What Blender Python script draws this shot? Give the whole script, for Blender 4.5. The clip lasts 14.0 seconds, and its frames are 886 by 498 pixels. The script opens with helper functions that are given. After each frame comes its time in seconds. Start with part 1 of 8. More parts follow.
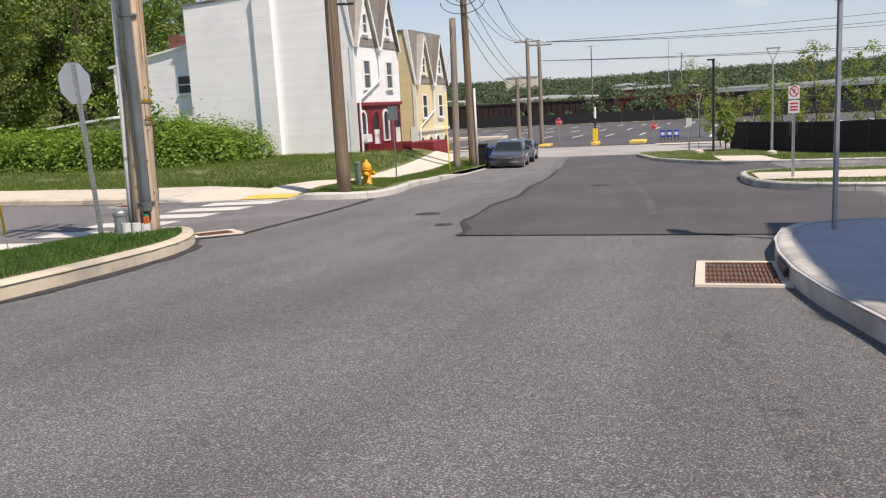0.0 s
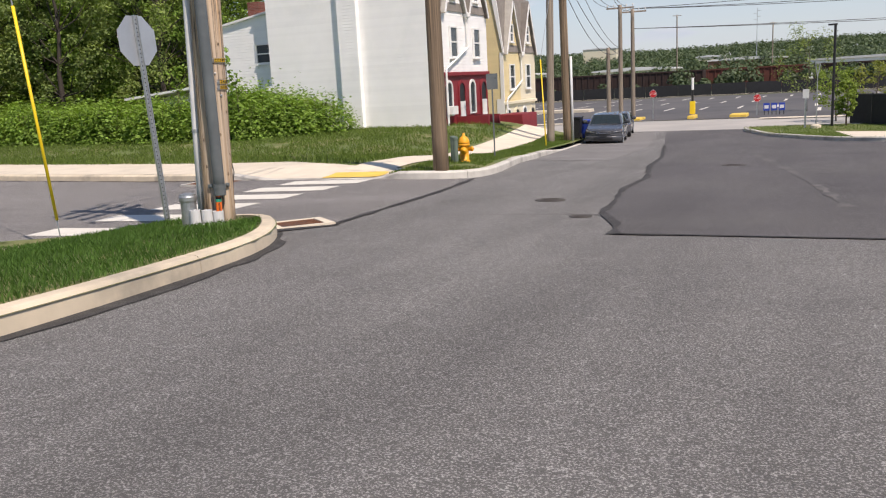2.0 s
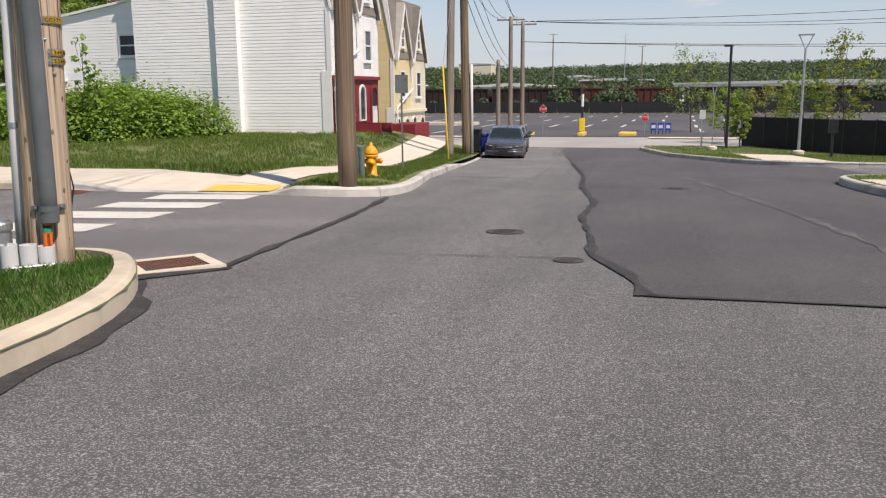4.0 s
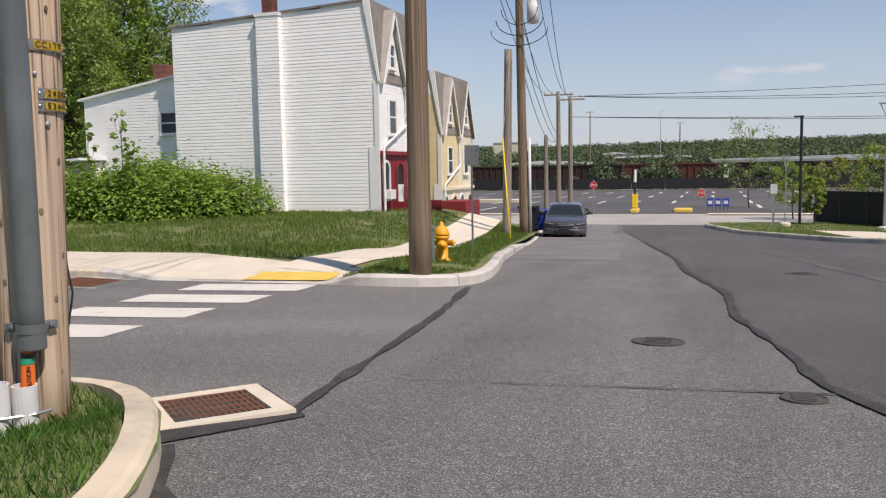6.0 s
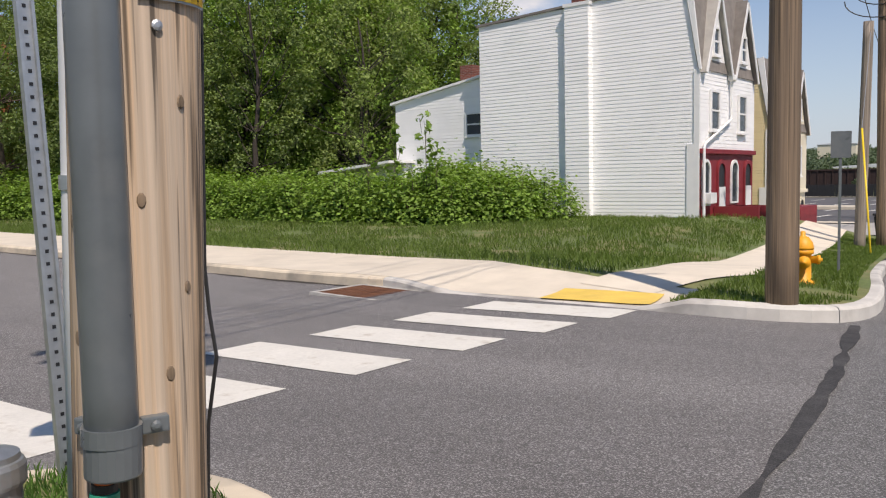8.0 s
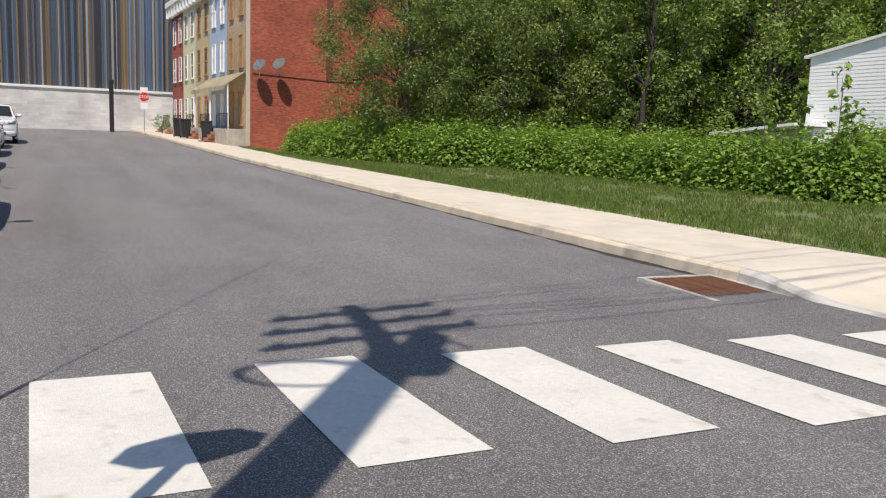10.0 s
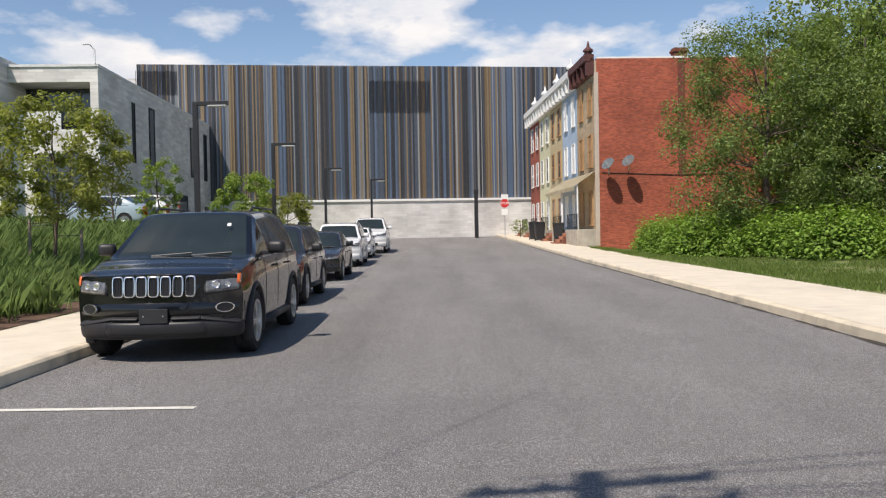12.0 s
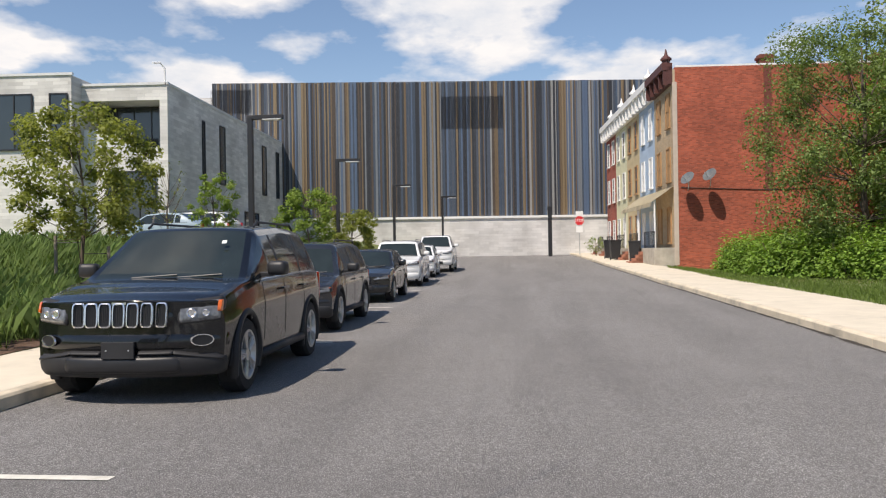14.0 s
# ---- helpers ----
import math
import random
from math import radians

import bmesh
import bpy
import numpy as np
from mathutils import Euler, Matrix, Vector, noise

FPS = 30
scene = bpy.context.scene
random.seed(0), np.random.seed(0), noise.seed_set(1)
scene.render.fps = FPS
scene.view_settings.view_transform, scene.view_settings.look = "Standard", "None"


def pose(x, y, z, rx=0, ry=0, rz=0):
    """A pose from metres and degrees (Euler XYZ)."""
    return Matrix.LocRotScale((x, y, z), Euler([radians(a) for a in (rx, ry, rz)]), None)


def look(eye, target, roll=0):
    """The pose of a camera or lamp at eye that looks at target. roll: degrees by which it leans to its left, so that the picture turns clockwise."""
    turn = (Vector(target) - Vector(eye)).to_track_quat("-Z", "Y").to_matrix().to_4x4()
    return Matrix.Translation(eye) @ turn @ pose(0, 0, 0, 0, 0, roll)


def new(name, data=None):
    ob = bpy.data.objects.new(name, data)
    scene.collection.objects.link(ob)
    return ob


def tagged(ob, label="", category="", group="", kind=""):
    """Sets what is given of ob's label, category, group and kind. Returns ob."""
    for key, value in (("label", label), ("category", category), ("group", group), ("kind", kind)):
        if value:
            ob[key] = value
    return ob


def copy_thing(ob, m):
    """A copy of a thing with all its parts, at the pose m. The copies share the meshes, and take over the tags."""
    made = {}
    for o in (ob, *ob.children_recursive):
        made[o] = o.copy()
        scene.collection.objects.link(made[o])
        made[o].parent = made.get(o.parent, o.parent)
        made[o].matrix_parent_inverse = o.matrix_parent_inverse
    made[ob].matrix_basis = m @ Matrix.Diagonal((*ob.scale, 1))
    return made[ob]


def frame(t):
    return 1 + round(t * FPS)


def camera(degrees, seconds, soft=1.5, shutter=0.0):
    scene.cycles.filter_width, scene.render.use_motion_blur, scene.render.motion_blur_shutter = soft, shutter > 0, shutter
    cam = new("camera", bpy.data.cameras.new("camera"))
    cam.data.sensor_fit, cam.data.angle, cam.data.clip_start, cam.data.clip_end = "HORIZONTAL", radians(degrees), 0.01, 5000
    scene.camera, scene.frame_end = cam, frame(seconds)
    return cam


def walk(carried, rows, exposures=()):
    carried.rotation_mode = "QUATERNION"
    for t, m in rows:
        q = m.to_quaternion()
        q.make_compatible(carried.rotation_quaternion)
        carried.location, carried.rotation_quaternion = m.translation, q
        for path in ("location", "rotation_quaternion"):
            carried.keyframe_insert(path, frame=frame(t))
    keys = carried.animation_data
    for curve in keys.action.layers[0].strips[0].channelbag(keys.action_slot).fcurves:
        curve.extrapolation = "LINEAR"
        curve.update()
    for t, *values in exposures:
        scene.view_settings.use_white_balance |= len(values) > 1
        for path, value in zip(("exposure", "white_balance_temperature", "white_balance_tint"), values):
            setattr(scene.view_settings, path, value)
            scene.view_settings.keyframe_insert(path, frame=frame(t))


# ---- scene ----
cam = camera(56.0, 14.0, soft=1.2)
METRES, EYE, TILT, LEAN, TURN = 16.6, 1.48, 0.0, 0.0, 19.8
ROWS = [
    (0.0, 0.0, 0.0, 0.0, -0.52, -9.73, 3.06),
    (0.5, -0.0079, 0.0276, 0.0003, 0.8, -9.23, 3.47),
    (1.0, -0.0181, 0.0718, -0.0034, 2.05, -8.82, 2.51),
    (1.5, -0.0272, 0.101, -0.0035, 3.12, -9.34, 2.45),
    (2.0, -0.0437, 0.1385, -0.0055, 4.5, -11.26, 3.04),
    (2.5, -0.0558, 0.1821, -0.0066, 0.98, -12.43, 0.54),
    (3.0, -0.0685, 0.22, -0.008, -2.18, -13.33, 0.37),
    (3.5, -0.0798, 0.2627, -0.0116, -4.02, -12.32, 0.71),
    (6.0, -0.1274, 0.4429, -0.0213, -1.62, -5.49, 1.02),
    (6.5, -0.1363, 0.4785, -0.0232, -0.33, -4.78, 1.56),
    (7.0, -0.1431, 0.5157, -0.0252, 4.29, -4.14, 1.3),
    (7.5, -0.1507, 0.5546, -0.0277, 11.98, -4.16, 1.62),
    (10.0, -0.1893, 0.7315, -0.0328, 45.91, -7.7, -1.94),
    (10.5, -0.2027, 0.763, -0.0326, 56.3, -7.2, -1.07),
    (11.0, -0.2144, 0.79, -0.033, 64.92, -5.95, -1.03),
    (11.5, -0.2335, 0.8148, -0.0314, 68.73, -2.87, 0.15),
    (12.0, -0.2523, 0.8386, -0.0318, 70.66, -1.18, 1.03),
    (12.5, -0.2827, 0.8601, -0.0316, 72.45, -0.64, 1.62),
    (13.0, -0.2991, 0.8805, -0.0323, 73.75, -0.26, 1.22),
    (13.5, -0.3195, 0.8959, -0.0316, 75.26, 0.23, 0.94),
    (14.0, -0.3443, 0.9081, -0.0315, 76.1, 0.14, 0.89),
]
walk(cam, [(t, pose(0, 0, EYE, TILT, LEAN, TURN) @ pose(METRES * x, METRES * y, METRES * z, 90 + pitch, roll, yaw)) for t, x, y, z, yaw, pitch, roll in ROWS],
     exposures=((0.0, 0.15, 6950, 18), (3.5, 0.1, 6950, 18), (6.0, -0.02, 6850, 18), (7.5, -0.03, 6800, 18), (9.5, 0.07, 6600, 14), (10.5, 0.09, 6650, 14), (11.5, 0.13, 6700, 13), (12.5, 0.2, 6750, 13), (14.0, 0.2, 6800, 13)))

# ---- world, sun ----
SUN_AZ, SUN_EL = math.atan2(-0.522, 0.853), radians(55)
to_sun = Vector((math.cos(SUN_EL) * math.cos(SUN_AZ), math.cos(SUN_EL) * math.sin(SUN_AZ), math.sin(SUN_EL)))
sun = new("sun", bpy.data.lights.new("sun", "SUN"))
sun.data.energy, sun.data.angle, sun.data.color = 4.5, radians(0.55), (1.0, 0.93, 0.83)
sun.matrix_world = look((0, 0, 60), Vector((0, 0, 60)) - to_sun)


def make_world():
    w = bpy.data.worlds.new("sky")
    w.use_nodes = True
    scene.world = w
    nt = w.node_tree
    nt.nodes.clear()
    N, K = nt.nodes.new, nt.links.new
    out, bg, bgc, mix = N("ShaderNodeOutputWorld"), N("ShaderNodeBackground"), N("ShaderNodeBackground"), N("ShaderNodeMixShader")
    sky = N("ShaderNodeTexSky")
    sky.sky_type, sky.sun_disc = "NISHITA", False
    sky.sun_elevation, sky.sun_rotation = SUN_EL, math.pi / 2 - SUN_AZ
    sky.air_density, sky.dust_density, sky.ozone_density = 1.0, 0.2, 3.0
    K(sky.outputs[0], bg.inputs[0])
    bg.inputs[1].default_value = 0.112
    # cumulus on a flattened dome, denser to the west; pale haze low in the north and east
    tc, sep = N("ShaderNodeTexCoord"), N("ShaderNodeSeparateXYZ")
    K(tc.outputs["Generated"], sep.inputs[0])

    def remap(v, a, b, c, d):
        r = N("ShaderNodeMapRange")
        for k, x in zip((1, 2, 3, 4), (a, b, c, d)):
            r.inputs[k].default_value = x
        K(v, r.inputs[0])
        return r.outputs[0]

    def maths(op, a, b):
        n = N("ShaderNodeMath")
        n.operation = op
        for k, v in enumerate((a, b)):
            if isinstance(v, (int, float)):
                n.inputs[k].default_value = v
            else:
                K(v, n.inputs[k])
        return n.outputs[0]

    up = maths("ADD", maths("MAXIMUM", sep.outputs[2], 0.0), 0.22)
    comb = N("ShaderNodeCombineXYZ")
    K(maths("DIVIDE", sep.outputs[0], up), comb.inputs[0])
    K(maths("DIVIDE", sep.outputs[1], up), comb.inputs[1])
    mp = N("ShaderNodeMapping")
    mp.inputs["Location"].default_value = CLOUD_SHIFT
    K(comb.outputs[0], mp.inputs[0])

    def cloud_noise(scale, detail, rough):
        n = N("ShaderNodeTexNoise")
        n.inputs["Scale"].default_value, n.inputs["Detail"].default_value, n.inputs["Roughness"].default_value = scale, detail, rough
        K(mp.outputs[0], n.inputs["Vector"])
        return n.outputs[0]

    west = remap(sep.outputs[0], 0.2, -0.9, -0.1, -0.06)
    body = maths("ADD", cloud_noise(1.7, 12.0, 0.52), west)
    # two heaped clouds over the western roofs
    for way, lift in (((-0.9685, 0.0152, 0.2487), 0.15), ((-0.857, -0.446, 0.257), 0.13), ((-0.93, -0.27, 0.19), 0.05)):
        dot = N("ShaderNodeVectorMath")
        dot.operation = "DOT_PRODUCT"
        dot.inputs[1].default_value = Vector(way).normalized()
        K(tc.outputs["Generated"], dot.inputs[0])
        body = maths("ADD", body, remap(dot.outputs["Value"], 0.972, 0.998, 0.0, lift))
    cover = remap(body, 0.52, 0.6, 0.0, 1.0)
    shade = remap(cloud_noise(2.6, 8.0, 0.6), 0.35, 0.6, 0.0, 1.0)
    tint = N("ShaderNodeMix")
    tint.data_type = "RGBA"
    tint.inputs[6].default_value, tint.inputs[7].default_value = (0.66, 0.74, 0.85, 1), (1.0, 1.0, 1.0, 1)
    K(shade, tint.inputs[0])
    K(tint.outputs[2], bgc.inputs[0])
    bgc.inputs[1].default_value = 0.85
    north = remap(sep.outputs[0], -0.85, -0.45, 0.15, 1.0)
    haze = maths("MULTIPLY", remap(maths("ADD", sep.outputs[2], maths("MULTIPLY", cloud_noise(0.8, 5.0, 0.5), 0.12)), 0.06, 0.3, 0.8, 0.0), north)
    # blue-grey haze low over the valley
    bgh, low = N("ShaderNodeBackground"), N("ShaderNodeMixShader")
    bgh.inputs[0].default_value, bgh.inputs[1].default_value = (0.5, 0.6, 0.72, 1), 0.95
    K(cover, mix.inputs[0])
    K(bg.outputs[0], mix.inputs[1])
    K(bgc.outputs[0], mix.inputs[2])
    K(haze, low.inputs[0])
    K(mix.outputs[0], low.inputs[1])
    K(bgh.outputs[0], low.inputs[2])
    K(low.outputs[0], out.inputs[0])


CLOUD_SHIFT = (0.35, 0.2, 0.0)
make_world()


# ---- materials ----
def mat(name, base, rough=0.8, vary=0.15, scale=4.0, bump=0.0, bscale=60.0, metal=0.0, other=None, patch=0.0, pscale=0.5,
        island=0.0, coat=0.0, speck=0.0, spscale=300.0, stretch=None, transmit=0.0, spec=0.5, obj=0.0, streak=None, clump=0.0):
    """A procedural surface: base colour with fine grain, larger stains, relief and an optional shift from piece to piece."""
    m = bpy.data.materials.new(name)
    m.use_nodes = True
    nt = m.node_tree
    N, K = nt.nodes.new, nt.links.new
    b = nt.nodes["Principled BSDF"]
    tc = N("ShaderNodeTexCoord")
    vec = tc.outputs["Object"]
    if stretch:
        mp = N("ShaderNodeMapping")
        mp.inputs["Scale"].default_value = stretch
        K(vec, mp.inputs[0])
        vec = mp.outputs[0]

    def noisy(s, detail=5.0, rough_=0.6):
        n = N("ShaderNodeTexNoise")
        n.inputs["Scale"].default_value, n.inputs["Detail"].default_value, n.inputs["Roughness"].default_value = s, detail, rough_
        K(vec, n.inputs["Vector"])
        return n.outputs[0]

    def blend(fac, a, c, kind="MIX"):
        x = N("ShaderNodeMix")
        x.data_type, x.blend_type = "RGBA", kind
        if isinstance(fac, float):
            x.inputs[0].default_value = fac
        else:
            K(fac, x.inputs[0])
        for slot, v in ((6, a), (7, c)):
            if isinstance(v, tuple):
                x.inputs[slot].default_value = (*v[:3], 1)
            else:
                K(v, x.inputs[slot])
        return x.outputs[2]

    def ramp(v, lo, hi):
        r = N("ShaderNodeMapRange")
        r.inputs[1].default_value, r.inputs[2].default_value = lo, hi
        K(v, r.inputs[0])
        return r.outputs[0]

    dark = tuple(c * (1 - vary) for c in base)
    light = tuple(min(1, c * (1 + vary)) for c in base)
    col = blend(ramp(noisy(scale), 0.3, 0.7), dark, light)
    if other:
        col = blend(ramp(noisy(pscale, 4.0), 0.5 - 0.12, 0.5 + 0.12), col, other) if patch == 0 else blend(ramp(noisy(pscale, 6.0), 0.62 - patch * 0.3, 0.75 - patch * 0.2), col, other)
    if speck:
        col = blend(ramp(noisy(spscale, 2.0, 0.7), 0.5, 0.64), col, blend(1.0, col, (1 + speck,) * 3, "MULTIPLY"))
    if clump:
        # patches of coarser and finer stone, a hand's width across
        v = N("ShaderNodeMapRange")
        v.inputs[1].default_value, v.inputs[2].default_value, v.inputs[3].default_value, v.inputs[4].default_value = 0.35, 0.65, 1 - clump, 1 + clump
        K(noisy(24.0, 6.0, 0.75), v.inputs[0])
        col = blend(1.0, col, v.outputs[0], "MULTIPLY")
    if streak:
        # long bands of wear along the wheel tracks
        mp2, n2, v = N("ShaderNodeMapping"), N("ShaderNodeTexNoise"), N("ShaderNodeMapRange")
        mp2.inputs["Scale"].default_value = (streak[0], streak[1], 0.0)
        K(tc.outputs["Object"], mp2.inputs[0])
        K(mp2.outputs[0], n2.inputs["Vector"])
        n2.inputs["Scale"].default_value, n2.inputs["Detail"].default_value, n2.inputs["Roughness"].default_value = 1.0, 5.0, 0.6
        v.inputs[1].default_value, v.inputs[2].default_value, v.inputs[3].default_value, v.inputs[4].default_value = 0.3, 0.7, 1 - streak[2], 1 + streak[2]
        K(n2.outputs[0], v.inputs[0])
        col = blend(1.0, col, v.outputs[0], "MULTIPLY")
    if island or obj:
        if island:
            g = N("ShaderNodeNewGeometry").outputs["Random Per Island"]
        else:
            g = N("ShaderNodeObjectInfo").outputs["Random"]
        amt = island or obj
        hv = N("ShaderNodeHueSaturation")
        r = N("ShaderNodeMapRange")
        r.inputs[3].default_value, r.inputs[4].default_value = 1 - amt, 1 + amt
        K(g, r.inputs[0])
        K(r.outputs[0], hv.inputs["Value"])
        K(col, hv.inputs["Color"])
        col = hv.outputs[0]
    K(col, b.inputs["Base Color"])
    rr = N("ShaderNodeMapRange")
    rr.inputs[3].default_value, rr.inputs[4].default_value = max(0, rough - 0.08), min(1, rough + 0.08)
    K(noisy(scale * 2.3), rr.inputs[0])
    K(rr.outputs[0], b.inputs["Roughness"])
    b.inputs["Metallic"].default_value = metal
    b.inputs["Coat Weight"].default_value = coat
    b.inputs["Coat Roughness"].default_value = 0.05
    b.inputs["Transmission Weight"].default_value = transmit
    b.inputs["Specular IOR Level"].default_value = spec
    if bump:
        bp = N("ShaderNodeBump")
        bp.inputs["Strength"].default_value, bp.inputs["Distance"].default_value = min(1, bump), 0.02
        K(noisy(bscale, 4.0), bp.inputs["Height"])
        K(bp.outputs[0], b.inputs["Normal"])
    return m


def leafy(name, base, vary=0.35, trans=0.25):
    """Leaves: colour shifts from leaf to leaf, some light passes through."""
    m = mat(name, base, 0.6, 0.25, 3.0, island=vary, spec=0.3)
    nt = m.node_tree
    b, out = nt.nodes["Principled BSDF"], nt.nodes["Material Output"]
    t, mx = nt.nodes.new("ShaderNodeBsdfTranslucent"), nt.nodes.new("ShaderNodeMixShader")
    t.inputs[0].default_value = (base[0] * 1.5, base[1] * 1.6, base[2] * 0.8, 1)
    mx.inputs[0].default_value = trans
    nt.links.new(b.outputs[0], mx.inputs[1])
    nt.links.new(t.outputs[0], mx.inputs[2])
    nt.links.new(mx.outputs[0], out.inputs[0])
    return m


ASPHALT = mat("asphalt_worn", (0.112, 0.11, 0.106), 0.9, 0.12, 1.0, 0.9, 90, other=(0.126, 0.124, 0.119), pscale=0.3, speck=2.3, spscale=100, streak=(0.9, 0.1, 0.22), clump=0.2)
ASPHALT_NEW = mat("asphalt_new", (0.062, 0.059, 0.06), 0.88, 0.1, 0.8, 0.6, 90, other=(0.074, 0.071, 0.07), pscale=0.35, speck=1.9, spscale=100, streak=(0.8, 0.09, 0.16), clump=0.14)
ASPHALT_SIDE = mat("asphalt_side", (0.135, 0.129, 0.124), 0.88, 0.08, 0.8, 0.9, 90, other=(0.147, 0.141, 0.135), pscale=0.25, speck=2.2, spscale=100, streak=(0.07, 0.7, 0.15), clump=0.18)
TAR = mat("tar_seal", (0.036, 0.035, 0.034), 0.85, 0.3, 7.0, 0.6, 80, other=(0.06, 0.058, 0.056), pscale=4.0, patch=0.4, speck=1.0, spscale=100)
CONCRETE = mat("concrete", (0.66, 0.59, 0.47), 0.9, 0.08, 2.0, 0.15, 120, other=(0.56, 0.5, 0.4), pscale=0.8, patch=0.25, obj=0.05)
KERB = mat("kerb_concrete", (0.66, 0.57, 0.43), 0.9, 0.1, 3.0, 0.2, 120, other=(0.42, 0.37, 0.29), pscale=1.1, patch=0.4, obj=0.06)
KERB_GREY = mat("kerb_grey", (0.55, 0.53, 0.48), 0.9, 0.12, 3.0, 0.2, 120, other=(0.32, 0.3, 0.27), pscale=1.1, patch=0.4, obj=0.06)
PAINT = mat("road_paint", (0.68, 0.66, 0.59), 0.75, 0.07, 2.0, 0.3, 90, other=(0.54, 0.5, 0.42), pscale=5.0, patch=0.15, clump=0.06)
YELLOW = mat("yellow_pad", (0.75, 0.52, 0.1), 0.8, 0.1, 4.0, 0.2, 60)
LAWN = mat("lawn_soil", (0.12, 0.16, 0.045), 0.95, 0.3, 6.0, 0.5, 50, other=(0.22, 0.2, 0.085), pscale=0.7, patch=0.45)
DIRT = mat("dirt", (0.16, 0.13, 0.09), 0.95, 0.25, 2.0, 0.4, 30)
LAND = mat("far_land", (0.09, 0.12, 0.045), 0.95, 0.3, 0.05, other=(0.16, 0.15, 0.1), pscale=0.02)
SIDING = mat("white_siding", (0.88, 0.88, 0.86), 0.6, 0.03, 0.8, other=(0.82, 0.83, 0.81), pscale=0.5, patch=0.3, island=0.025)
SIDING_Y = mat("yellow_siding", (0.72, 0.6, 0.34), 0.6, 0.05, 0.8, island=0.03)
SIDING_C = mat("cream_paint", (0.7, 0.64, 0.48), 0.7, 0.06, 0.8, island=0.03)
WHITE = mat("white_trim", (0.78, 0.78, 0.76), 0.5, 0.04, 2.0)
SHINGLE = mat("roof_shingle", (0.2, 0.18, 0.16), 0.9, 0.2, 3.0, 0.4, 20, island=0.2)
SHINGLE_L = mat("roof_shingle_light", (0.42, 0.4, 0.36), 0.9, 0.15, 3.0, 0.4, 20, island=0.12)
REDPAINT = mat("dark_red_paint", (0.22, 0.02, 0.027), 0.6, 0.12, 2.0, 0.1, 30)
BRICK = mat("red_brick", (0.36, 0.1, 0.055), 0.9, 0.18, 6.0, 0.3, 60, obj=0.22)
MORTAR = mat("brick_wall", (0.31, 0.09, 0.055), 0.95, 0.15, 3.0, 0.3, 50, other=(0.25, 0.075, 0.05), pscale=0.4)
GLASS = mat("window_glass", (0.05, 0.06, 0.07), 0.08, 0.1, 1.0, spec=0.8)


def wood_mat(name, base, dark, crack=0.5):
    """Weathered round timber: long grain, streaks of colour, dark drying cracks."""
    m = mat(name, base, 0.85, 0.4, 1.0, stretch=(75, 75, 0.9), other=dark, pscale=0.22, patch=0.8, streak=(16.0, 16.0, 0.45))
    nt = m.node_tree
    N, K = nt.nodes.new, nt.links.new
    b = nt.nodes["Principled BSDF"]
    tc, mp, n = N("ShaderNodeTexCoord"), N("ShaderNodeMapping"), N("ShaderNodeTexNoise")
    mp.inputs["Scale"].default_value = (46, 46, 0.4)
    K(tc.outputs["Object"], mp.inputs[0])
    K(mp.outputs[0], n.inputs["Vector"])
    n.inputs["Scale"].default_value, n.inputs["Detail"].default_value = 1.0, 3.0
    r = N("ShaderNodeMapRange")
    r.inputs[1].default_value, r.inputs[2].default_value, r.inputs[3].default_value, r.inputs[4].default_value = 0.38, 0.47, 1 - crack, 1.0
    K(n.outputs[0], r.inputs[0])
    old = b.inputs["Base Color"].links[0].from_socket
    mx = N("ShaderNodeMix")
    mx.data_type, mx.blend_type = "RGBA", "MULTIPLY"
    mx.inputs[0].default_value = 1.0
    K(old, mx.inputs[6])
    K(r.outputs[0], mx.inputs[7])
    K(mx.outputs[2], b.inputs["Base Color"])
    bp = N("ShaderNodeBump")
    bp.inputs["Strength"].default_value, bp.inputs["Distance"].default_value = 0.6, 0.01
    K(n.outputs[0], bp.inputs["Height"])
    K(bp.outputs[0], b.inputs["Normal"])
    return m


WOOD = wood_mat("pole_wood", (0.6, 0.41, 0.245), (0.42, 0.335, 0.25), 0.75)
WOOD_DARK = wood_mat("pole_wood_dark", (0.29, 0.205, 0.125), (0.17, 0.125, 0.085), 0.5)
WOOD_GREY = wood_mat("pole_wood_grey", (0.34, 0.29, 0.23), (0.23, 0.19, 0.15))
GALV = mat("galvanised_steel", (0.45, 0.47, 0.48), 0.45, 0.15, 12.0, metal=0.8)
GALV_DARK = mat("grey_conduit", (0.115, 0.13, 0.135), 0.3, 0.2, 3.0, other=(0.15, 0.16, 0.16), pscale=2.0, patch=0.3)
GREYPIPE = mat("grey_pipe", (0.62, 0.63, 0.63), 0.6, 0.08, 4.0)
BLACKMETAL = mat("black_metal", (0.015, 0.015, 0.017), 0.45, 0.2, 4.0)
BLACKPLASTIC = mat("black_plastic", (0.02, 0.02, 0.022), 0.5, 0.2, 4.0)
RUST = mat("rusty_iron", (0.17, 0.072, 0.036), 0.85, 0.3, 8.0, 0.3, 60)
CABLE = mat("cable", (0.02, 0.02, 0.02), 0.6, 0.1, 3.0)
ORANGE = mat("orange_plastic", (0.85, 0.17, 0.02), 0.5, 0.08, 8.0)
GREENP = mat("green_plastic", (0.02, 0.28, 0.17), 0.5, 0.08, 8.0)
YELLOWP = mat("yellow_plastic", (0.85, 0.6, 0.02), 0.45, 0.06, 5.0)
REDSIGN = mat("red_sign", (0.55, 0.02, 0.025), 0.5, 0.05, 3.0)
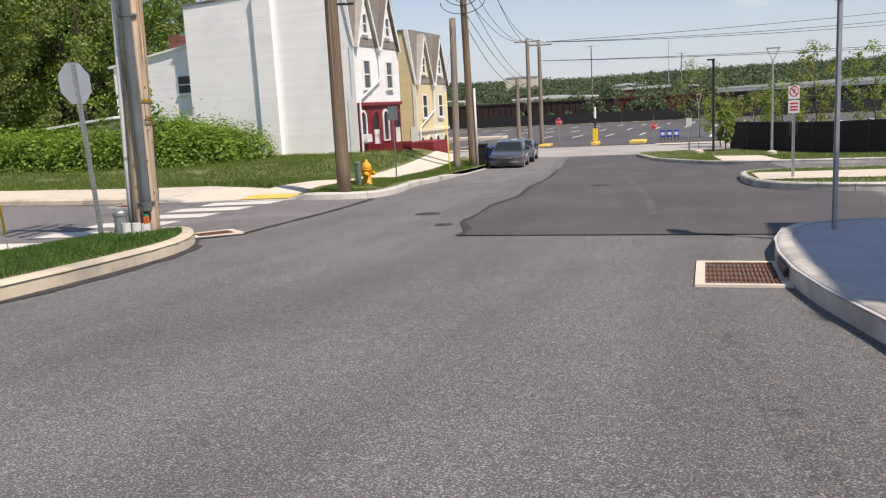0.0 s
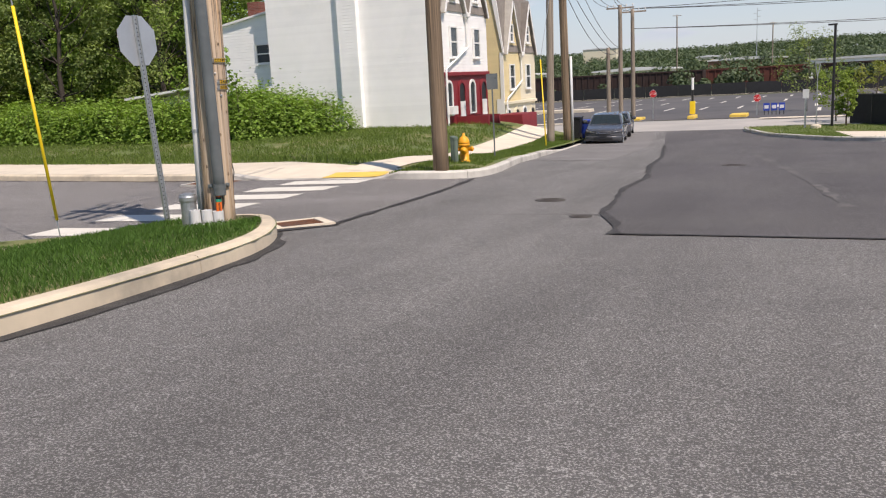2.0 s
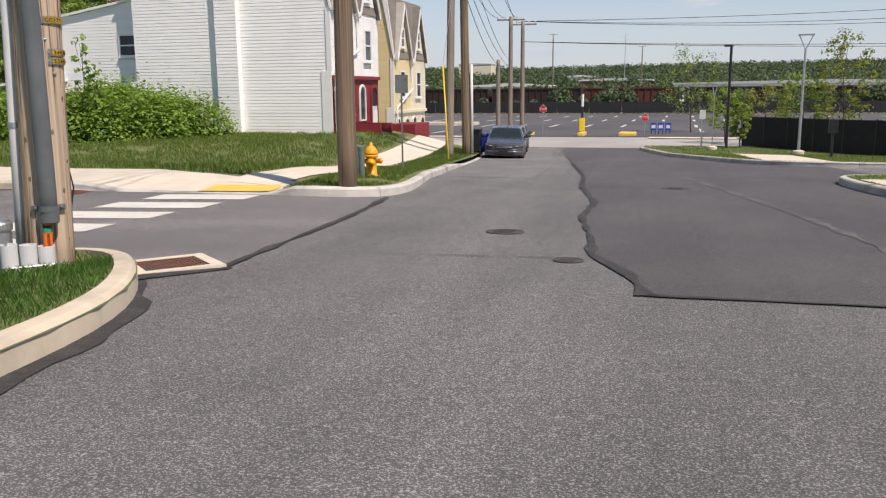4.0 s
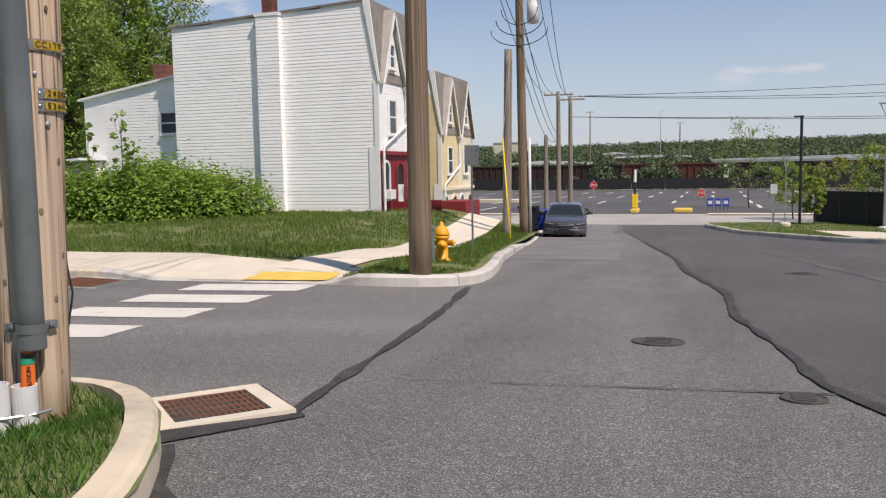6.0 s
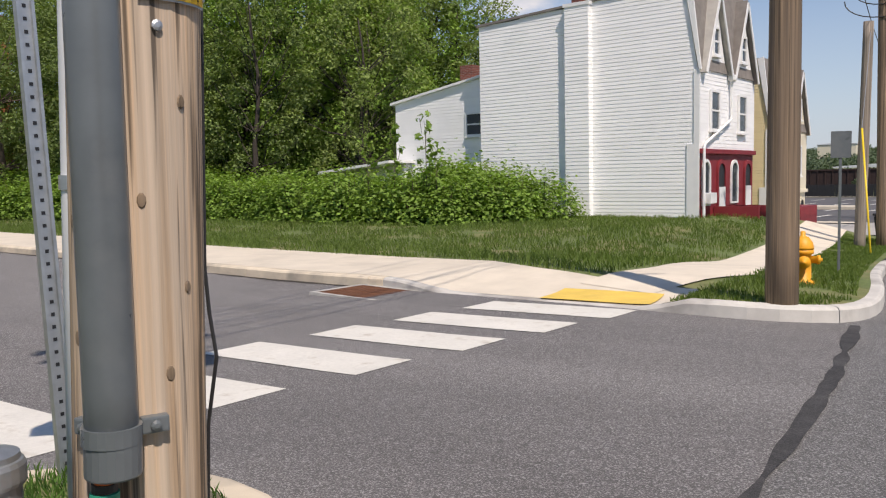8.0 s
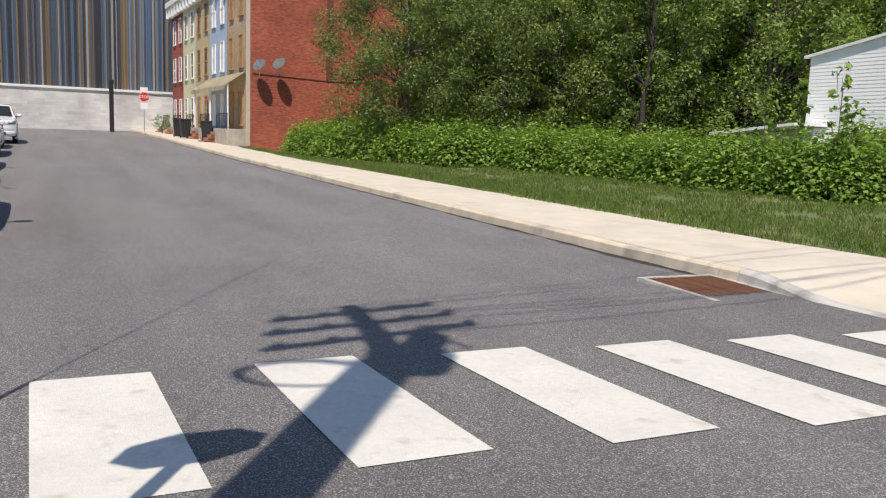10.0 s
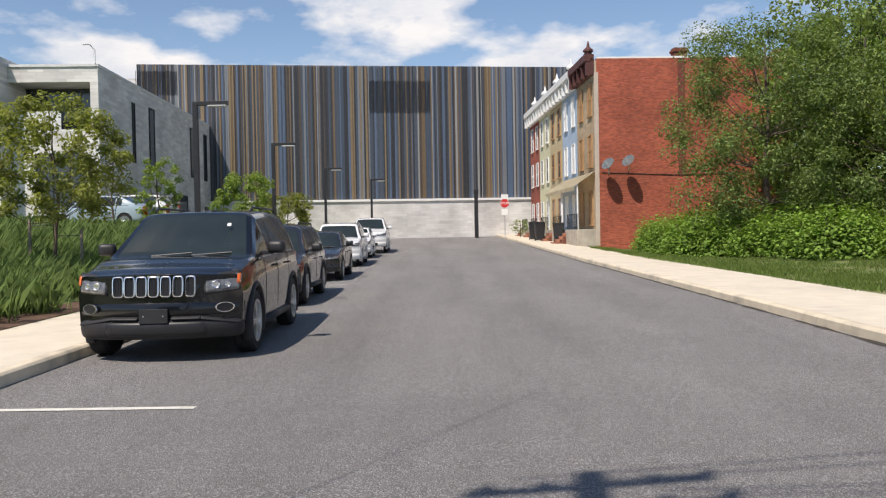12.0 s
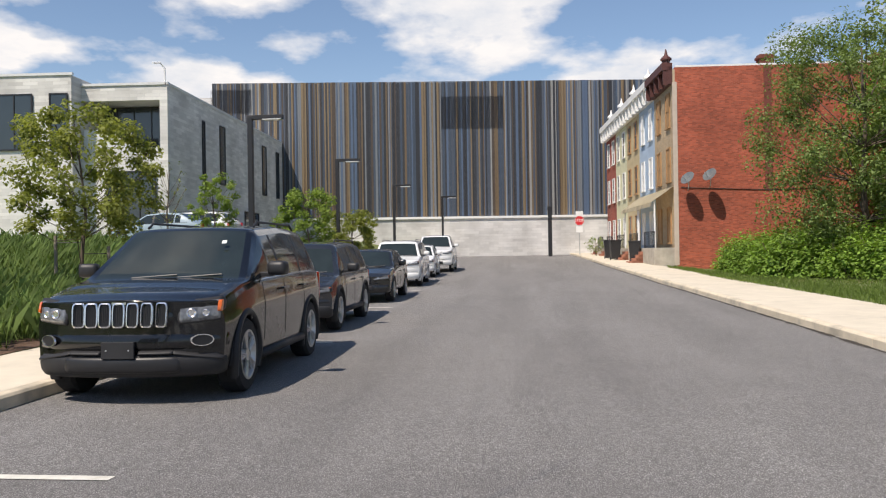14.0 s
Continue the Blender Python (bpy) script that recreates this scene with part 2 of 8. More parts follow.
STRIPE_WHITE = mat("white_brick", (0.62, 0.61, 0.59), 0.85, 0.06, 2.0, 0.2, 12, obj=0.05)
HYDRANT = mat("hydrant_orange", (0.8, 0.36, 0.015), 0.5, 0.12, 6.0)
HYDRANT_G = mat("post_green_grey", (0.12, 0.16, 0.13), 0.7, 0.2, 6.0)
LEAF = leafy("shrub_leaf", (0.175, 0.275, 0.048), 0.5, 0.3)
LEAF_DARK = leafy("tree_leaf_dark", (0.19, 0.25, 0.07), 0.5, 0.3)
LEAF_LIGHT = leafy("tree_leaf_light", (0.2, 0.27, 0.06), 0.35, 0.4)
LEAF_OLIVE = leafy("tree_leaf_olive", (0.22, 0.24, 0.06), 0.35, 0.4)
LEAF_DEEP = leafy("tree_leaf_deep", (0.145, 0.2, 0.06), 0.5, 0.34)
GRASS = leafy("grass_blade", (0.125, 0.18, 0.038), 0.4, 0.35)
LUSH = leafy("grass_lush", (0.075, 0.15, 0.028), 0.45, 0.3)
BARK = mat("bark", (0.1, 0.075, 0.055), 0.9, 0.3, 5.0, 0.5, 20, stretch=(4, 4, 1))


# ---- building helpers ----
def smooth(a, b, x):
    t = min(1.0, max(0.0, (x - a) / (b - a)))
    return t * t * (3 - 2 * t)


def table(x, xs, ys):
    return float(np.interp(x, xs, ys))


def G(x, y):
    """Height of the roadway."""
    zm = 0.32 - 0.047 * y if y < 40 else -1.56 - 0.006 * (min(y, 160) - 40)
    zs = table(-x, [8, 10, 16, 20, 42, 58, 70, 85], [-0.38, -0.42, -0.53, -0.53, -0.38, -0.1, 0.15, 0.42])
    w = smooth(6.8, 10.4, -x) * smooth(0, 6, 24 - y)
    return zm * (1 - w) + zs * w


def south_kerb(x):
    return 7.15 + 0.03 * (x + 18)


def north_kerb(x):
    return table(-x, [13.6, 17, 22, 42, 60, 79, 92], [16.72, 16.98, 17.08, 17.15, 16.7, 16.2, 16.0])


def H(x, y):
    """Height of the land beside the kerbs."""
    z = G(x, y) + 0.15
    if y > 16:
        house = -0.42 + 0.75 * smooth(28, 60, -x) - 1.35 * smooth(38.5, 44, y) * smooth(30, 22, -x)
        k = smooth(10.5, 16, -x) * smooth(19.5, 27, y)
        return z * (1 - k) + house * k
    if y < 12 and -10 < x < -5:
        z -= 0.12 * smooth(0.8, 0.25, math.hypot(x + 7.8, y - 9.35))
    if x < -11 and y < 8:
        return z + 1.45 * smooth(0, 7.5, south_kerb(x) - 1.9 - y) * smooth(12, 19, -x)
    return z


def empty(name, m, label, category, group="", kind=""):
    e = new(name)
    e.matrix_world = m
    return tagged(e, label, category, group, kind)


def part(name, bm, material, parent=None, label="", smooth_faces=False):
    me = bpy.data.meshes.new(name)
    bm.normal_update()
    if smooth_faces:
        for f in bm.faces:
            f.smooth = True
    bm.to_mesh(me)
    bm.free()
    for mm in (material if isinstance(material, (list, tuple)) else [material]):
        me.materials.append(mm)
    ob = new(name, me)
    if parent:
        ob.parent = parent
    return tagged(ob, label)


def again(ob, m, parent=None):
    """Another piece on the same mesh, at pose m in its parent."""
    o = new(ob.name.split(".")[0], ob.data)
    o.parent = parent or ob.parent
    o.matrix_basis = m
    return o


def bm_new():
    return bmesh.new()


def box(bm, x0, x1, y0, y1, z0, z1, m=None, bevel=0.0):
    r = bmesh.ops.create_cube(bm, size=1)
    vs = r["verts"]
    for v in vs:
        v.co = Vector(((x0 + x1) / 2 + v.co.x * (x1 - x0), (y0 + y1) / 2 + v.co.y * (y1 - y0), (z0 + z1) / 2 + v.co.z * (z1 - z0)))
    if bevel:
        es = list({e for v in vs for e in v.link_edges})
        r2 = bmesh.ops.bevel(bm, geom=es, offset=bevel, segments=2, affect="EDGES", profile=0.6)
        vs = list({v for f in r2["faces"] for v in f.verts} | {v for v in vs if v.is_valid})
    if m is not None:
        for v in vs:
            v.co = m @ v.co
    return vs


def tube(bm, pts, r, seg=10, cap=True):
    """A round bar along points; r: a radius or one for each point."""
    pts = [Vector(p) for p in pts]
    rs = r if isinstance(r, (list, tuple)) else [r] * len(pts)
    rings = []
    up = Vector((0, 0, 1))
    for i, p in enumerate(pts):
        d = (pts[min(i + 1, len(pts) - 1)] - pts[max(i - 1, 0)]).normalized()
        a = d.cross(up if abs(d.z) < 0.95 else Vector((1, 0, 0))).normalized()
        b = d.cross(a)
        rings.append([bm.verts.new(p + rs[i] * (math.cos(k * 2 * math.pi / seg) * a + math.sin(k * 2 * math.pi / seg) * b)) for k in range(seg)])
    for u, v in zip(rings, rings[1:]):
        for k in range(seg):
            bm.faces.new((u[k], u[(k + 1) % seg], v[(k + 1) % seg], v[k]))
    if cap:
        bm.faces.new(rings[0][::-1])
        bm.faces.new(rings[-1])


def lathe(bm, prof, seg=16, m=None):
    """Turned about z from (radius, height) pairs."""
    rings = []
    for r, z in prof:
        rings.append([bm.verts.new((r * math.cos(k * 2 * math.pi / seg), r * math.sin(k * 2 * math.pi / seg), z)) for k in range(seg)])
    for u, v in zip(rings, rings[1:]):
        for k in range(seg):
            bm.faces.new((u[k], u[(k + 1) % seg], v[(k + 1) % seg], v[k]))
    bm.faces.new(rings[0][::-1])
    bm.faces.new(rings[-1])
    if m is not None:
        for ring in rings:
            for v in ring:
                v.co = m @ v.co


def slab(bm, outline, z0, z1, m=None):
    """An upright prism on an outline in x and y."""
    lo = [bm.verts.new((x, y, z0)) for x, y in outline]
    hi = [bm.verts.new((x, y, z1)) for x, y in outline]
    n = len(lo)
    bm.faces.new(lo[::-1])
    bm.faces.new(hi)
    for i in range(n):
        bm.faces.new((lo[i], lo[(i + 1) % n], hi[(i + 1) % n], hi[i]))
    if m is not None:
        for v in lo + hi:
            v.co = m @ v.co


def extrude_xz(bm, outline, y0, y1, m=None):
    """A prism on an outline in x and z, from y0 to y1."""
    a = [bm.verts.new((x, y0, z)) for x, z in outline]
    b = [bm.verts.new((x, y1, z)) for x, z in outline]
    n = len(a)
    bm.faces.new(a)
    bm.faces.new(b[::-1])
    for i in range(n):
        bm.faces.new((a[(i + 1) % n], a[i], b[i], b[(i + 1) % n]))
    if m is not None:
        for v in a + b:
            v.co = m @ v.co


def walk_line(pts, step):
    """Points along a polyline at even steps."""
    pts = [Vector((*p[:2], 0)) for p in pts]
    seg = [(b - a).length for a, b in zip(pts, pts[1:])]
    total = sum(seg)
    n = max(1, round(total / step))
    out = []
    for i in range(n + 1):
        d = total * i / n
        for a, b, s in zip(pts, pts[1:], seg):
            if d <= s + 1e-6:
                out.append(a.lerp(b, d / s))
                break
            d -= s
        else:
            out.append(pts[-1].copy())
    return out


def rounded(pts, times=3):
    """Chaikin's corner cutting, ends kept."""
    pts = [Vector((*p[:2], 0)) for p in pts]
    for _ in range(times):
        q = [pts[0]]
        for a, b in zip(pts, pts[1:]):
            q += [a.lerp(b, 0.25), a.lerp(b, 0.75)]
        pts = q + [pts[-1]]
    return pts


def drape(name, A, B, n, m, height, material, kind="structure", parent=None):
    """A sheet between two polylines, laid on height(x, y)."""
    A, B = [walk_line(L, sum((Vector((*q[:2], 0)) - Vector((*p[:2], 0))).length for p, q in zip(L, L[1:])) / n) for L in (A, B)]
    bm = bm_new()
    rows = [[bm.verts.new((*a.lerp(b, j / m).xy, 0)) for j in range(m + 1)] for a, b in zip(A, B)]
    for row in rows:
        for v in row:
            v.co.z = height(v.co.x, v.co.y)
    for r, s in zip(rows, rows[1:]):
        for j in range(m):
            bm.faces.new((r[j], r[j + 1], s[j + 1], s[j]))
    bmesh.ops.recalc_face_normals(bm, faces=bm.faces[:])
    if sum(f.normal.z for f in bm.faces) < 0:
        bmesh.ops.reverse_faces(bm, faces=bm.faces[:])
    ob = part(name, bm, material, parent)
    if kind and not parent:
        tagged(ob, kind=kind)
    return ob


def lay(h, d):
    return lambda x, y: h(x, y) + d


def kerb(name, line, material, inward, label, length=3.0, width=0.16, high=0.15, base=None):
    """Kerb stones along a line, each a piece of its own with a rounded nose; inward +1: the land lies to the left of the line."""
    base = base or G
    thing = empty(name, Matrix(), label, "kerb", kind="structure")
    pts = walk_line(line, 0.3)
    n = max(2, round(length / 0.3))
    for i in range(0, len(pts) - 1, n):
        run = pts[i:i + n + 1]
        if len(run) < 2:
            break
        bm = bm_new()
        rings = []
        for k, p in enumerate(run):
            a, b = pts[max(i + k - 1, 0)], pts[min(i + k + 1, len(pts) - 1)]
            d = (b - a).normalized()
            nrm = Vector((-d.y, d.x, 0)) * inward
            if k == 0:
                p = p + d * 0.006
            if k == len(run) - 1:
                p = p - d * 0.006
            hh = high(p) if callable(high) else high
            z = base(p.x, p.y)
            prof = [(0, -0.2), (0.012, hh - 0.03), (0.035, hh - 0.004), (0.06, hh + 0.004), (width, hh + 0.006), (width, -0.2)]
            rings.append([bm.verts.new((p.x + nrm.x * o, p.y + nrm.y * o, z + h)) for o, h in prof])
        for u, v in zip(rings, rings[1:]):
            for k in range(6):
                bm.faces.new((u[k], u[(k + 1) % 6], v[(k + 1) % 6], v[k]))
        bm.faces.new(rings[0])
        bm.faces.new(rings[-1][::-1])
        bmesh.ops.recalc_face_normals(bm, faces=bm.faces[:])
        part("kerb_stone", bm, material, thing)
    return thing

# ---- ground, roads, kerbs ----
def make_ground():
    xs = [-3000, -1500, -700, -400, -250, -160, -120] + [-100 + 4 * i for i in range(36)] + [50, 80, 140, 250, 450, 900, 1800, 3000]
    ys = [-3000, -1500, -700, -300, -120, -60] + [-30 + 4 * i for i in range(46)] + [170, 220, 300, 450, 700, 1200, 2000, 3500]
    bm = bm_new()
    rows = [[bm.verts.new((x, y, min(G(x, y), 0.42) - 0.35)) for x in xs] for y in ys]
    for r, s in zip(rows, rows[1:]):
        for j in range(len(xs) - 1):
            bm.faces.new((r[j], r[j + 1], s[j + 1], s[j]))
    tagged(part("ground", bm, LAND), kind="structure")


def grid_sheet(name, x0, x1, y0, y1, step, height, material):
    nx, ny = max(1, round((x1 - x0) / step)), max(1, round((y1 - y0) / step))
    bm = bm_new()
    rows = [[bm.verts.new((x0 + (x1 - x0) * i / nx, y0 + (y1 - y0) * j / ny, 0)) for i in range(nx + 1)] for j in range(ny + 1)]
    for r in rows:
        for v in r:
            v.co.z = height(v.co.x, v.co.y)
    for r, s in zip(rows, rows[1:]):
        for i in range(nx):
            bm.faces.new((r[i], r[i + 1], s[i + 1], s[i]))
    return tagged(part(name, bm, material), kind="structure")


make_ground()
grid_sheet("road", -12, 14, -14, 45.5, 0.5, G, ASPHALT)
SEAM = [(-7.62, 16.75), (-7.35, 15.2), (-7.17, 14.17), (-6.95, 12.6), (-6.87, 11.95), (-6.72, 10.8), (-6.6, 10.0)]
drape("road_side", SEAM, [(-12, 16.9), (-12, 4.5)], 30, 10, lay(G, 0.004), ASPHALT_SIDE)
grid_sheet("road_west", -92, -12, 2.5, 20, 0.5, lay(G, 0.004), ASPHALT_SIDE)
PATCH_EDGE = [(-3.3, 9.82), (-3.45, 10.6), (-3.85, 11.6), (-3.95, 12.6), (-4.3, 14.8), (-4.35, 17), (-4.95, 20.4), (-5.3, 24), (-6.6, 32), (-8.3, 42), (-8.6, 45)]
drape("road_patch", PATCH_EDGE, [(2.5, 10.1), (2.2, 22), (1.0, 33), (-3.6, 43), (-4.2, 45.4)], 60, 12, lay(G, 0.006), ASPHALT_NEW)
grid_sheet("cross_street", -70, 60, 45.5, 55.6, 1.0, lay(G, 0.0), mat("pale_road", (0.42, 0.4, 0.37), 0.9, 0.1, 1.0, 0.2, 60, other=(0.34, 0.33, 0.31), pscale=0.2))
grid_sheet("parking_lot", -75, 26, 55.5, 112, 2.0, lay(G, 0.03), mat("lot_asphalt", (0.085, 0.083, 0.085), 0.9, 0.12, 0.4, other=(0.11, 0.107, 0.105), pscale=0.1))


def ribbon(name, line, width, height, material, step=0.25, wobble=0.0, parent=None):
    pts = walk_line(line, step)
    L, R = [], []
    for i, p in enumerate(pts):
        d = (pts[min(i + 1, len(pts) - 1)] - pts[max(i - 1, 0)]).normalized()
        n = Vector((-d.y, d.x, 0))
        w = width / 2 * (1 + wobble * noise.noise(Vector((p.x * 2.1, p.y * 2.1, 3))))
        L.append(p + n * w)
        R.append(p - n * w)
    bm = bm_new()
    a = [bm.verts.new((p.x, p.y, height(p.x, p.y))) for p in L]
    b = [bm.verts.new((p.x, p.y, height(p.x, p.y))) for p in R]
    for i in range(len(a) - 1):
        bm.faces.new((a[i], b[i], b[i + 1], a[i + 1]))
    bmesh.ops.recalc_face_normals(bm, faces=bm.faces[:])
    if bm.faces[:][0].normal.z < 0:
        bmesh.ops.reverse_faces(bm, faces=bm.faces[:])
    ob = part(name, bm, material, parent)
    return ob if parent else tagged(ob, kind="structure")


ribbon("road_seam_1", SEAM, 0.09, lay(G, 0.012), TAR, 0.07, wobble=1.1)
ribbon("road_seam_2", PATCH_EDGE[:9], 0.1, lay(G, 0.012), TAR, 0.07, wobble=1.3)
ribbon("road_seam_3", [(-3.3, 9.84), (2.4, 10.1)], 0.05, lay(G, 0.012), TAR, wobble=0.9)
ribbon("road_seam_4", [(-6.4, 11.0), (-3.6, 11.4)], 0.02, lay(G, 0.01), mat("fine_crack", (0.07, 0.068, 0.064), 0.9, 0.3, 5.0, 0.5, 80), wobble=1.8)


def marking(name, pts, material, height=0.011, label="", category="road marking", group="", n=6, base=None):
    (a, b, c, d) = [Vector((*p, 0)) for p in pts]
    bm = bm_new()
    rows = [[bm.verts.new((*a.lerp(b, i / n).lerp(d.lerp(c, i / n), j / 3).xy, 0)) for i in range(n + 1)] for j in range(4)]
    for r in rows:
        for v in r:
            v.co.z = (base or G)(v.co.x, v.co.y) + height
    for r, s in zip(rows, rows[1:]):
        for i in range(n):
            bm.faces.new((r[i], r[i + 1], s[i + 1], s[i]))
    bmesh.ops.recalc_face_normals(bm, faces=bm.faces[:])
    if bm.faces[:][0].normal.z < 0:
        bmesh.ops.reverse_faces(bm, faces=bm.faces[:])
    return tagged(part(name, bm, material), label, category, group)


for y in (9.02, 10.22, 11.42, 12.58, 13.67, 14.7, 15.7):
    xn = -10.14 + 0.13 * max(0.0, y + 0.6 - 12.2)
    marking("crosswalk_bar", [(xn, y), (xn - 1.78, y - 0.06), (xn - 1.78, y + 0.56), (xn, y + 0.62)], PAINT, label="white painted crosswalk bar on grey asphalt", group="crosswalk bars")
for x, y in ((-15.7, 9.47), (-23.7, 9.06), (-31.2, 8.81), (-38.9, 8.58), (-46.0, 8.3)):
    marking("stall_line", [(x, y), (x - 0.02, y - 2.3), (x - 0.13, y - 2.3), (x - 0.11, y)], PAINT, label="thin white parking stall line on asphalt", group="stall lines")

# corner islands and the kerbs round them
SW = rounded([(-5.3, -14), (-5.6, 2), (-5.75, 5.3), (-6.0, 7.3), (-6.25, 8.3), (-6.75, 9.2), (-7.5, 10.05), (-8.7, 10.35), (-9.6, 9.9), (-10.6, 8.3), (-12.5, 7.25), (-15, 7.24)], 3)
SOUTH = [(-15, 7.24), (-92, south_kerb(-92))]
kerb("kerb_south_west", SW[:-1] + [Vector((-15, 7.24, 0))], KERB, 1, "tan concrete kerb round a grassy street corner")
kerb("kerb_south", SOUTH, KERB, 1, "tan concrete kerb along the parked cars")
NORTH = rounded([(x, north_kerb(x)) for x in (-92, -79, -60, -42, -30, -22, -17, -13.6)], 2)
LOW = lambda p: 0.15 - 0.135 * smooth(13.6, 12.2, -p.x) * smooth(9.0, 9.7, -p.x)
NE = rounded([(-13.6, 16.72), (-11, 16.48), (-9.2, 16.35), (-8.3, 16.4), (-7.7, 16.85), (-7.6, 17.8), (-7.9, 19.6), (-8.35, 21.6), (-8.95, 25), (-9.95, 32.5), (-11.3, 40), (-12.2, 45)], 2)
kerb("kerb_north", NORTH, KERB, 1, "tan concrete kerb beside a wide pale pavement")
kerb("kerb_corner", NE, KERB_GREY, 1, "weathered grey kerb round the corner, lowered at the ramp", high=LOW)


def land_h(x, y):
    z = H(x, y)
    if y > 16 and x > -13.6:
        z -= 0.135 * smooth(13.6, 12.2, -x) * smooth(9.0, 9.7, -x) * smooth(18.4, 16.9, y)
    return z


NE_IN = [Vector((p.x, p.y, 0)) for p in NE]
# lawns
SW_in = walk_line(SW, 0.3)
drape("lawn_south_west", SW, [(-20, -14), (-20, 5.2), (-15, 5.4)], 60, 30, lambda x, y: H(x, y) - 0.025, LAWN)
grid_sheet("bank", -92, -15, -30, 5.25, 1.0, lambda x, y: H(x, y), LAWN)
drape("pavement_south", [(-15, 7.1), (-92, south_kerb(-92) - 0.14)], [(-15, 5.3), (-92, south_kerb(-92) - 1.9)], 80, 2, lay(H, 0.008), CONCRETE)
drape("pavement_north", [(p.x, p.y + 0.14) for p in NORTH], [(p.x, p.y + 2.7) for p in NORTH], 80, 4, lay(land_h, 0.008), CONCRETE)
drape("pavement_corner", [(-13.6, 16.86), (-11, 16.62), (-9.3, 16.5)], [(-13.6, 19.4), (-12.2, 18.55), (-11.0, 18.0), (-9.45, 17.6)], 24, 8, lay(land_h, 0.008), CONCRETE)
drape("pavement_main", [(-9.9, 17.3), (-9.3, 19.0), (-10.1, 24), (-12.9, 39.5), (-13.6, 44)], [(-11.0, 17.6), (-10.75, 19.2), (-11.5, 24), (-14.2, 39.5), (-15, 44)], 90, 6, lay(land_h, 0.014), CONCRETE)
drape("verge_lawn", [(-9.4, 16.5), (-8.9, 16.48), (-8.3, 16.56), (-7.86, 16.95), (-7.76, 17.8), (-8.05, 19.6), (-8.5, 21.6), (-9.1, 25), (-10.1, 32.5), (-11.45, 40), (-12.4, 45)], [(-9.62, 16.9), (-9.85, 17.5), (-9.75, 18.4), (-9.6, 19.0), (-10.3, 24), (-13.1, 39.5), (-13.8, 45)], 120, 10, lambda x, y: land_h(x, y) - 0.006, LAWN)
drape("lawn_north", [(-11.1, 17.9), (-10.7, 19.2), (-11.4, 24), (-14.1, 39.5), (-14.9, 45)], [(-92, 17), (-92, 27), (-92, 45)], 60, 160, lambda x, y: land_h(x, y) - 0.015 - (0.06 if y < 18.1 and x > -14 else 0), LAWN)
marking("ramp_pad", [(-9.57, 16.55), (-10.95, 16.55), (-11.05, 17.3), (-9.74, 17.3)], YELLOW, 0.022, "yellow tactile pad on the kerb ramp", "tactile pad", base=land_h)
# far right corner islands
SE = rounded([(1.9, -14), (1.0, 3.8), (0.72, 4.9), (0.36, 6.5), (0.28, 8.4), (0.5, 10.0), (1.5, 10.6), (6, 10.9), (14, 11)], 2)
kerb("kerb_south_east", SE, KERB_GREY, -1, "grey kerb round a paved street corner")
drape("pavement_south_east", SE, [(14, -14), (14, 3), (14, 10.8)], 40, 20, lay(G, 0.14), mat("slab_grey", (0.5, 0.49, 0.48), 0.9, 0.1, 1.5, 0.15, 90))
E1 = rounded([(14, 16.6), (4, 16.7), (1.2, 17.2), (0.3, 18.6), (0.0, 21.5), (0.05, 23.9), (1.2, 24.9), (6, 25.4), (14, 25.6)], 2)
kerb("kerb_island", E1, KERB_GREY, -1, "pale kerb round a grassy island")
drape("lawn_island", E1[: len(E1) // 2 + 1], list(reversed(E1[len(E1) // 2:])), 30, 10, lay(G, 0.125), LAWN)
E2 = rounded([(14, 30.6), (2, 31.4), (-0.6, 32.3), (-1.6, 34), (-3.2, 38.5), (-4.4, 42), (-5.2, 44.2), (-4.4, 45.3), (0, 45.4), (14, 45.4)], 2)
kerb("kerb_east", E2, KERB_GREY, -1, "pale kerb round a grassy corner")
drape("lawn_east", E2[: len(E2) // 2 + 1], list(reversed(E2[len(E2) // 2:])), 40, 14, lay(G, 0.125), LAWN)


# tyre marks and a worn pale strip on the carriageway
RUBBER = mat("tyre_mark", (0.085, 0.083, 0.08), 0.9, 0.2, 3.0, 0.9, 90, other=(0.118, 0.114, 0.106), pscale=9.0, speck=2.6, spscale=100, clump=0.2)
for k, (pts, w) in enumerate((([(-0.12, 5.35), (0.07, 4.25), (0.2, 3.5), (0.3, 2.6)], 0.15),)):
    ribbon(f"tyre_mark_{k + 1}", rounded(pts, 2), w, lay(G, 0.0015), RUBBER, 0.1, 0.5)
WORN = mat("asphalt_pale", (0.12, 0.115, 0.11), 0.9, 0.2, 2.0, 0.3, 100, other=(0.07, 0.068, 0.068), pscale=1.5, speck=0.8, spscale=110)
ribbon("road_worn_strip", rounded([(-1.2, 12.5), (-1.6, 16), (-2.6, 22), (-4.0, 30)], 2), 0.14, lay(G, 0.011), WORN, 0.12, 1.6)
GREYP = mat("asphalt_grey_pale", (0.135, 0.13, 0.126), 0.9, 0.15, 1.0, 0.3, 100, other=(0.165, 0.16, 0.155), pscale=0.6, speck=1.0, spscale=110)
drape("road_lane_pale", [(-8.6, 23), (-9.7, 31), (-11.1, 39), (-11.8, 44)], [(-6.4, 23), (-7.0, 31), (-8.6, 41), (-9.2, 44)], 40, 6, lay(G, 0.005), GREYP)

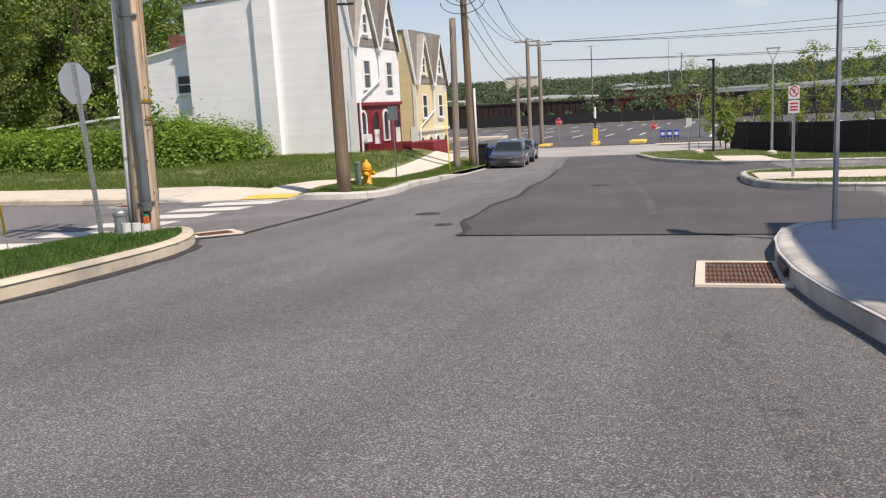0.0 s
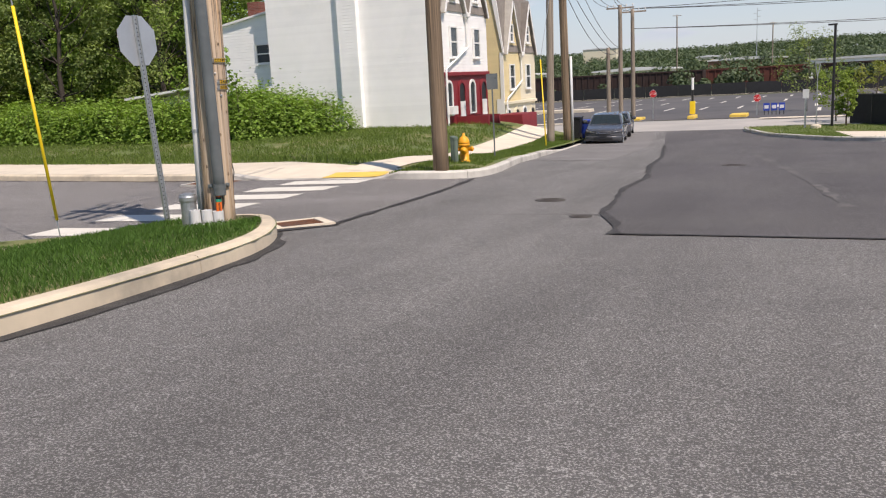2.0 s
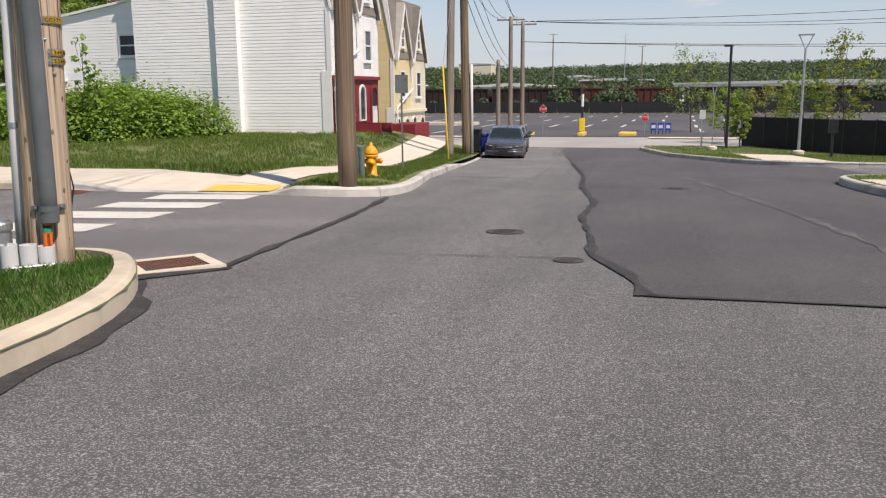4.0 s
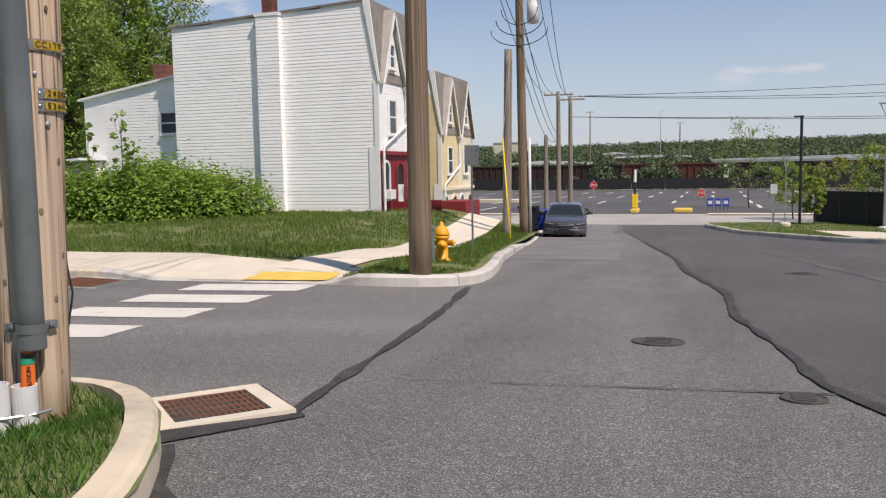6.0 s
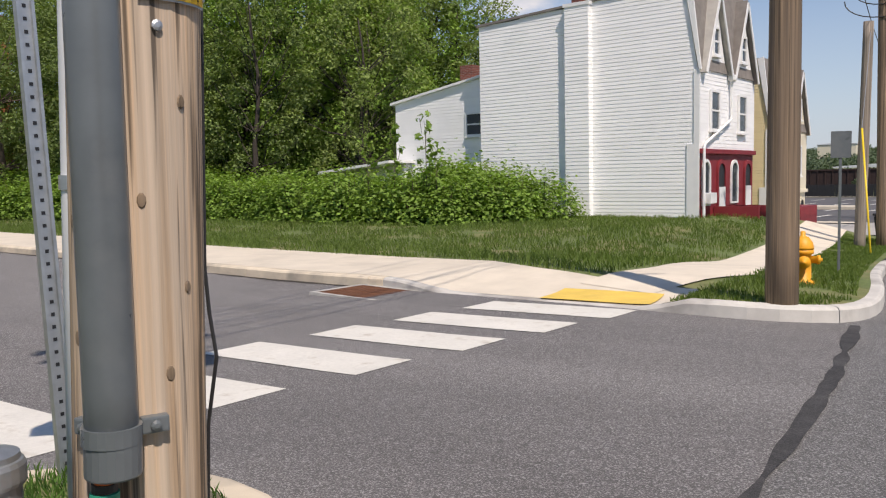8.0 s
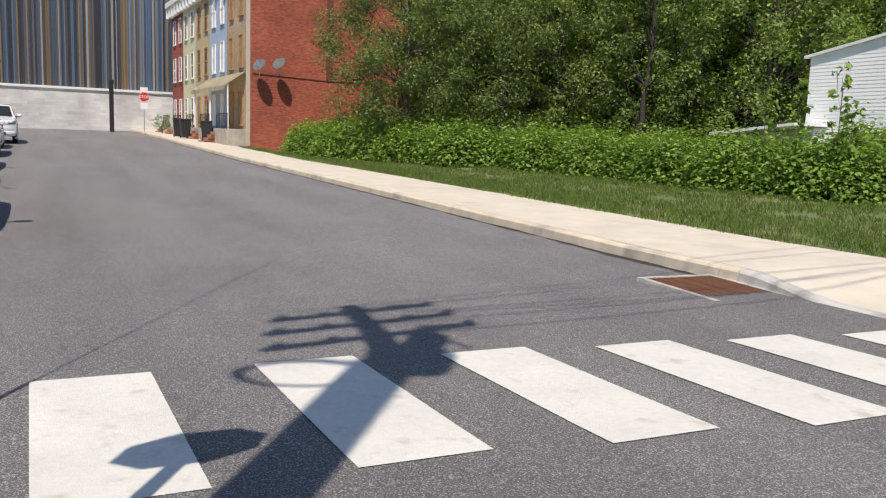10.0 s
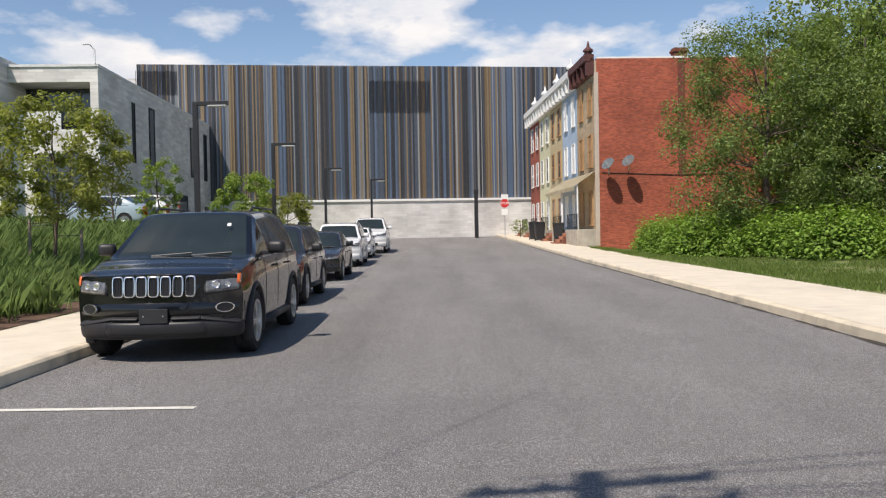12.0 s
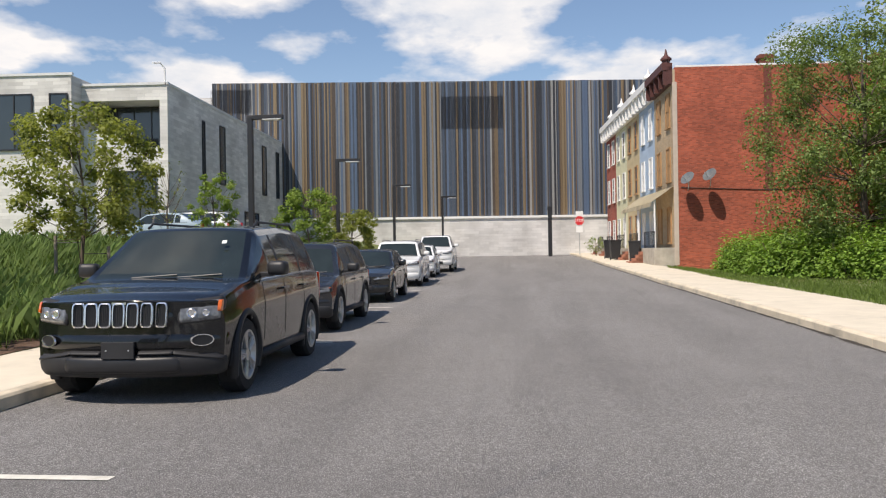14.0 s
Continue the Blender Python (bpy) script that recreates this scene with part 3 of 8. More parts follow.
# plain unseen block added east of the pavement; only its shade falls into the street
bm = bm_new()
box(bm, 5.85, 15.1, 2.1, 7.9, -0.4, 9.1, None, 0.05)
tagged(part("building_east", bm, mat("grey_render", (0.16, 0.16, 0.155), 0.9, 0.15, 1.0, 0.2, 30)), kind="structure")

# ---- small helpers for things ----
def words(name, text, size, material, parent, m, label="", depth=0.001):
    c = bpy.data.curves.new(name, "FONT")
    c.body, c.size, c.extrude, c.align_x, c.align_y = text, size, depth, "CENTER", "CENTER"
    tmp = new(name, c)
    me = bpy.data.meshes.new_from_object(tmp.evaluated_get(bpy.context.evaluated_depsgraph_get()))
    bpy.data.objects.remove(tmp)
    me.materials.append(material)
    ob = new(name, me)
    ob.parent, ob.matrix_basis = parent, m
    return tagged(ob, label)


def face_to(p, q, roll=0):
    """A pose at p whose local -y looks towards q, upright."""
    d = Vector(q) - Vector(p)
    return pose(*p, 0, 0, math.degrees(math.atan2(d.y, d.x)) + 90)


INK = mat("black_ink", (0.02, 0.02, 0.02), 0.6, 0.05, 3.0)
YTAG = mat("yellow_tag", (0.8, 0.55, 0.05), 0.5, 0.05, 5.0)
ALU = mat("aluminium", (0.55, 0.56, 0.57), 0.4, 0.08, 3.0, metal=0.7)


# ---- utility poles ----
def wood_pole(name, x, y, top, r0, r1, wood, label, lean=(0, 0)):
    z0 = H(x, y) - 0.3
    th = empty(name, pose(x, y, z0), label, "utility pole", "utility poles")
    bm = bm_new()
    n = 12
    hh = top - z0
    tube(bm, [(lean[0] * k / n, lean[1] * k / n, hh * k / n) for k in range(n + 1)], [r0 + (r1 - r0) * k / n for k in range(n + 1)], 20)
    for v in bm.verts:
        s = 1 + 0.025 * noise.noise(Vector((v.co.x * 9, v.co.y * 9, v.co.z * 0.4 + x)))
        v.co.x, v.co.y = lean[0] * v.co.z / hh + (v.co.x - lean[0] * v.co.z / hh) * s, lean[1] * v.co.z / hh + (v.co.y - lean[1] * v.co.z / hh) * s
    part("shaft", bm, wood, th, smooth_faces=True)
    return th, z0


def arm(th, z, half, ang, wood=WOOD_GREY, off=(0, 0)):
    bm = bm_new()
    box(bm, -half, half, -0.04, 0.04, -0.05, 0.05, pose(off[0], off[1], z, 0, 0, ang), 0.01)
    a = part("crossarm", bm, wood, th)
    for s in (-0.92, -0.45, 0.45, 0.92):
        b2 = bm_new()
        lathe(b2, [(0.02, 0), (0.02, 0.06), (0.05, 0.07), (0.035, 0.11), (0.05, 0.12), (0.03, 0.18)], 8, pose(off[0], off[1], z, 0, 0, ang) @ Matrix.Translation((s * half, 0, 0.06)))
        part("insulator", b2, GREYPIPE, a)


def street_pole():
    x, y, lx, ly = -7.875, 9.575, 0.0245, 0.0245
    th, z0 = wood_pole("utility_pole", x, y, 6.6, 0.177, 0.15, WOOD, "knotty pale-brown wooden utility pole with grey conduits", (lx * 6.9, ly * 6.9))
    g = H(x, y) - z0

    def at(angle, away, z):
        """A spot beside the leaning shaft: compass angle, distance from its axis, height in the world."""
        a = math.radians(angle)
        return Vector((lx * (z - z0) + away * math.cos(a), ly * (z - z0) + away * math.sin(a), z - z0))

    turn = lambda z: table(z, [0.3, 1.66, 2.1, 4.0, 6.4], [-47, -57, -61, -74, -85])
    bm = bm_new()
    tube(bm, [at(turn(z), 0.238, z) for z in (0.28, 0.5, 0.8, 1.2, 1.66, 2.1, 3.0, 4.0, 5.2, 6.4)], 0.064, 22)
    c = part("conduit", bm, GALV_DARK, th, "thick dark-grey plastic conduit", True)
    bm = bm_new()
    tube(bm, [at(turn(0.3), 0.238, z) for z in (0.275, 0.28, 0.37)], [0.066, 0.069, 0.069], 22)
    part("coupling", bm, GALV_DARK, c)
    for z in (0.38, 2.9, 5.6):
        bm = bm_new()
        tube(bm, [at(turn(z), 0.238, z - 0.022), at(turn(z), 0.238, z + 0.022)], 0.072, 22)
        cl = part("clamp", bm, GALV_DARK, c, smooth_faces=False)
        for side in (-27, 27):
            p = at(turn(z) + side, 0.186, z)
            bm = bm_new()
            box(bm, -0.02, 0.012, -0.035, 0.035, -0.022, 0.022, Matrix.Translation(p) @ pose(0, 0, 0, 0, 0, turn(z) + side), 0.006)
            lathe(bm, [(0.014, 0.01), (0.014, 0.022), (0.006, 0.026)], 8, Matrix.Translation(p) @ pose(0, 0, 0, 0, 90, turn(z) + side))
            part("clamp_ear", bm, GALV_DARK, th)
    bm = bm_new()
    tube(bm, [at(-168, 0.225, z) for z in (g + z0 - 0.1, 1.0, 3.0, 6.2)], 0.047, 18)
    part("conduit", bm, GREYPIPE, th, "pale grey steel conduit", True)
    for z in (1.0, 3.4, 5.4):
        bm = bm_new()
        tube(bm, [at(-168, 0.225, z - 0.02), at(-168, 0.225, z + 0.02)], 0.053, 14)
        part("strap", bm, GALV, th)
    # orange cable duct and its warning sleeve
    bm = bm_new()
    pts = [at(-52, 0.242, 0.3 - 0.018 * k) for k in range(25)]
    tube(bm, pts, [0.024 + 0.004 * (k % 2) for k in range(25)], 14)
    d = part("cable_duct", bm, ORANGE, th, "ribbed orange cable duct", True)
    for z, m, r, hh in ((0.055, ORANGE, 0.034, 0.17), (0.205, GREENP, 0.036, 0.03), (0.03, GREENP, 0.036, 0.03), (0.238, BLACKPLASTIC, 0.032, 0.02)):
        bm = bm_new()
        tube(bm, [at(-52, 0.243, z), at(-52, 0.243, z + hh)], r, 18)
        part("sleeve", bm, m, d)
    words("lettering", "CAUTION", 0.03, INK, d, Matrix.Translation(at(-50, 0.279, 0.13)) @ pose(0, 0, 0, 90, 0, 43) @ pose(0, 0, 0, 0, 0, 90))
    for dx, dy, hh in ((0.172, -0.212, 0.26), (0.085, -0.3, 0.28), (-0.015, -0.38, 0.29)):
        bm = bm_new()
        lathe(bm, [(0.06, g - 0.15), (0.06, g + hh), (0.05, g + hh), (0.05, g + hh - 0.06)], 20, Matrix.Translation((dx, dy, 0)))
        part("pipe_stub", bm, GREYPIPE, th, "pale grey plastic pipe stub", False)
    bm = bm_new()
    tube(bm, [(0.25, -0.13, g + 0.12), (0.235, -0.215, g + 0.12), (0.14, -0.33, g + 0.12), (0.03, -0.425, g + 0.12), (-0.07, -0.4, g + 0.12)], 0.009, 6)
    part("pipe_strap", bm, GALV, th)
    # tags: aluminium holders with yellow number strips
    for dz, txt, a0, a1 in ((1.535, "24080", -26, 38), (1.473, "S3441", -26, 38), (1.77, "CCITY", -42, 22)):
        n = 10
        for name, rr, hh, b0, b1, mm in (("tag_holder", 0.179, 0.027, a0 - 3, a1 + 3, ALU), ("pole_tag", 0.181, 0.021, a0 + 8, a1, YTAG)):
            bm = bm_new()
            for zz in (dz - hh, dz + hh):
                for k in range(n + 1):
                    bm.verts.new(at(b0 + (b1 - b0) * k / n, rr, zz))
            bm.verts.ensure_lookup_table()
            for k in range(n):
                bm.faces.new((bm.verts[k], bm.verts[k + 1], bm.verts[n + 2 + k], bm.verts[n + 1 + k]))
            bmesh.ops.solidify(bm, geom=bm.faces[:], thickness=-0.001)
            t = part(name, bm, mm, th, "yellow number strip" if mm is YTAG else "")
        for k, ch in enumerate(txt):
            a = a0 + 14 + 9.6 * k
            words("digit", ch, 0.042, INK, t, Matrix.Translation(at(a, 0.1835, dz)) @ pose(0, 0, 0, 90, 0, a + 90))
        for a in (a0 - 1, a1 + 1):
            bm = bm_new()
            lathe(bm, [(0.007, 0.0), (0.007, 0.004), (0.003, 0.006)], 8, Matrix.Translation(at(a, 0.179, dz)) @ pose(0, 0, 0, 0, 90, a))
            part("nail", bm, GALV, th)
    for a, z, r in ((-14, 1.385, 0.014), (-33, 1.63, 0.01)):
        bm = bm_new()
        lathe(bm, [(r, -0.004), (r, 0.004), (r * 0.5, 0.007)], 10, Matrix.Translation(at(a, 0.174, z)) @ pose(0, 0, 0, 0, 90, a))
        part("bolt", bm, GALV, th)
    # knots in the timber
    for a, z, r in ((-5, 0.5, 0.013), (14, 0.72, 0.01), (-28, 0.95, 0.012), (8, 1.2, 0.011), (24, 1.72, 0.012), (-12, 1.95, 0.011), (4, 2.3, 0.012), (-90, 0.6, 0.014), (-95, 0.9, 0.013), (2, 0.12, 0.012), (20, 2.8, 0.012)):
        bm = bm_new()
        lathe(bm, [(r, -0.004), (r * 0.8, 0.0), (r * 0.3, 0.001)], 9, Matrix.Translation(at(a, 0.1745, z)) @ pose(0, 0, 0, 0, 90, a) @ Matrix.Diagonal((1.7, 1, 1, 1)))
        part("knot", bm, WOOD_DARK, th)
    # ground wire down the back
    bm = bm_new()
    tube(bm, [at(74, 0.185, g + z0), at(70, 0.186, 0.3), at(62, 0.205, 0.5), at(68, 0.19, 0.62), at(74, 0.183, 0.75), at(80, 0.18, 3.0), at(80, 0.178, 6.2)], 0.006, 6)
    part("wire", bm, CABLE, th)
    # unseen leaning timber added at the head to shape the shadow; carries the crossarms
    bm = bm_new()
    top = [Vector((0.17, 0.15, 5.6 - z0)), Vector((0.1, 0.06, 6.7 - z0)), Vector((0.0, -0.1, 7.4 - z0)), Vector((-0.2, -0.42, 8.6 - z0))]
    tube(bm, top, [0.13, 0.12, 0.105, 0.09], 14)
    part("top_extension", bm, WOOD_GREY, th, "unseen grey timber added at the head to shape the shadow", True)
    for z, h, off in ((8.3, 0.72, (-0.15, -0.34)), (7.75, 0.8, (-0.06, -0.2)), (7.2, 0.85, (0.03, -0.05))):
        arm(th, z - z0, h, 101, WOOD_GREY, off)
    for dx, dy, z in ((-0.06, 0.42, 6.25), (0.34, 0.3, 6.1)):
        bm = bm_new()
        lathe(bm, [(0.05, 0), (0.14, 0.04), (0.15, 0.1), (0.15, 0.55), (0.12, 0.61), (0.05, 0.65)], 18, Matrix.Translation((dx, dy, z - z0)))
        part("transformer", bm, GREYPIPE, th, "", True)
        bm = bm_new()
        tube(bm, [(dx, dy, z + 0.7 - z0), (dx * 1.6, dy * 1.4, z + 1.1 - z0), (0.05, 0.2, z + 1.3 - z0)], 0.02, 6)
        part("lead", bm, CABLE, th)
    bm = bm_new()
    for k in range(3):
        rr = 0.36 + 0.03 * k
        tube(bm, [(0.05 + 0.435 * rr * math.cos(a), -0.3 + 0.9 * rr * math.cos(a), 5.9 - z0 + 0.02 * k + rr * math.sin(a)) for a in [i * 2 * math.pi / 20 for i in range(21)]], 0.014, 6, False)
    part("cable_coil", bm, CABLE, th)
    ped = empty("cable_pedestal", pose(x - 0.14, y - 0.33, g + z0 - 0.04), "grey round cable pedestal beside the pole", "pedestal")
    bm = bm_new()
    lathe(bm, [(0.085, -0.15), (0.088, 0.44), (0.092, 0.445)], 24)
    part("body", bm, GALV, ped)
    bm = bm_new()
    lathe(bm, [(0.097, 0.425), (0.1, 0.435), (0.1, 0.475), (0.094, 0.487), (0.088, 0.49), (0.086, 0.505), (0.03, 0.518)], 24)
    part("lid", bm, GALV, ped)
    return th


street_pole()
P2, z2 = wood_pole("utility_pole", -8.28, 16.72, 10.4, 0.155, 0.12, WOOD_DARK, "brown weathered wooden utility pole at the kerb", (0.0, 0.05))
bm = bm_new()
box(bm, 0.1, 0.5, -0.02, 0.02, -0.025, 0.025, pose(0, 0, 3.75 - z2, 0, 0, 20), 0.004)
part("bracket", bm, BLACKMETAL, P2)
arm(P2, 9.8 - z2, 1.2, 10)
P3, z3 = wood_pole("utility_pole", -11.2, 33.4, 5.0, 0.15, 0.13, WOOD_GREY, "short grey cut-off wooden utility pole", (0.12, 0.0))
P4, z4 = wood_pole("utility_pole", -10.85, 34.6, 8.3, 0.17, 0.13, WOOD_DARK, "brown wooden utility pole with cables and ivy foot", (-0.15, 0.0))
for z, h in ((6.9, 1.1), (7.7, 1.1)):
    arm(P4, z - z4, h, 8, WOOD_GREY)
bm = bm_new()
tube(bm, [(0.22, -0.05, 0.2), (0.2, -0.05, 3.6)], 0.05, 12)
part("conduit", bm, GREYPIPE, P4, "", True)
bm = bm_new()
lathe(bm, [(0.05, 0), (0.2, 0.04), (0.21, 0.75), (0.08, 0.82)], 16, Matrix.Translation((0.3, 0.2, 6.0 - z4)))
part("transformer", bm, GREYPIPE, P4, "", True)
FARP = []
for x, y, top, wood in ((-14.7, 58, 3.1, WOOD_GREY), (-14.0, 58.5, 5.8, WOOD_GREY), (-13.5, 60, 5.6, WOOD_GREY), (-31, 190, 13, WOOD_GREY), (-13, 210, 11, WOOD_GREY)):
    p, z = wood_pole("utility_pole", x, y, top, 0.16, 0.12, wood, "distant grey wooden utility pole", (0, 0))
    if top > 4:
        arm(p, top - z - 0.2, 0.9, 5)
    FARP.append((x, y, top))


def span(a, b, sag, r, label="black overhead cable slung between utility poles"):
    a, b = Vector(a), Vector(b)
    bm = bm_new()
    n = 18
    tube(bm, [a.lerp(b, k / n) - Vector((0, 0, sag * 4 * (k / n) * (1 - k / n))) for k in range(n + 1)], r, 5)
    tagged(part("overhead_cable", bm, CABLE), label, "cable", "overhead cables")


for dx, z, zz, s in ((-1.0, 10.0, 7.9, 0.5), (-0.5, 10.0, 7.9, 0.6), (0.6, 10.0, 7.9, 0.5), (1.1, 10.0, 7.9, 0.6), (0.1, 8.6, 6.4, 0.6), (0.05, 7.9, 5.6, 0.7)):
    span((-8.28 + dx, 16.75, z), (-10.95 + dx * 0.9, 34.6, zz), s, 0.012)
    span((-8.0 + dx * 0.16, 9.3 + dx * 0.5, 8.35 if z > 9 else z - 1.0), (-8.28 + dx, 16.75, z), 0.25, 0.012)
for dx, z, zz, s in ((-1.0, 7.9, 5.7, 0.9), (-0.4, 7.9, 5.7, 1.0), (0.5, 7.9, 5.7, 0.9), (1.0, 7.0, 5.6, 1.3), (0.1, 6.2, 3.0, 0.8), (0.0, 5.4, 2.6, 0.6), (-0.05, 5.0, 2.9, 1.2)):
    span((-10.95 + dx, 34.6, z), (-14.0 + dx * 0.8, 58.5, zz), s, 0.014)
for px, py, pt in ((40, 100.5, 10.0), (60, 90.5, 7.0), (60, 120, 13.4)):
    wood_pole("utility_pole", px, py, pt, 0.16, 0.12, WOOD_DARK, "dark wooden utility pole beyond the car park")
for x2, y2, zz in ((40, 100, 9.5), (40, 101, 8.9), (60, 90, 6.4), (60, 91, 5.9), (60, 120, 13.0)):
    span((-13.5, 60, 5.6 if zz > 7 else 4.3), (x2, y2, zz), 1.0, 0.02)
# loops of slack cable at the brown pole's head
for k in range(3):
    bm = bm_new()
    tube(bm, [(-10.95 + 0.9 * math.cos(a) * (0.7 + 0.2 * k), 34.48 - 0.02 * k, 6.5 - 0.35 * k + 0.55 * math.sin(a)) for a in [math.pi + i * math.pi / 12 for i in range(13)]], 0.016, 5)
    tagged(part("overhead_cable", bm, CABLE), "black slack cable loop at the pole head", "cable", "overhead cables")

# guy wire with a yellow guard, in the corner lawn
gx, gy = -10.0, 9.15
gu = empty("guy_wire", pose(gx, gy, H(gx, gy)), "steel guy wire with a yellow plastic guard", "guy wire")
bm = bm_new()
tube(bm, [(0, 0, -0.05), (-0.55, -0.22, 9.5)], 0.008, 6)
part("wire", bm, GALV, gu)
bm = bm_new()
tube(bm, [(-0.014, -0.006, 0.25), (-0.163, -0.065, 2.8)], 0.019, 10)
part("guard", bm, YELLOWP, gu, "bright yellow plastic guard", True)
gy2 = empty("guy_marker", pose(-10.0, 29.0, H(-10.0, 29.0)), "leaning yellow plastic guy guard by the grey pole", "guy wire")
bm = bm_new()
tube(bm, [(0, 0, -0.1), (-0.5, 1.2, 2.9)], 0.022, 10)
part("guard", bm, YELLOWP, gy2, "", True)
bm = bm_new()
tube(bm, [(-0.5, 1.2, 2.9), (-1.0, 4.3, 5.6)], 0.008, 6)
part("wire", bm, GALV, gy2)


# ---- signs ----
def perforated_post(th, h, w=0.06):
    bm = bm_new()
    box(bm, -w / 2, w / 2, -0.004, 0.004, -0.3, h)
    box(bm, -w / 2 - 0.012, -w / 2, -0.012, 0.02, -0.3, h)
    box(bm, w / 2, w / 2 + 0.012, -0.012, 0.02, -0.3, h)
    p = part("post", bm, GALV, th)
    bm = bm_new()
    z = 0.1
    while z < h - 0.05:
        box(bm, -0.007, 0.007, -0.0065, 0.0065, z, z + 0.014)
        z += 0.05
    part("post_holes", bm, BLACKMETAL, p)


def octagon(r):
    return [(r * math.cos(math.radians(22.5 + 45 * k)), r * math.sin(math.radians(22.5 + 45 * k))) for k in range(8)]


def plate(th, name, outline, z, y, material, label="", back=ALU):
    bm = bm_new()
    extrude_xz(bm, [(a, b + z) for a, b in outline], y - 0.004, y)
    p = part(name, bm, back, th, label)
    bm = bm_new()
    extrude_xz(bm, [(a * 0.995, b * 0.995 + z) for a, b in outline], y - 0.0065, y - 0.0042)
    part("face", bm, material, p)
    return p


def rect(w, h):
    return [(-w / 2, -h / 2), (w / 2, -h / 2), (w / 2, h / 2), (-w / 2, h / 2)]


def stop_sign(x, y, z, yaw, h, label, r=0.41, second=None):
    th = empty("stop_sign", pose(x, y, z, 0, 0, yaw), label, "stop sign", "stop signs")
    perforated_post(th, h + 0.3, 0.045)
    p = plate(th, "sign_plate", octagon(r), h, -0.012, REDSIGN, "red octagonal plate")
    bm = bm_new()
    extrude_xz(bm, [(a, b + h) for a, b in octagon(r * 0.97)], -0.0205, -0.0188)
    part("rim", bm, WHITE, p)
    bm = bm_new()
    extrude_xz(bm, [(a, b + h) for a, b in octagon(r * 0.93)], -0.0225, -0.0206)
    part("face", bm, REDSIGN, p)
    words("lettering", "STOP", r * 0.78, WHITE, p, pose(0, -0.0245, h, 90, 0, 0))
    if second:
        plate(th, "sign_plate", rect(0.6, 0.3), h + r + 0.2, -0.012, WHITE)
        plate(th, "sign_plate", rect(0.55, 0.5), h - r - 0.3, -0.012, WHITE)
    return th


leaning = stop_sign(-9.01, 9.95, H(-9.01, 9.95) - 0.05, -92, 2.31, "grey back of a leaning stop sign on a steel post", 0.32)
leaning.matrix_world = Matrix.Translation(leaning.location) @ Matrix.Rotation(radians(2.5), 4, (0.33, -0.94, 0)) @ pose(0, 0, 0, 0, 0, -92)
stop_sign(-79, 16.35, G(-79, 16.35) + 0.1, 92, 2.85, "red stop sign with small plates before a pale wall", second=True)


def plain_sign(x, y, z, yaw, w, h, centre, label, face, bars=(), post_h=None, slim=False):
    th = empty("street_sign", pose(x, y, z, 0, 0, yaw), label, "street sign", "street signs")
    if slim:
        bm = bm_new()
        box(bm, -0.018, 0.018, -0.006, 0.012, -0.3, centre + h / 2, None, 0.004)
        part("post", bm, GALV_DARK, th)
    else:
        perforated_post(th, post_h or centre + h / 2)
    p = plate(th, "sign_plate", rect(w, h), centre, -0.012, face)
    for bx, bz, bw, bh, m in bars:
        bm = bm_new()
        box(bm, bx - bw / 2, bx + bw / 2, -0.022, -0.019, centre + bz - bh / 2, centre + bz + bh / 2)
        part("lettering", bm, m, p)
    return th, p


plain_sign(-8.77, 20.95, H(-8.77, 20.95) - 0.04, 28, 0.27, 0.37, 1.84, "grey back of a small street sign on a steel post", GALV_DARK, slim=True)
plain_sign(0.93, 9.27, G(0.93, 9.27) + 0.15, 100, 0.5, 0.45, 2.5, "back of a street sign on a perforated steel post", GALV_DARK)
npk, npp = plain_sign(1.13, 20.0, G(1.13, 20) + 0.15, -2, 0.3, 0.31, 2.0, "white and red no-parking sign on a steel post", WHITE)
for rr, m, yy in ((0.125, REDSIGN, -0.022), (0.1, WHITE, -0.0245)):
    bm = bm_new()
    extrude_xz(bm, [(rr * math.cos(a), 2.02 + rr * math.sin(a)) for a in [k * math.pi / 12 for k in range(24)]], yy, yy + 0.002)
    part("ring", bm, m, npp)
words("lettering", "P", 0.16, INK, npp, pose(0, -0.026, 2.02, 90, 0, 0))
bm = bm_new()
box(bm, -0.1, 0.1, -0.029, -0.027, -0.012, 0.012, pose(0, 0, 2.02, 0, 45, 0))
part("slash", bm, REDSIGN, npp)
npk.scale = (0.76, 0.9, 0.92)
p2 = plate(npk, "sign_plate", rect(0.3, 0.3), 1.66, -0.012, WHITE)
for zz in (1.74, 1.66, 1.59):
    bm = bm_new()
    box(bm, -0.11, 0.11, -0.022, -0.0195, zz - 0.02, zz + 0.02)
    part("lettering", bm, REDSIGN, p2)
plain_sign(-2.3, 42.8, G(-2.3, 42.8) + 0.15, 0, 0.26, 0.4, 1.5, "back of a small pale sign in the grass", GREYPIPE)


# ---- drains ----
PIT = mat("drain_silt", (0.05, 0.028, 0.018), 0.95, 0.4, 12.0, 0.5, 40)


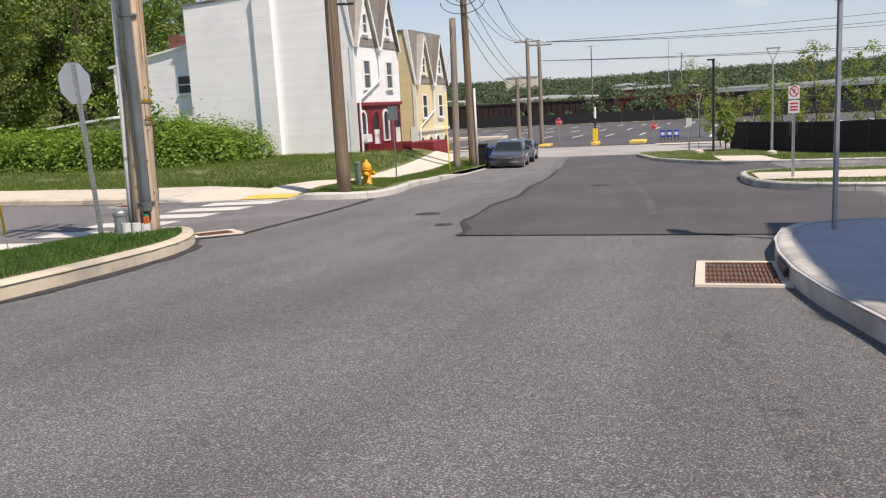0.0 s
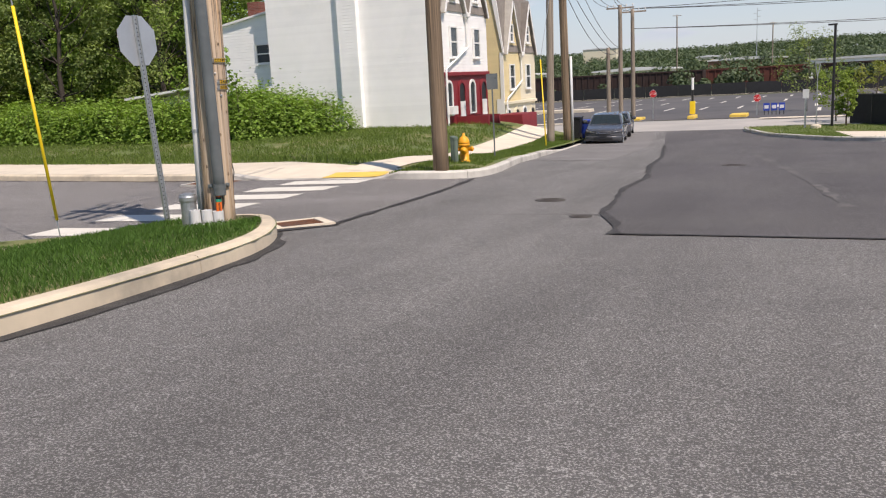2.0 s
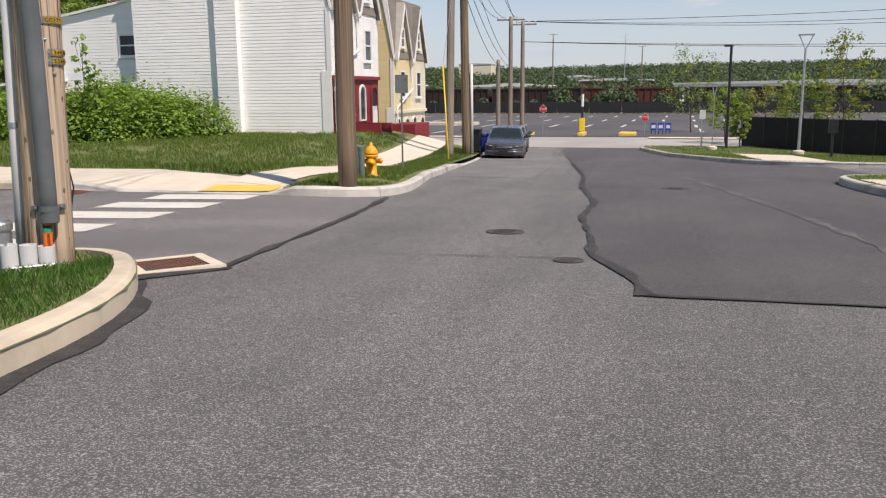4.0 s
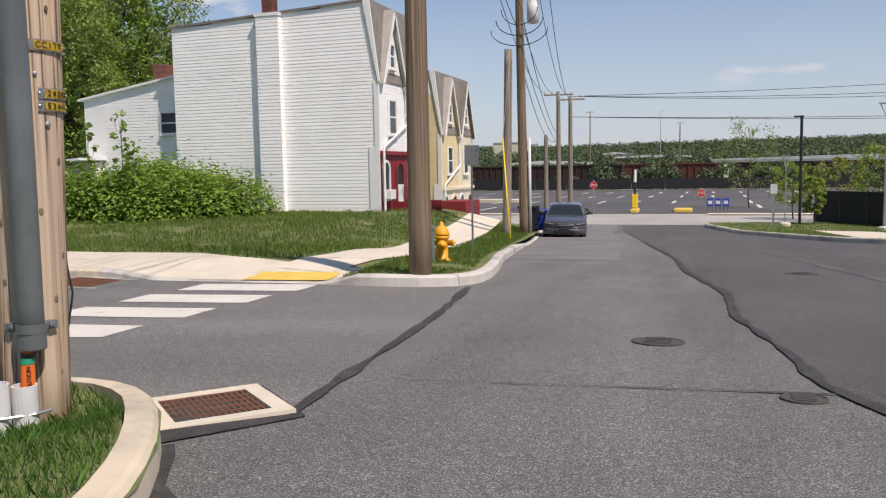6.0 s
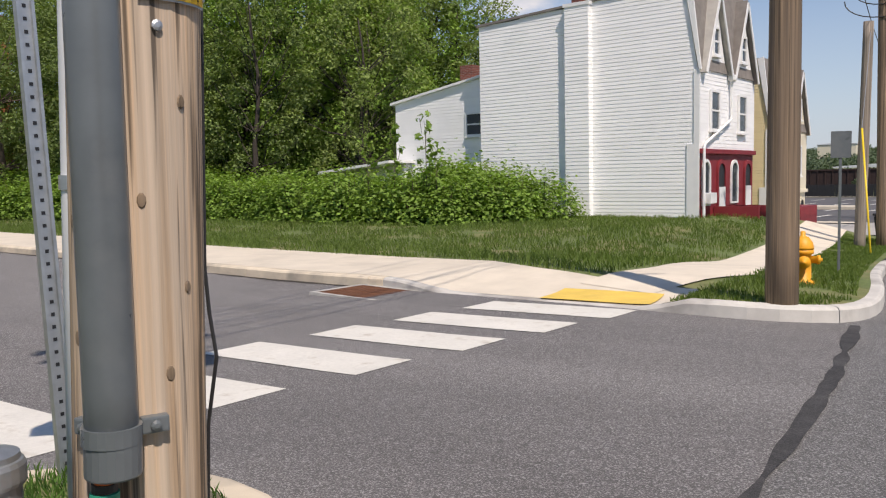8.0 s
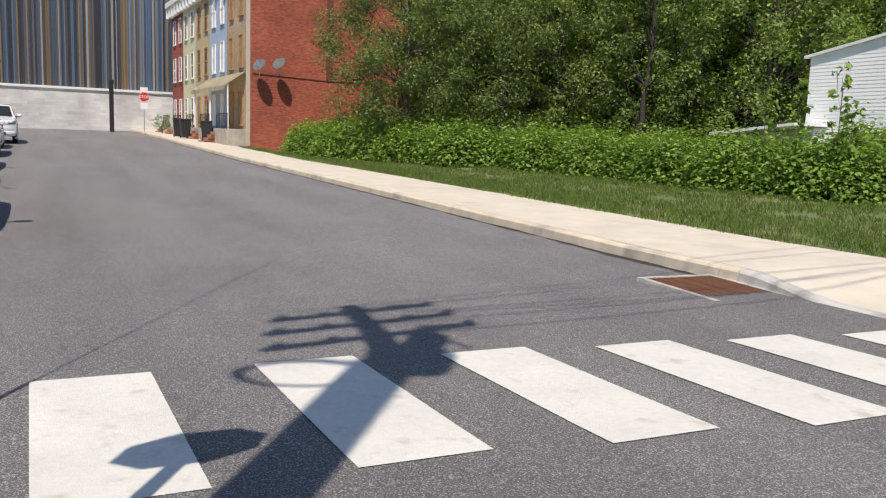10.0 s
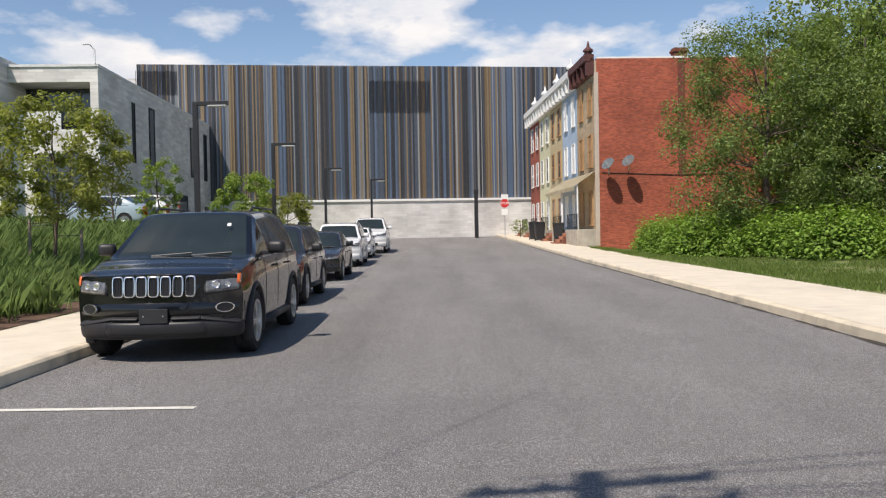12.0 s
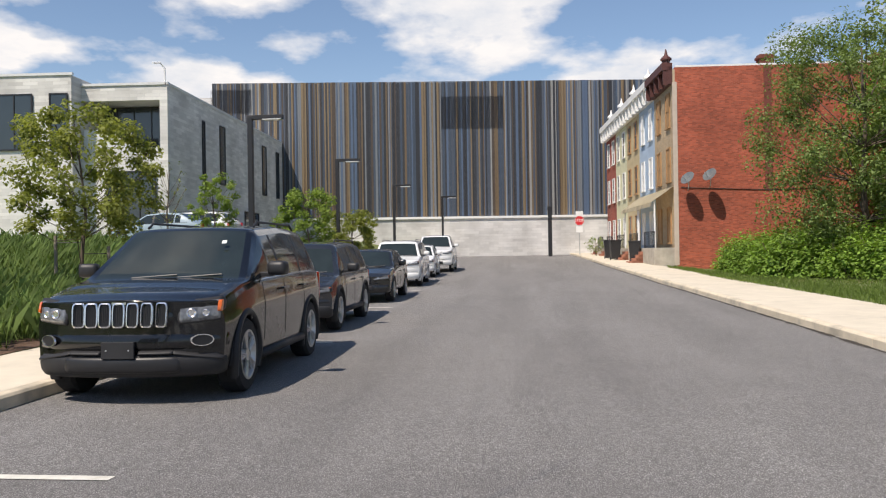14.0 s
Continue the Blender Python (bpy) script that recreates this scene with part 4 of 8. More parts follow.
def drain(x, y, yaw, w, d, label, frame_m=CONCRETE, rim=0.13):
    th = empty("storm_drain", pose(x, y, G(x, y) + 0.008, *TILTS, yaw), label, "storm drain", "storm drains")
    bm = bm_new()
    for a, b, c, e in ((-w / 2 - rim, -w / 2, -d / 2 - rim, d / 2 + rim), (w / 2, w / 2 + rim, -d / 2 - rim, d / 2 + rim), (-w / 2, w / 2, -d / 2 - rim, -d / 2), (-w / 2, w / 2, d / 2, d / 2 + rim)):
        box(bm, a, b, c, e, -0.3, 0.012)
    part("frame", bm, frame_m, th, "concrete surround")
    bm = bm_new()
    box(bm, -w / 2, w / 2, -d / 2, d / 2, -0.3, -0.13)
    part("pit", bm, PIT, th)
    bm = bm_new()
    box(bm, 0, 0.011, -d / 2, d / 2, -0.06, 0.004)
    bar = part("grate_bar", bm, RUST, th)
    n = int(w / 0.032)
    for k in range(1, n):
        again(bar, Matrix.Translation((-w / 2 + w * k / n, 0, 0)))
    bar.matrix_basis = Matrix.Translation((-w / 2, 0, 0))
    for k in range(6):
        yy = -d / 2 + d * k / 5
        bm = bm_new()
        box(bm, -w / 2, w / 2, yy - 0.008, yy + 0.008, -0.06, 0.006)
        part("cross_bar", bm, RUST, th)
    return th


TILTS = (-2.7, 0)
drain(-7.1, 10.05, 46, 0.5, 0.58, "rusty storm drain grate in a pale concrete frame", CONCRETE, 0.1)
corner_drain = drain(0.02, 7.15, 2, 0.56, 1.12, "rusty storm drain grate beside the paved corner", CONCRETE, 0.075)
bm = bm_new()
box(bm, 0.3, 0.33, -0.35, 0.3, 0.03, 0.1, None, 0.006)
part("kerb_inlet", bm, BLACKPLASTIC, corner_drain, "dark inlet slot in the kerb")
TILTS = (0, 1)
drain(-13.28, 16.24, -1, 1.35, 0.85, "rusty storm drain grate at the north kerb", KERB_GREY, 0.06)
drape("road_seam_5", [(-6.98, 9.25), (-6.5, 10.0)], [(-7.65, 10.0), (-7.13, 10.62)], 8, 8, lay(G, 0.009), TAR)
ribbon("road_seam_6", [(-5.52, 1.5), (-5.8, 6.2), (-6.06, 7.7), (-6.4, 8.6), (-6.93, 9.3)], 0.2, lay(G, 0.007), TAR, 0.2, 0.8)
ribbon("road_seam_7", [(p.x, p.y - 0.06) for p in NORTH if -70 < p.x < -14], 0.09, lay(G, 0.009), mat("gutter_dirt", (0.045, 0.038, 0.03), 0.95, 0.3, 9.0, 0.3, 50), 0.2, 1.8)


def manhole(x, y, r, label):
    th = empty("manhole_cover", pose(x, y, G(x, y) + 0.008, -2.7, 0, 0), label, "manhole cover", "manhole covers")
    bm = bm_new()
    lathe(bm, [(r, -0.03), (r, 0.004), (r * 0.9, 0.007), (r * 0.88, 0.002), (0.05, 0.004)], 28)
    part("cover", bm, mat("old_iron", (0.075, 0.068, 0.062), 0.85, 0.3, 20.0, 0.4, 60), th)
    bm = bm_new()
    for k in range(5):
        box(bm, -r * 0.5, r * 0.5, -0.012, 0.012, 0.003, 0.009, pose(0, (k - 2) * r * 0.3, 0))
    part("ridges", bm, bpy.data.materials["old_iron"], th)


manhole(-4.92, 13.0, 0.21, "dark iron manhole cover in worn asphalt")
manhole(-3.2, 20.5, 0.26, "dark iron manhole cover in newer asphalt")
manhole(-4.0, 11.2, 0.13, "small dark iron valve cover in asphalt")


# ---- hydrant ----
def hydrant(x, y):
    th = empty("fire_hydrant", pose(x, y, H(x, y) - 0.02, 0, 0, 20) @ Matrix.Scale(0.84, 4), "orange-yellow cast-iron fire hydrant in the verge grass", "fire hydrant")
    bm = bm_new()
    lathe(bm, [(0.17, -0.05), (0.17, 0.04), (0.12, 0.05), (0.115, 0.42), (0.15, 0.44), (0.15, 0.49), (0.125, 0.5)], 20)
    part("barrel", bm, HYDRANT, th, "", True)
    bm = bm_new()
    lathe(bm, [(0.15, 0.5), (0.15, 0.53), (0.13, 0.6), (0.08, 0.67), (0.035, 0.69), (0.035, 0.75), (0.02, 0.76)], 20)
    part("bonnet", bm, HYDRANT, th, "", True)
    for a, r, z in ((0, 0.075, 0.33), (90, 0.055, 0.35), (-90, 0.055, 0.35)):
        bm = bm_new()
        lathe(bm, [(r, 0.1), (r, 0.19), (r * 1.2, 0.19), (r * 1.2, 0.23), (0.025, 0.235), (0.025, 0.26)], 14, pose(0, 0, z, 90, 0, a))
        part("outlet_cap", bm, HYDRANT, th, "", True)


hydrant(-8.67, 18.83)
for dx, dy in ((-0.22, -0.1), (-0.06, -0.34)):
    gp = empty("guard_post", pose(-8.67 + dx, 18.83 + dy, H(-8.67, 18.83) - 0.12), "rusty green pipe post guarding the hydrant", "guard post", "hydrant posts")
    bm = bm_new()
    lathe(bm, [(0.055, -0.2), (0.055, 0.62), (0.065, 0.63), (0.065, 0.68), (0.03, 0.7)], 14)
    part("pipe", bm, HYDRANT_G, gp)

# ---- houses ----
def brick_mat(name, base, mortar, axis, w=0.21, h=0.07, vary=0.25):
    """Brickwork on an upright wall; axis: which of x, y runs along the wall."""
    m = mat(name, base, 0.9, 0.12, 2.0)
    nt = m.node_tree
    N, K = nt.nodes.new, nt.links.new
    b = nt.nodes["Principled BSDF"]
    tc, sep, cmb, br = N("ShaderNodeTexCoord"), N("ShaderNodeSeparateXYZ"), N("ShaderNodeCombineXYZ"), N("ShaderNodeTexBrick")
    K(tc.outputs["Object"], sep.inputs[0])
    K(sep.outputs[0 if axis == "x" else 1], cmb.inputs[0])
    K(sep.outputs[2], cmb.inputs[1])
    K(cmb.outputs[0], br.inputs["Vector"])
    br.inputs["Scale"].default_value, br.inputs["Brick Width"].default_value, br.inputs["Row Height"].default_value = 1.0, w, h
    br.inputs["Mortar Size"].default_value = 0.006
    br.inputs["Color1"].default_value = (*[c * (1 - vary) for c in base], 1)
    br.inputs["Color2"].default_value = (*[min(1, c * (1 + vary)) for c in base], 1)
    br.inputs["Mortar"].default_value = (*mortar, 1)
    n = N("ShaderNodeTexNoise")
    n.inputs["Scale"].default_value, n.inputs["Detail"].default_value = 0.35, 6.0
    K(tc.outputs["Object"], n.inputs["Vector"])
    r = N("ShaderNodeMapRange")
    r.inputs[1].default_value, r.inputs[2].default_value, r.inputs[3].default_value, r.inputs[4].default_value = 0.3, 0.7, 0.75, 1.2
    K(n.outputs[0], r.inputs[0])
    mx = N("ShaderNodeMix")
    mx.data_type, mx.blend_type = "RGBA", "MULTIPLY"
    mx.inputs[0].default_value = 1.0
    K(br.outputs[0], mx.inputs[6])
    K(r.outputs[0], mx.inputs[7])
    K(mx.outputs[2], b.inputs["Base Color"])
    bp = N("ShaderNodeBump")
    bp.inputs["Strength"].default_value, bp.inputs["Distance"].default_value = 0.5, 0.01
    bp.invert = True
    K(br.outputs[1], bp.inputs["Height"])
    K(bp.outputs[0], b.inputs["Normal"])
    return m


def boards(bm, a, b, z0, z1, out, step=0.13, clip=None):
    """Lapped boards on a wall from a to b (x, y); out: the way outwards; clip(z) gives the share of the length covered."""
    a, b, out = Vector((*a, 0)), Vector((*b, 0)), Vector((*out, 0))
    z = z0
    while z < z1 - 0.02:
        h = min(step, z1 - z)
        s, e = clip(z + h / 2) if clip else (0, 1)
        if e > s + 0.01:
            p, q = a.lerp(b, s), a.lerp(b, e)
            up = Vector((0, 0, 1))
            v = [bm.verts.new(p + o * out + up * zz) for o, zz in ((0, z), (0.014, z), (0.004, z + h + 0.004), (0, z + h + 0.004))]
            w = [bm.verts.new(q + o * out + up * zz) for o, zz in ((0, z), (0.014, z), (0.004, z + h + 0.004), (0, z + h + 0.004))]
            for k in range(4):
                bm.faces.new((v[k], v[(k + 1) % 4], w[(k + 1) % 4], w[k]))
            bm.faces.new(v[::-1])
            bm.faces.new(w)
        z += step
    bmesh.ops.recalc_face_normals(bm, faces=bm.faces[:])


def window(parent, m, w, h, frame_m=WHITE, sash=True, glass=GLASS, sill=True, t=0.07, ac=False):
    """A window at pose m: x across, z up from its foot, -y outwards."""
    bm = bm_new()
    for x0, x1, z0, z1 in ((-w / 2, -w / 2 + t, 0, h), (w / 2 - t, w / 2, 0, h), (-w / 2 + t, w / 2 - t, 0, t), (-w / 2 + t, w / 2 - t, h - t, h)):
        box(bm, x0, x1, -0.06, 0.02, z0, z1)
    if sash:
        box(bm, -w / 2 + t, w / 2 - t, -0.045, 0.01, h * 0.5 - 0.03, h * 0.5 + 0.03)
    wi = part("window", bm, frame_m, parent)
    wi.matrix_basis = m
    bm = bm_new()
    box(bm, -w / 2 + t * 0.5, w / 2 - t * 0.5, -0.02, 0.015, t * 0.5, h - t * 0.5)
    part("pane", bm, glass, wi)
    if sill:
        bm = bm_new()
        box(bm, -w / 2 - 0.05, w / 2 + 0.05, -0.11, 0.0, -0.06, 0.0)
        part("sill", bm, frame_m, wi)
    return wi


def arch_outline(w, h, n=10):
    return [(-w / 2, 0), (w / 2, 0)] + [(w / 2 * math.cos(k * math.pi / n), h - w / 2 + w / 2 * math.sin(k * math.pi / n)) for k in range(n + 1)]


def arched_window(parent, m, w, h, frame_m=WHITE, glass=GLASS, name="window"):
    bm = bm_new()
    o, i = arch_outline(w, h), [(x * 0.8, 0.06 + z * 0.9) for x, z in arch_outline(w, h)]
    for y in (-0.06, 0.0):
        a = [bm.verts.new((x, y, z)) for x, z in o]
        b = [bm.verts.new((x, y, z)) for x, z in i]
        for k in range(len(a)):
            bm.faces.new((a[k], a[(k + 1) % len(a)], b[(k + 1) % len(a)], b[k]))
    bm.verts.ensure_lookup_table()
    n = len(o)
    for off in (0, n):
        for k in range(n):
            bm.faces.new((bm.verts[off + k], bm.verts[off + (k + 1) % n], bm.verts[2 * n + off + (k + 1) % n], bm.verts[2 * n + off + k]))
    bmesh.ops.recalc_face_normals(bm, faces=bm.faces[:])
    wi = part(name, bm, frame_m, parent)
    wi.matrix_basis = m
    bm = bm_new()
    extrude_xz(bm, i, -0.02, -0.01)
    bmesh.ops.recalc_face_normals(bm, faces=bm.faces[:])
    part("pane", bm, glass, wi)
    return wi


EAST = 90  # turns a window so that it looks towards +x


def gabled_pair(y0, dz, gable_m, fronts, low_m, label, ell=True, back=0.0):
    """Two joined houses with a mansard front and steep dormers; the facade looks east, the gable south."""
    xf, xb, yl = -16.4 - back, -25.2 - back, 5.3
    th = empty("house", pose(xf, y0, dz), label, "house", "row houses")
    bm = bm_new()
    prof = [(xb - xf, -1.6), (-0.12, -1.6), (-0.12, 4.38), (-0.5, 7.25), (xb - xf, 6.82)]
    extrude_xz(bm, prof, 0, yl)
    bmesh.ops.recalc_face_normals(bm, faces=bm.faces[:])
    part("wall", bm, gable_m, th)

    def clip(z):
        L = -(xb - xf)
        e = 1 if z < 4.37 else 1 - (z - 4.37) * (0.5 / 2.93) / L
        s = 0 if z < 6.84 else (z - 6.84) / 0.46 * (8.3 / L)
        return s, e

    bm = bm_new()
    boards(bm, (xb - xf, 0), (0, 0), -0.4, 7.3, (0, -1), clip=clip)
    part("siding", bm, gable_m, th)
    bm = bm_new()
    extrude_xz(bm, [(xb - xf - 0.1, 6.84), (-0.46, 7.29), (-0.4, 7.37), (xb - xf - 0.1, 6.93)], -0.08, yl + 0.05)
    extrude_xz(bm, [(-0.52, 7.3), (-0.02, 4.4), (0.06, 4.42), (-0.26, 7.36)], -0.06, yl + 0.05)
    bmesh.ops.recalc_face_normals(bm, faces=bm.faces[:])
    part("roof", bm, SHINGLE, th)
    bm = bm_new()
    extrude_xz(bm, [(-0.51, 7.34), (0.03, 4.36), (0.1, 4.38), (-0.26, 7.4)], -0.1, -0.02)
    bmesh.ops.recalc_face_normals(bm, faces=bm.faces[:])
    part("rake_board", bm, WHITE, th)
    # flue casing on the gable, with a brick chimney
    if ell:
        bm = bm_new()
        box(bm, -4.85, -3.9, -0.26, 0, -0.4, 7.05)
        part("flue_casing", bm, gable_m, th)
        bm = bm_new()
        boards(bm, (-4.85, -0.26), (-3.9, -0.26), -0.4, 7.0, (0, -1))
        part("siding", bm, gable_m, th)
        bm = bm_new()
        boards(bm, (-3.9, -0.26), (-3.9, 0), -0.4, 7.0, (1, 0))
        part("siding", bm, gable_m, th)
        bm = bm_new()
        boards(bm, (-4.85, 0), (-4.85, -0.26), -0.4, 7.0, (-1, 0))
        part("siding", bm, gable_m, th)
        bm = bm_new()
        box(bm, -4.9, -3.85, -0.3, 0.02, 7.0, 7.12)
        part("casing_cap", bm, WHITE, th)
        bm = bm_new()
        box(bm, -4.6, -4.16, -0.2, 0.24, 7.1, 9.5, None, 0.01)
        box(bm, -4.66, -4.1, -0.26, 0.3, 9.3, 9.5, None, 0.01)
        part("chimney", bm, brick_mat("chimney_brick", (0.13, 0.04, 0.03), (0.12, 0.09, 0.08), "x"), th, "dark red brick chimney")
        bm = bm_new()
        box(bm, -8.8, -0.9, -0.02, 0.1, -1.2, -0.4)
        part("foundation", bm, KERB_GREY, th)
    # facade: two units
    uw = yl / 2
    for k in range(2):
        ya, yb = k * uw, (k + 1) * uw
        fm, lm = fronts[k], low_m[k]
        bm = bm_new()
        box(bm, -0.14, 0.0, ya, yb, 1.75, 4.4)
        part("front_wall", bm, fm, th)
        bm = bm_new()
        boards(bm, (0, ya), (0, yb), 1.78, 4.4, (1, 0))
        part("siding", bm, fm, th)
        bm = bm_new()
        box(bm, -0.16, -0.03, ya, yb, -1.6, 1.76)
        part("porch_wall", bm, lm, th)
        bm = bm_new()
        box(bm, -0.1, 0.1, ya, yb, 1.68, 1.84, None, 0.02)
        part("band", bm, lm, th)
        # dormer
        yc, hw = (ya + yb) / 2, uw / 2 - 0.27
        bm = bm_new()
        pts = [(-hw, 4.4), (hw, 4.4), (hw * 0.02, 6.95), (-hw * 0.02, 6.95)]
        lo = [bm.verts.new((0.02, yc + p, q)) for p, q in pts]
        hi = [bm.verts.new((-2.4, yc + p, q)) for p, q in pts]
        bm.faces.new(lo)
        bm.faces.new(hi[::-1])
        for i in range(4):
            bm.faces.new((lo[i], hi[i], hi[(i + 1) % 4], lo[(i + 1) % 4]))
        bmesh.ops.recalc_face_normals(bm, faces=bm.faces[:])
        d = part("dormer", bm, fm, th)
        for s in (-1, 1):
            bm = bm_new()
            q = [(s * (hw + 0.14), 4.28), (0.0, 7.05), (0.0, 7.17), (s * (hw + 0.24), 4.3)]
            lo = [bm.verts.new((0.2, yc + p, z)) for p, z in q]
            hi = [bm.verts.new((-2.5, yc + p, z)) for p, z in q]
            bm.faces.new(lo)
            bm.faces.new(hi[::-1])
            for i in range(4):
                bm.faces.new((lo[i], hi[i], hi[(i + 1) % 4], lo[(i + 1) % 4]))
            bmesh.ops.recalc_face_normals(bm, faces=bm.faces[:])
            part("dormer_roof", bm, SHINGLE_L if k == 0 else SHINGLE, d)
            bm = bm_new()
            box(bm, 0.2, 0.235, -0.06, 0.06, -1.5, 1.5)
            ang = math.degrees(math.atan2(hw + 0.14, 2.77)) * s
            for v in bm.verts:
                v.co = pose(0, yc + s * (hw + 0.14) / 2, 5.67, ang, 0, 0) @ v.co
            part("barge_board", bm, WHITE, d)
        window(th, pose(0.03, yc, 4.95, 0, 0, EAST), 0.55, 0.95)
        window(th, pose(0.04, yc - 0.1, 2.45, 0, 0, EAST), 0.8, 1.35)
        if k == 0 and ell:
            bm = bm_new()
            box(bm, 0, 0.3, -0.27, 0.27, 0, 0.36, None, 0.02)
            a = part("air_conditioner", bm, WHITE, th, "white box air conditioner")
            a.matrix_basis = Matrix.Translation((-0.02, ya + 0.62, 0.02))
        arched_window(th, pose(-0.02, ya + 0.62, -0.05, 0, 0, EAST), 0.72, 1.55)
        arched_window(th, pose(-0.025, yb - 0.62, -0.45, 0, 0, EAST), 0.8, 1.95, lm, BLACKMETAL, "doorway")
        bm = bm_new()
        box(bm, 0.005, 0.05, yb - 0.9, yb - 0.36, -0.6, 0.55)
        part("door", bm, WHITE, th)
        bm = bm_new()
        for i in range(5):
            box(bm, 0.0, 0.3 + 0.28 * i, yb - 1.15, yb - 0.12, -1.6, -0.55 - 0.18 * i)
        part("steps", bm, REDPAINT if k == 0 else KERB_GREY, th)
        bm = bm_new()
        box(bm, 0.0, 1.5, ya + 0.02 if k else yb - 1.3, ya + 0.14 if k else yb - 1.18, -1.6, -0.1)
        part("step_wall", bm, lm, th)
    # downpipes
    bm = bm_new()
    tube(bm, [(0.1, uw, 4.2), (0.12, uw, 2.9), (0.12, 0.25, 2.0), (0.12, 0.14, 1.85), (0.12, 0.14, -0.9)], 0.05, 10)
    part("downpipe", bm, WHITE, th)
    bm = bm_new()
    lathe(bm, [(0.05, 0), (0.1, 0.1), (0.18, 0.14), (0.18, 0.3), (0.05, 0.34)], 10, Matrix.Translation((0.12, uw, 4.1)))
    part("rain_head", bm, WHITE, th)
    bm = bm_new()
    box(bm, -0.4, 0.02, -0.05, 0.0, -1.0, 2.0)
    box(bm, -0.16, 0.03, -0.05, 0.02, 2.0, 4.4)
    part("corner_board", bm, WHITE, th)
    if ell:
        # rear wing, lower, with a small window and a lean-to
        bm = bm_new()
        extrude_xz(bm, [(-14.05, -1.2), (-8.8, -1.2), (-8.8, 5.15), (-14.05, 4.3)], 0.9, yl)
        bmesh.ops.recalc_face_normals(bm, faces=bm.faces[:])
        part("rear_wing", bm, gable_m, th)
        bm = bm_new()
        boards(bm, (-14.05, 0.9), (-8.8, 0.9), -0.4, 5.2, (0, -1), clip=lambda z: (0 if z < 4.3 else (z - 4.3) / 0.85, 1))
        part("siding", bm, gable_m, th)
        bm = bm_new()
        extrude_xz(bm, [(-14.25, 4.28), (-8.75, 5.16), (-8.75, 5.26), (-14.25, 4.38)], 0.75, yl)
        bmesh.ops.recalc_face_normals(bm, faces=bm.faces[:])
        part("roof", bm, WHITE, th)
        window(th, pose(-9.7, 0.87, 2.75, 0, 0, 0), 0.95, 0.95)
        window(th, pose(-10.2, 0.87, 0.4, 0, 0, 0), 1.6, 1.1, GREYPIPE)
        bm = bm_new()
        box(bm, -11.0, -10.35, 1.6, 2.2, 4.6, 5.75, None, 0.01)
        part("chimney", bm, brick_mat("chimney_brick_b", (0.2, 0.06, 0.04), (0.25, 0.2, 0.17), "x"), th, "small red brick chimney")
        bm = bm_new()
        extrude_xz(bm, [(-17.3, 1.35), (-13.0, 1.75), (-13.0, 1.85), (-17.3, 1.47)], -0.8, yl - 1)
        extrude_xz(bm, [(-17.1, -1), (-13.2, -1), (-13.2, 1.7), (-17.1, 1.3)], 0.4, yl - 1)
        bmesh.ops.recalc_face_normals(bm, faces=bm.faces[:])
        part("lean_to", bm, WHITE, th, "low white lean-to with metal roof")
        bm = bm_new()
        lathe(bm, [(0.02, 0), (0.2, 0.03), (0.36, 0.1), (0.34, 0.1), (0.02, 0.04)], 16, pose(-8.6, -0.5, 1.3, 70, 0, 10))
        part("satellite_dish", bm, GREYPIPE, th)
    return th


gabled_pair(35.0, 0, SIDING, (SIDING, SIDING), (REDPAINT, REDPAINT), "white-sided gabled row houses with dark red ground floor")
gabled_pair(44.1, -1.6, SIDING_Y, (SIDING_Y, SIDING_C), (SIDING_C, SIDING_C), "pale yellow gabled row houses with cream ground floor", ell=False, back=0.6)
bm = bm_new()
box(bm, -15.9, -14.6, 40.0, 42.2, -1.6, -0.25, None, 0.03)
tagged(part("porch_block", bm, REDPAINT), "dark red painted porch wall beside the steps", "porch wall")


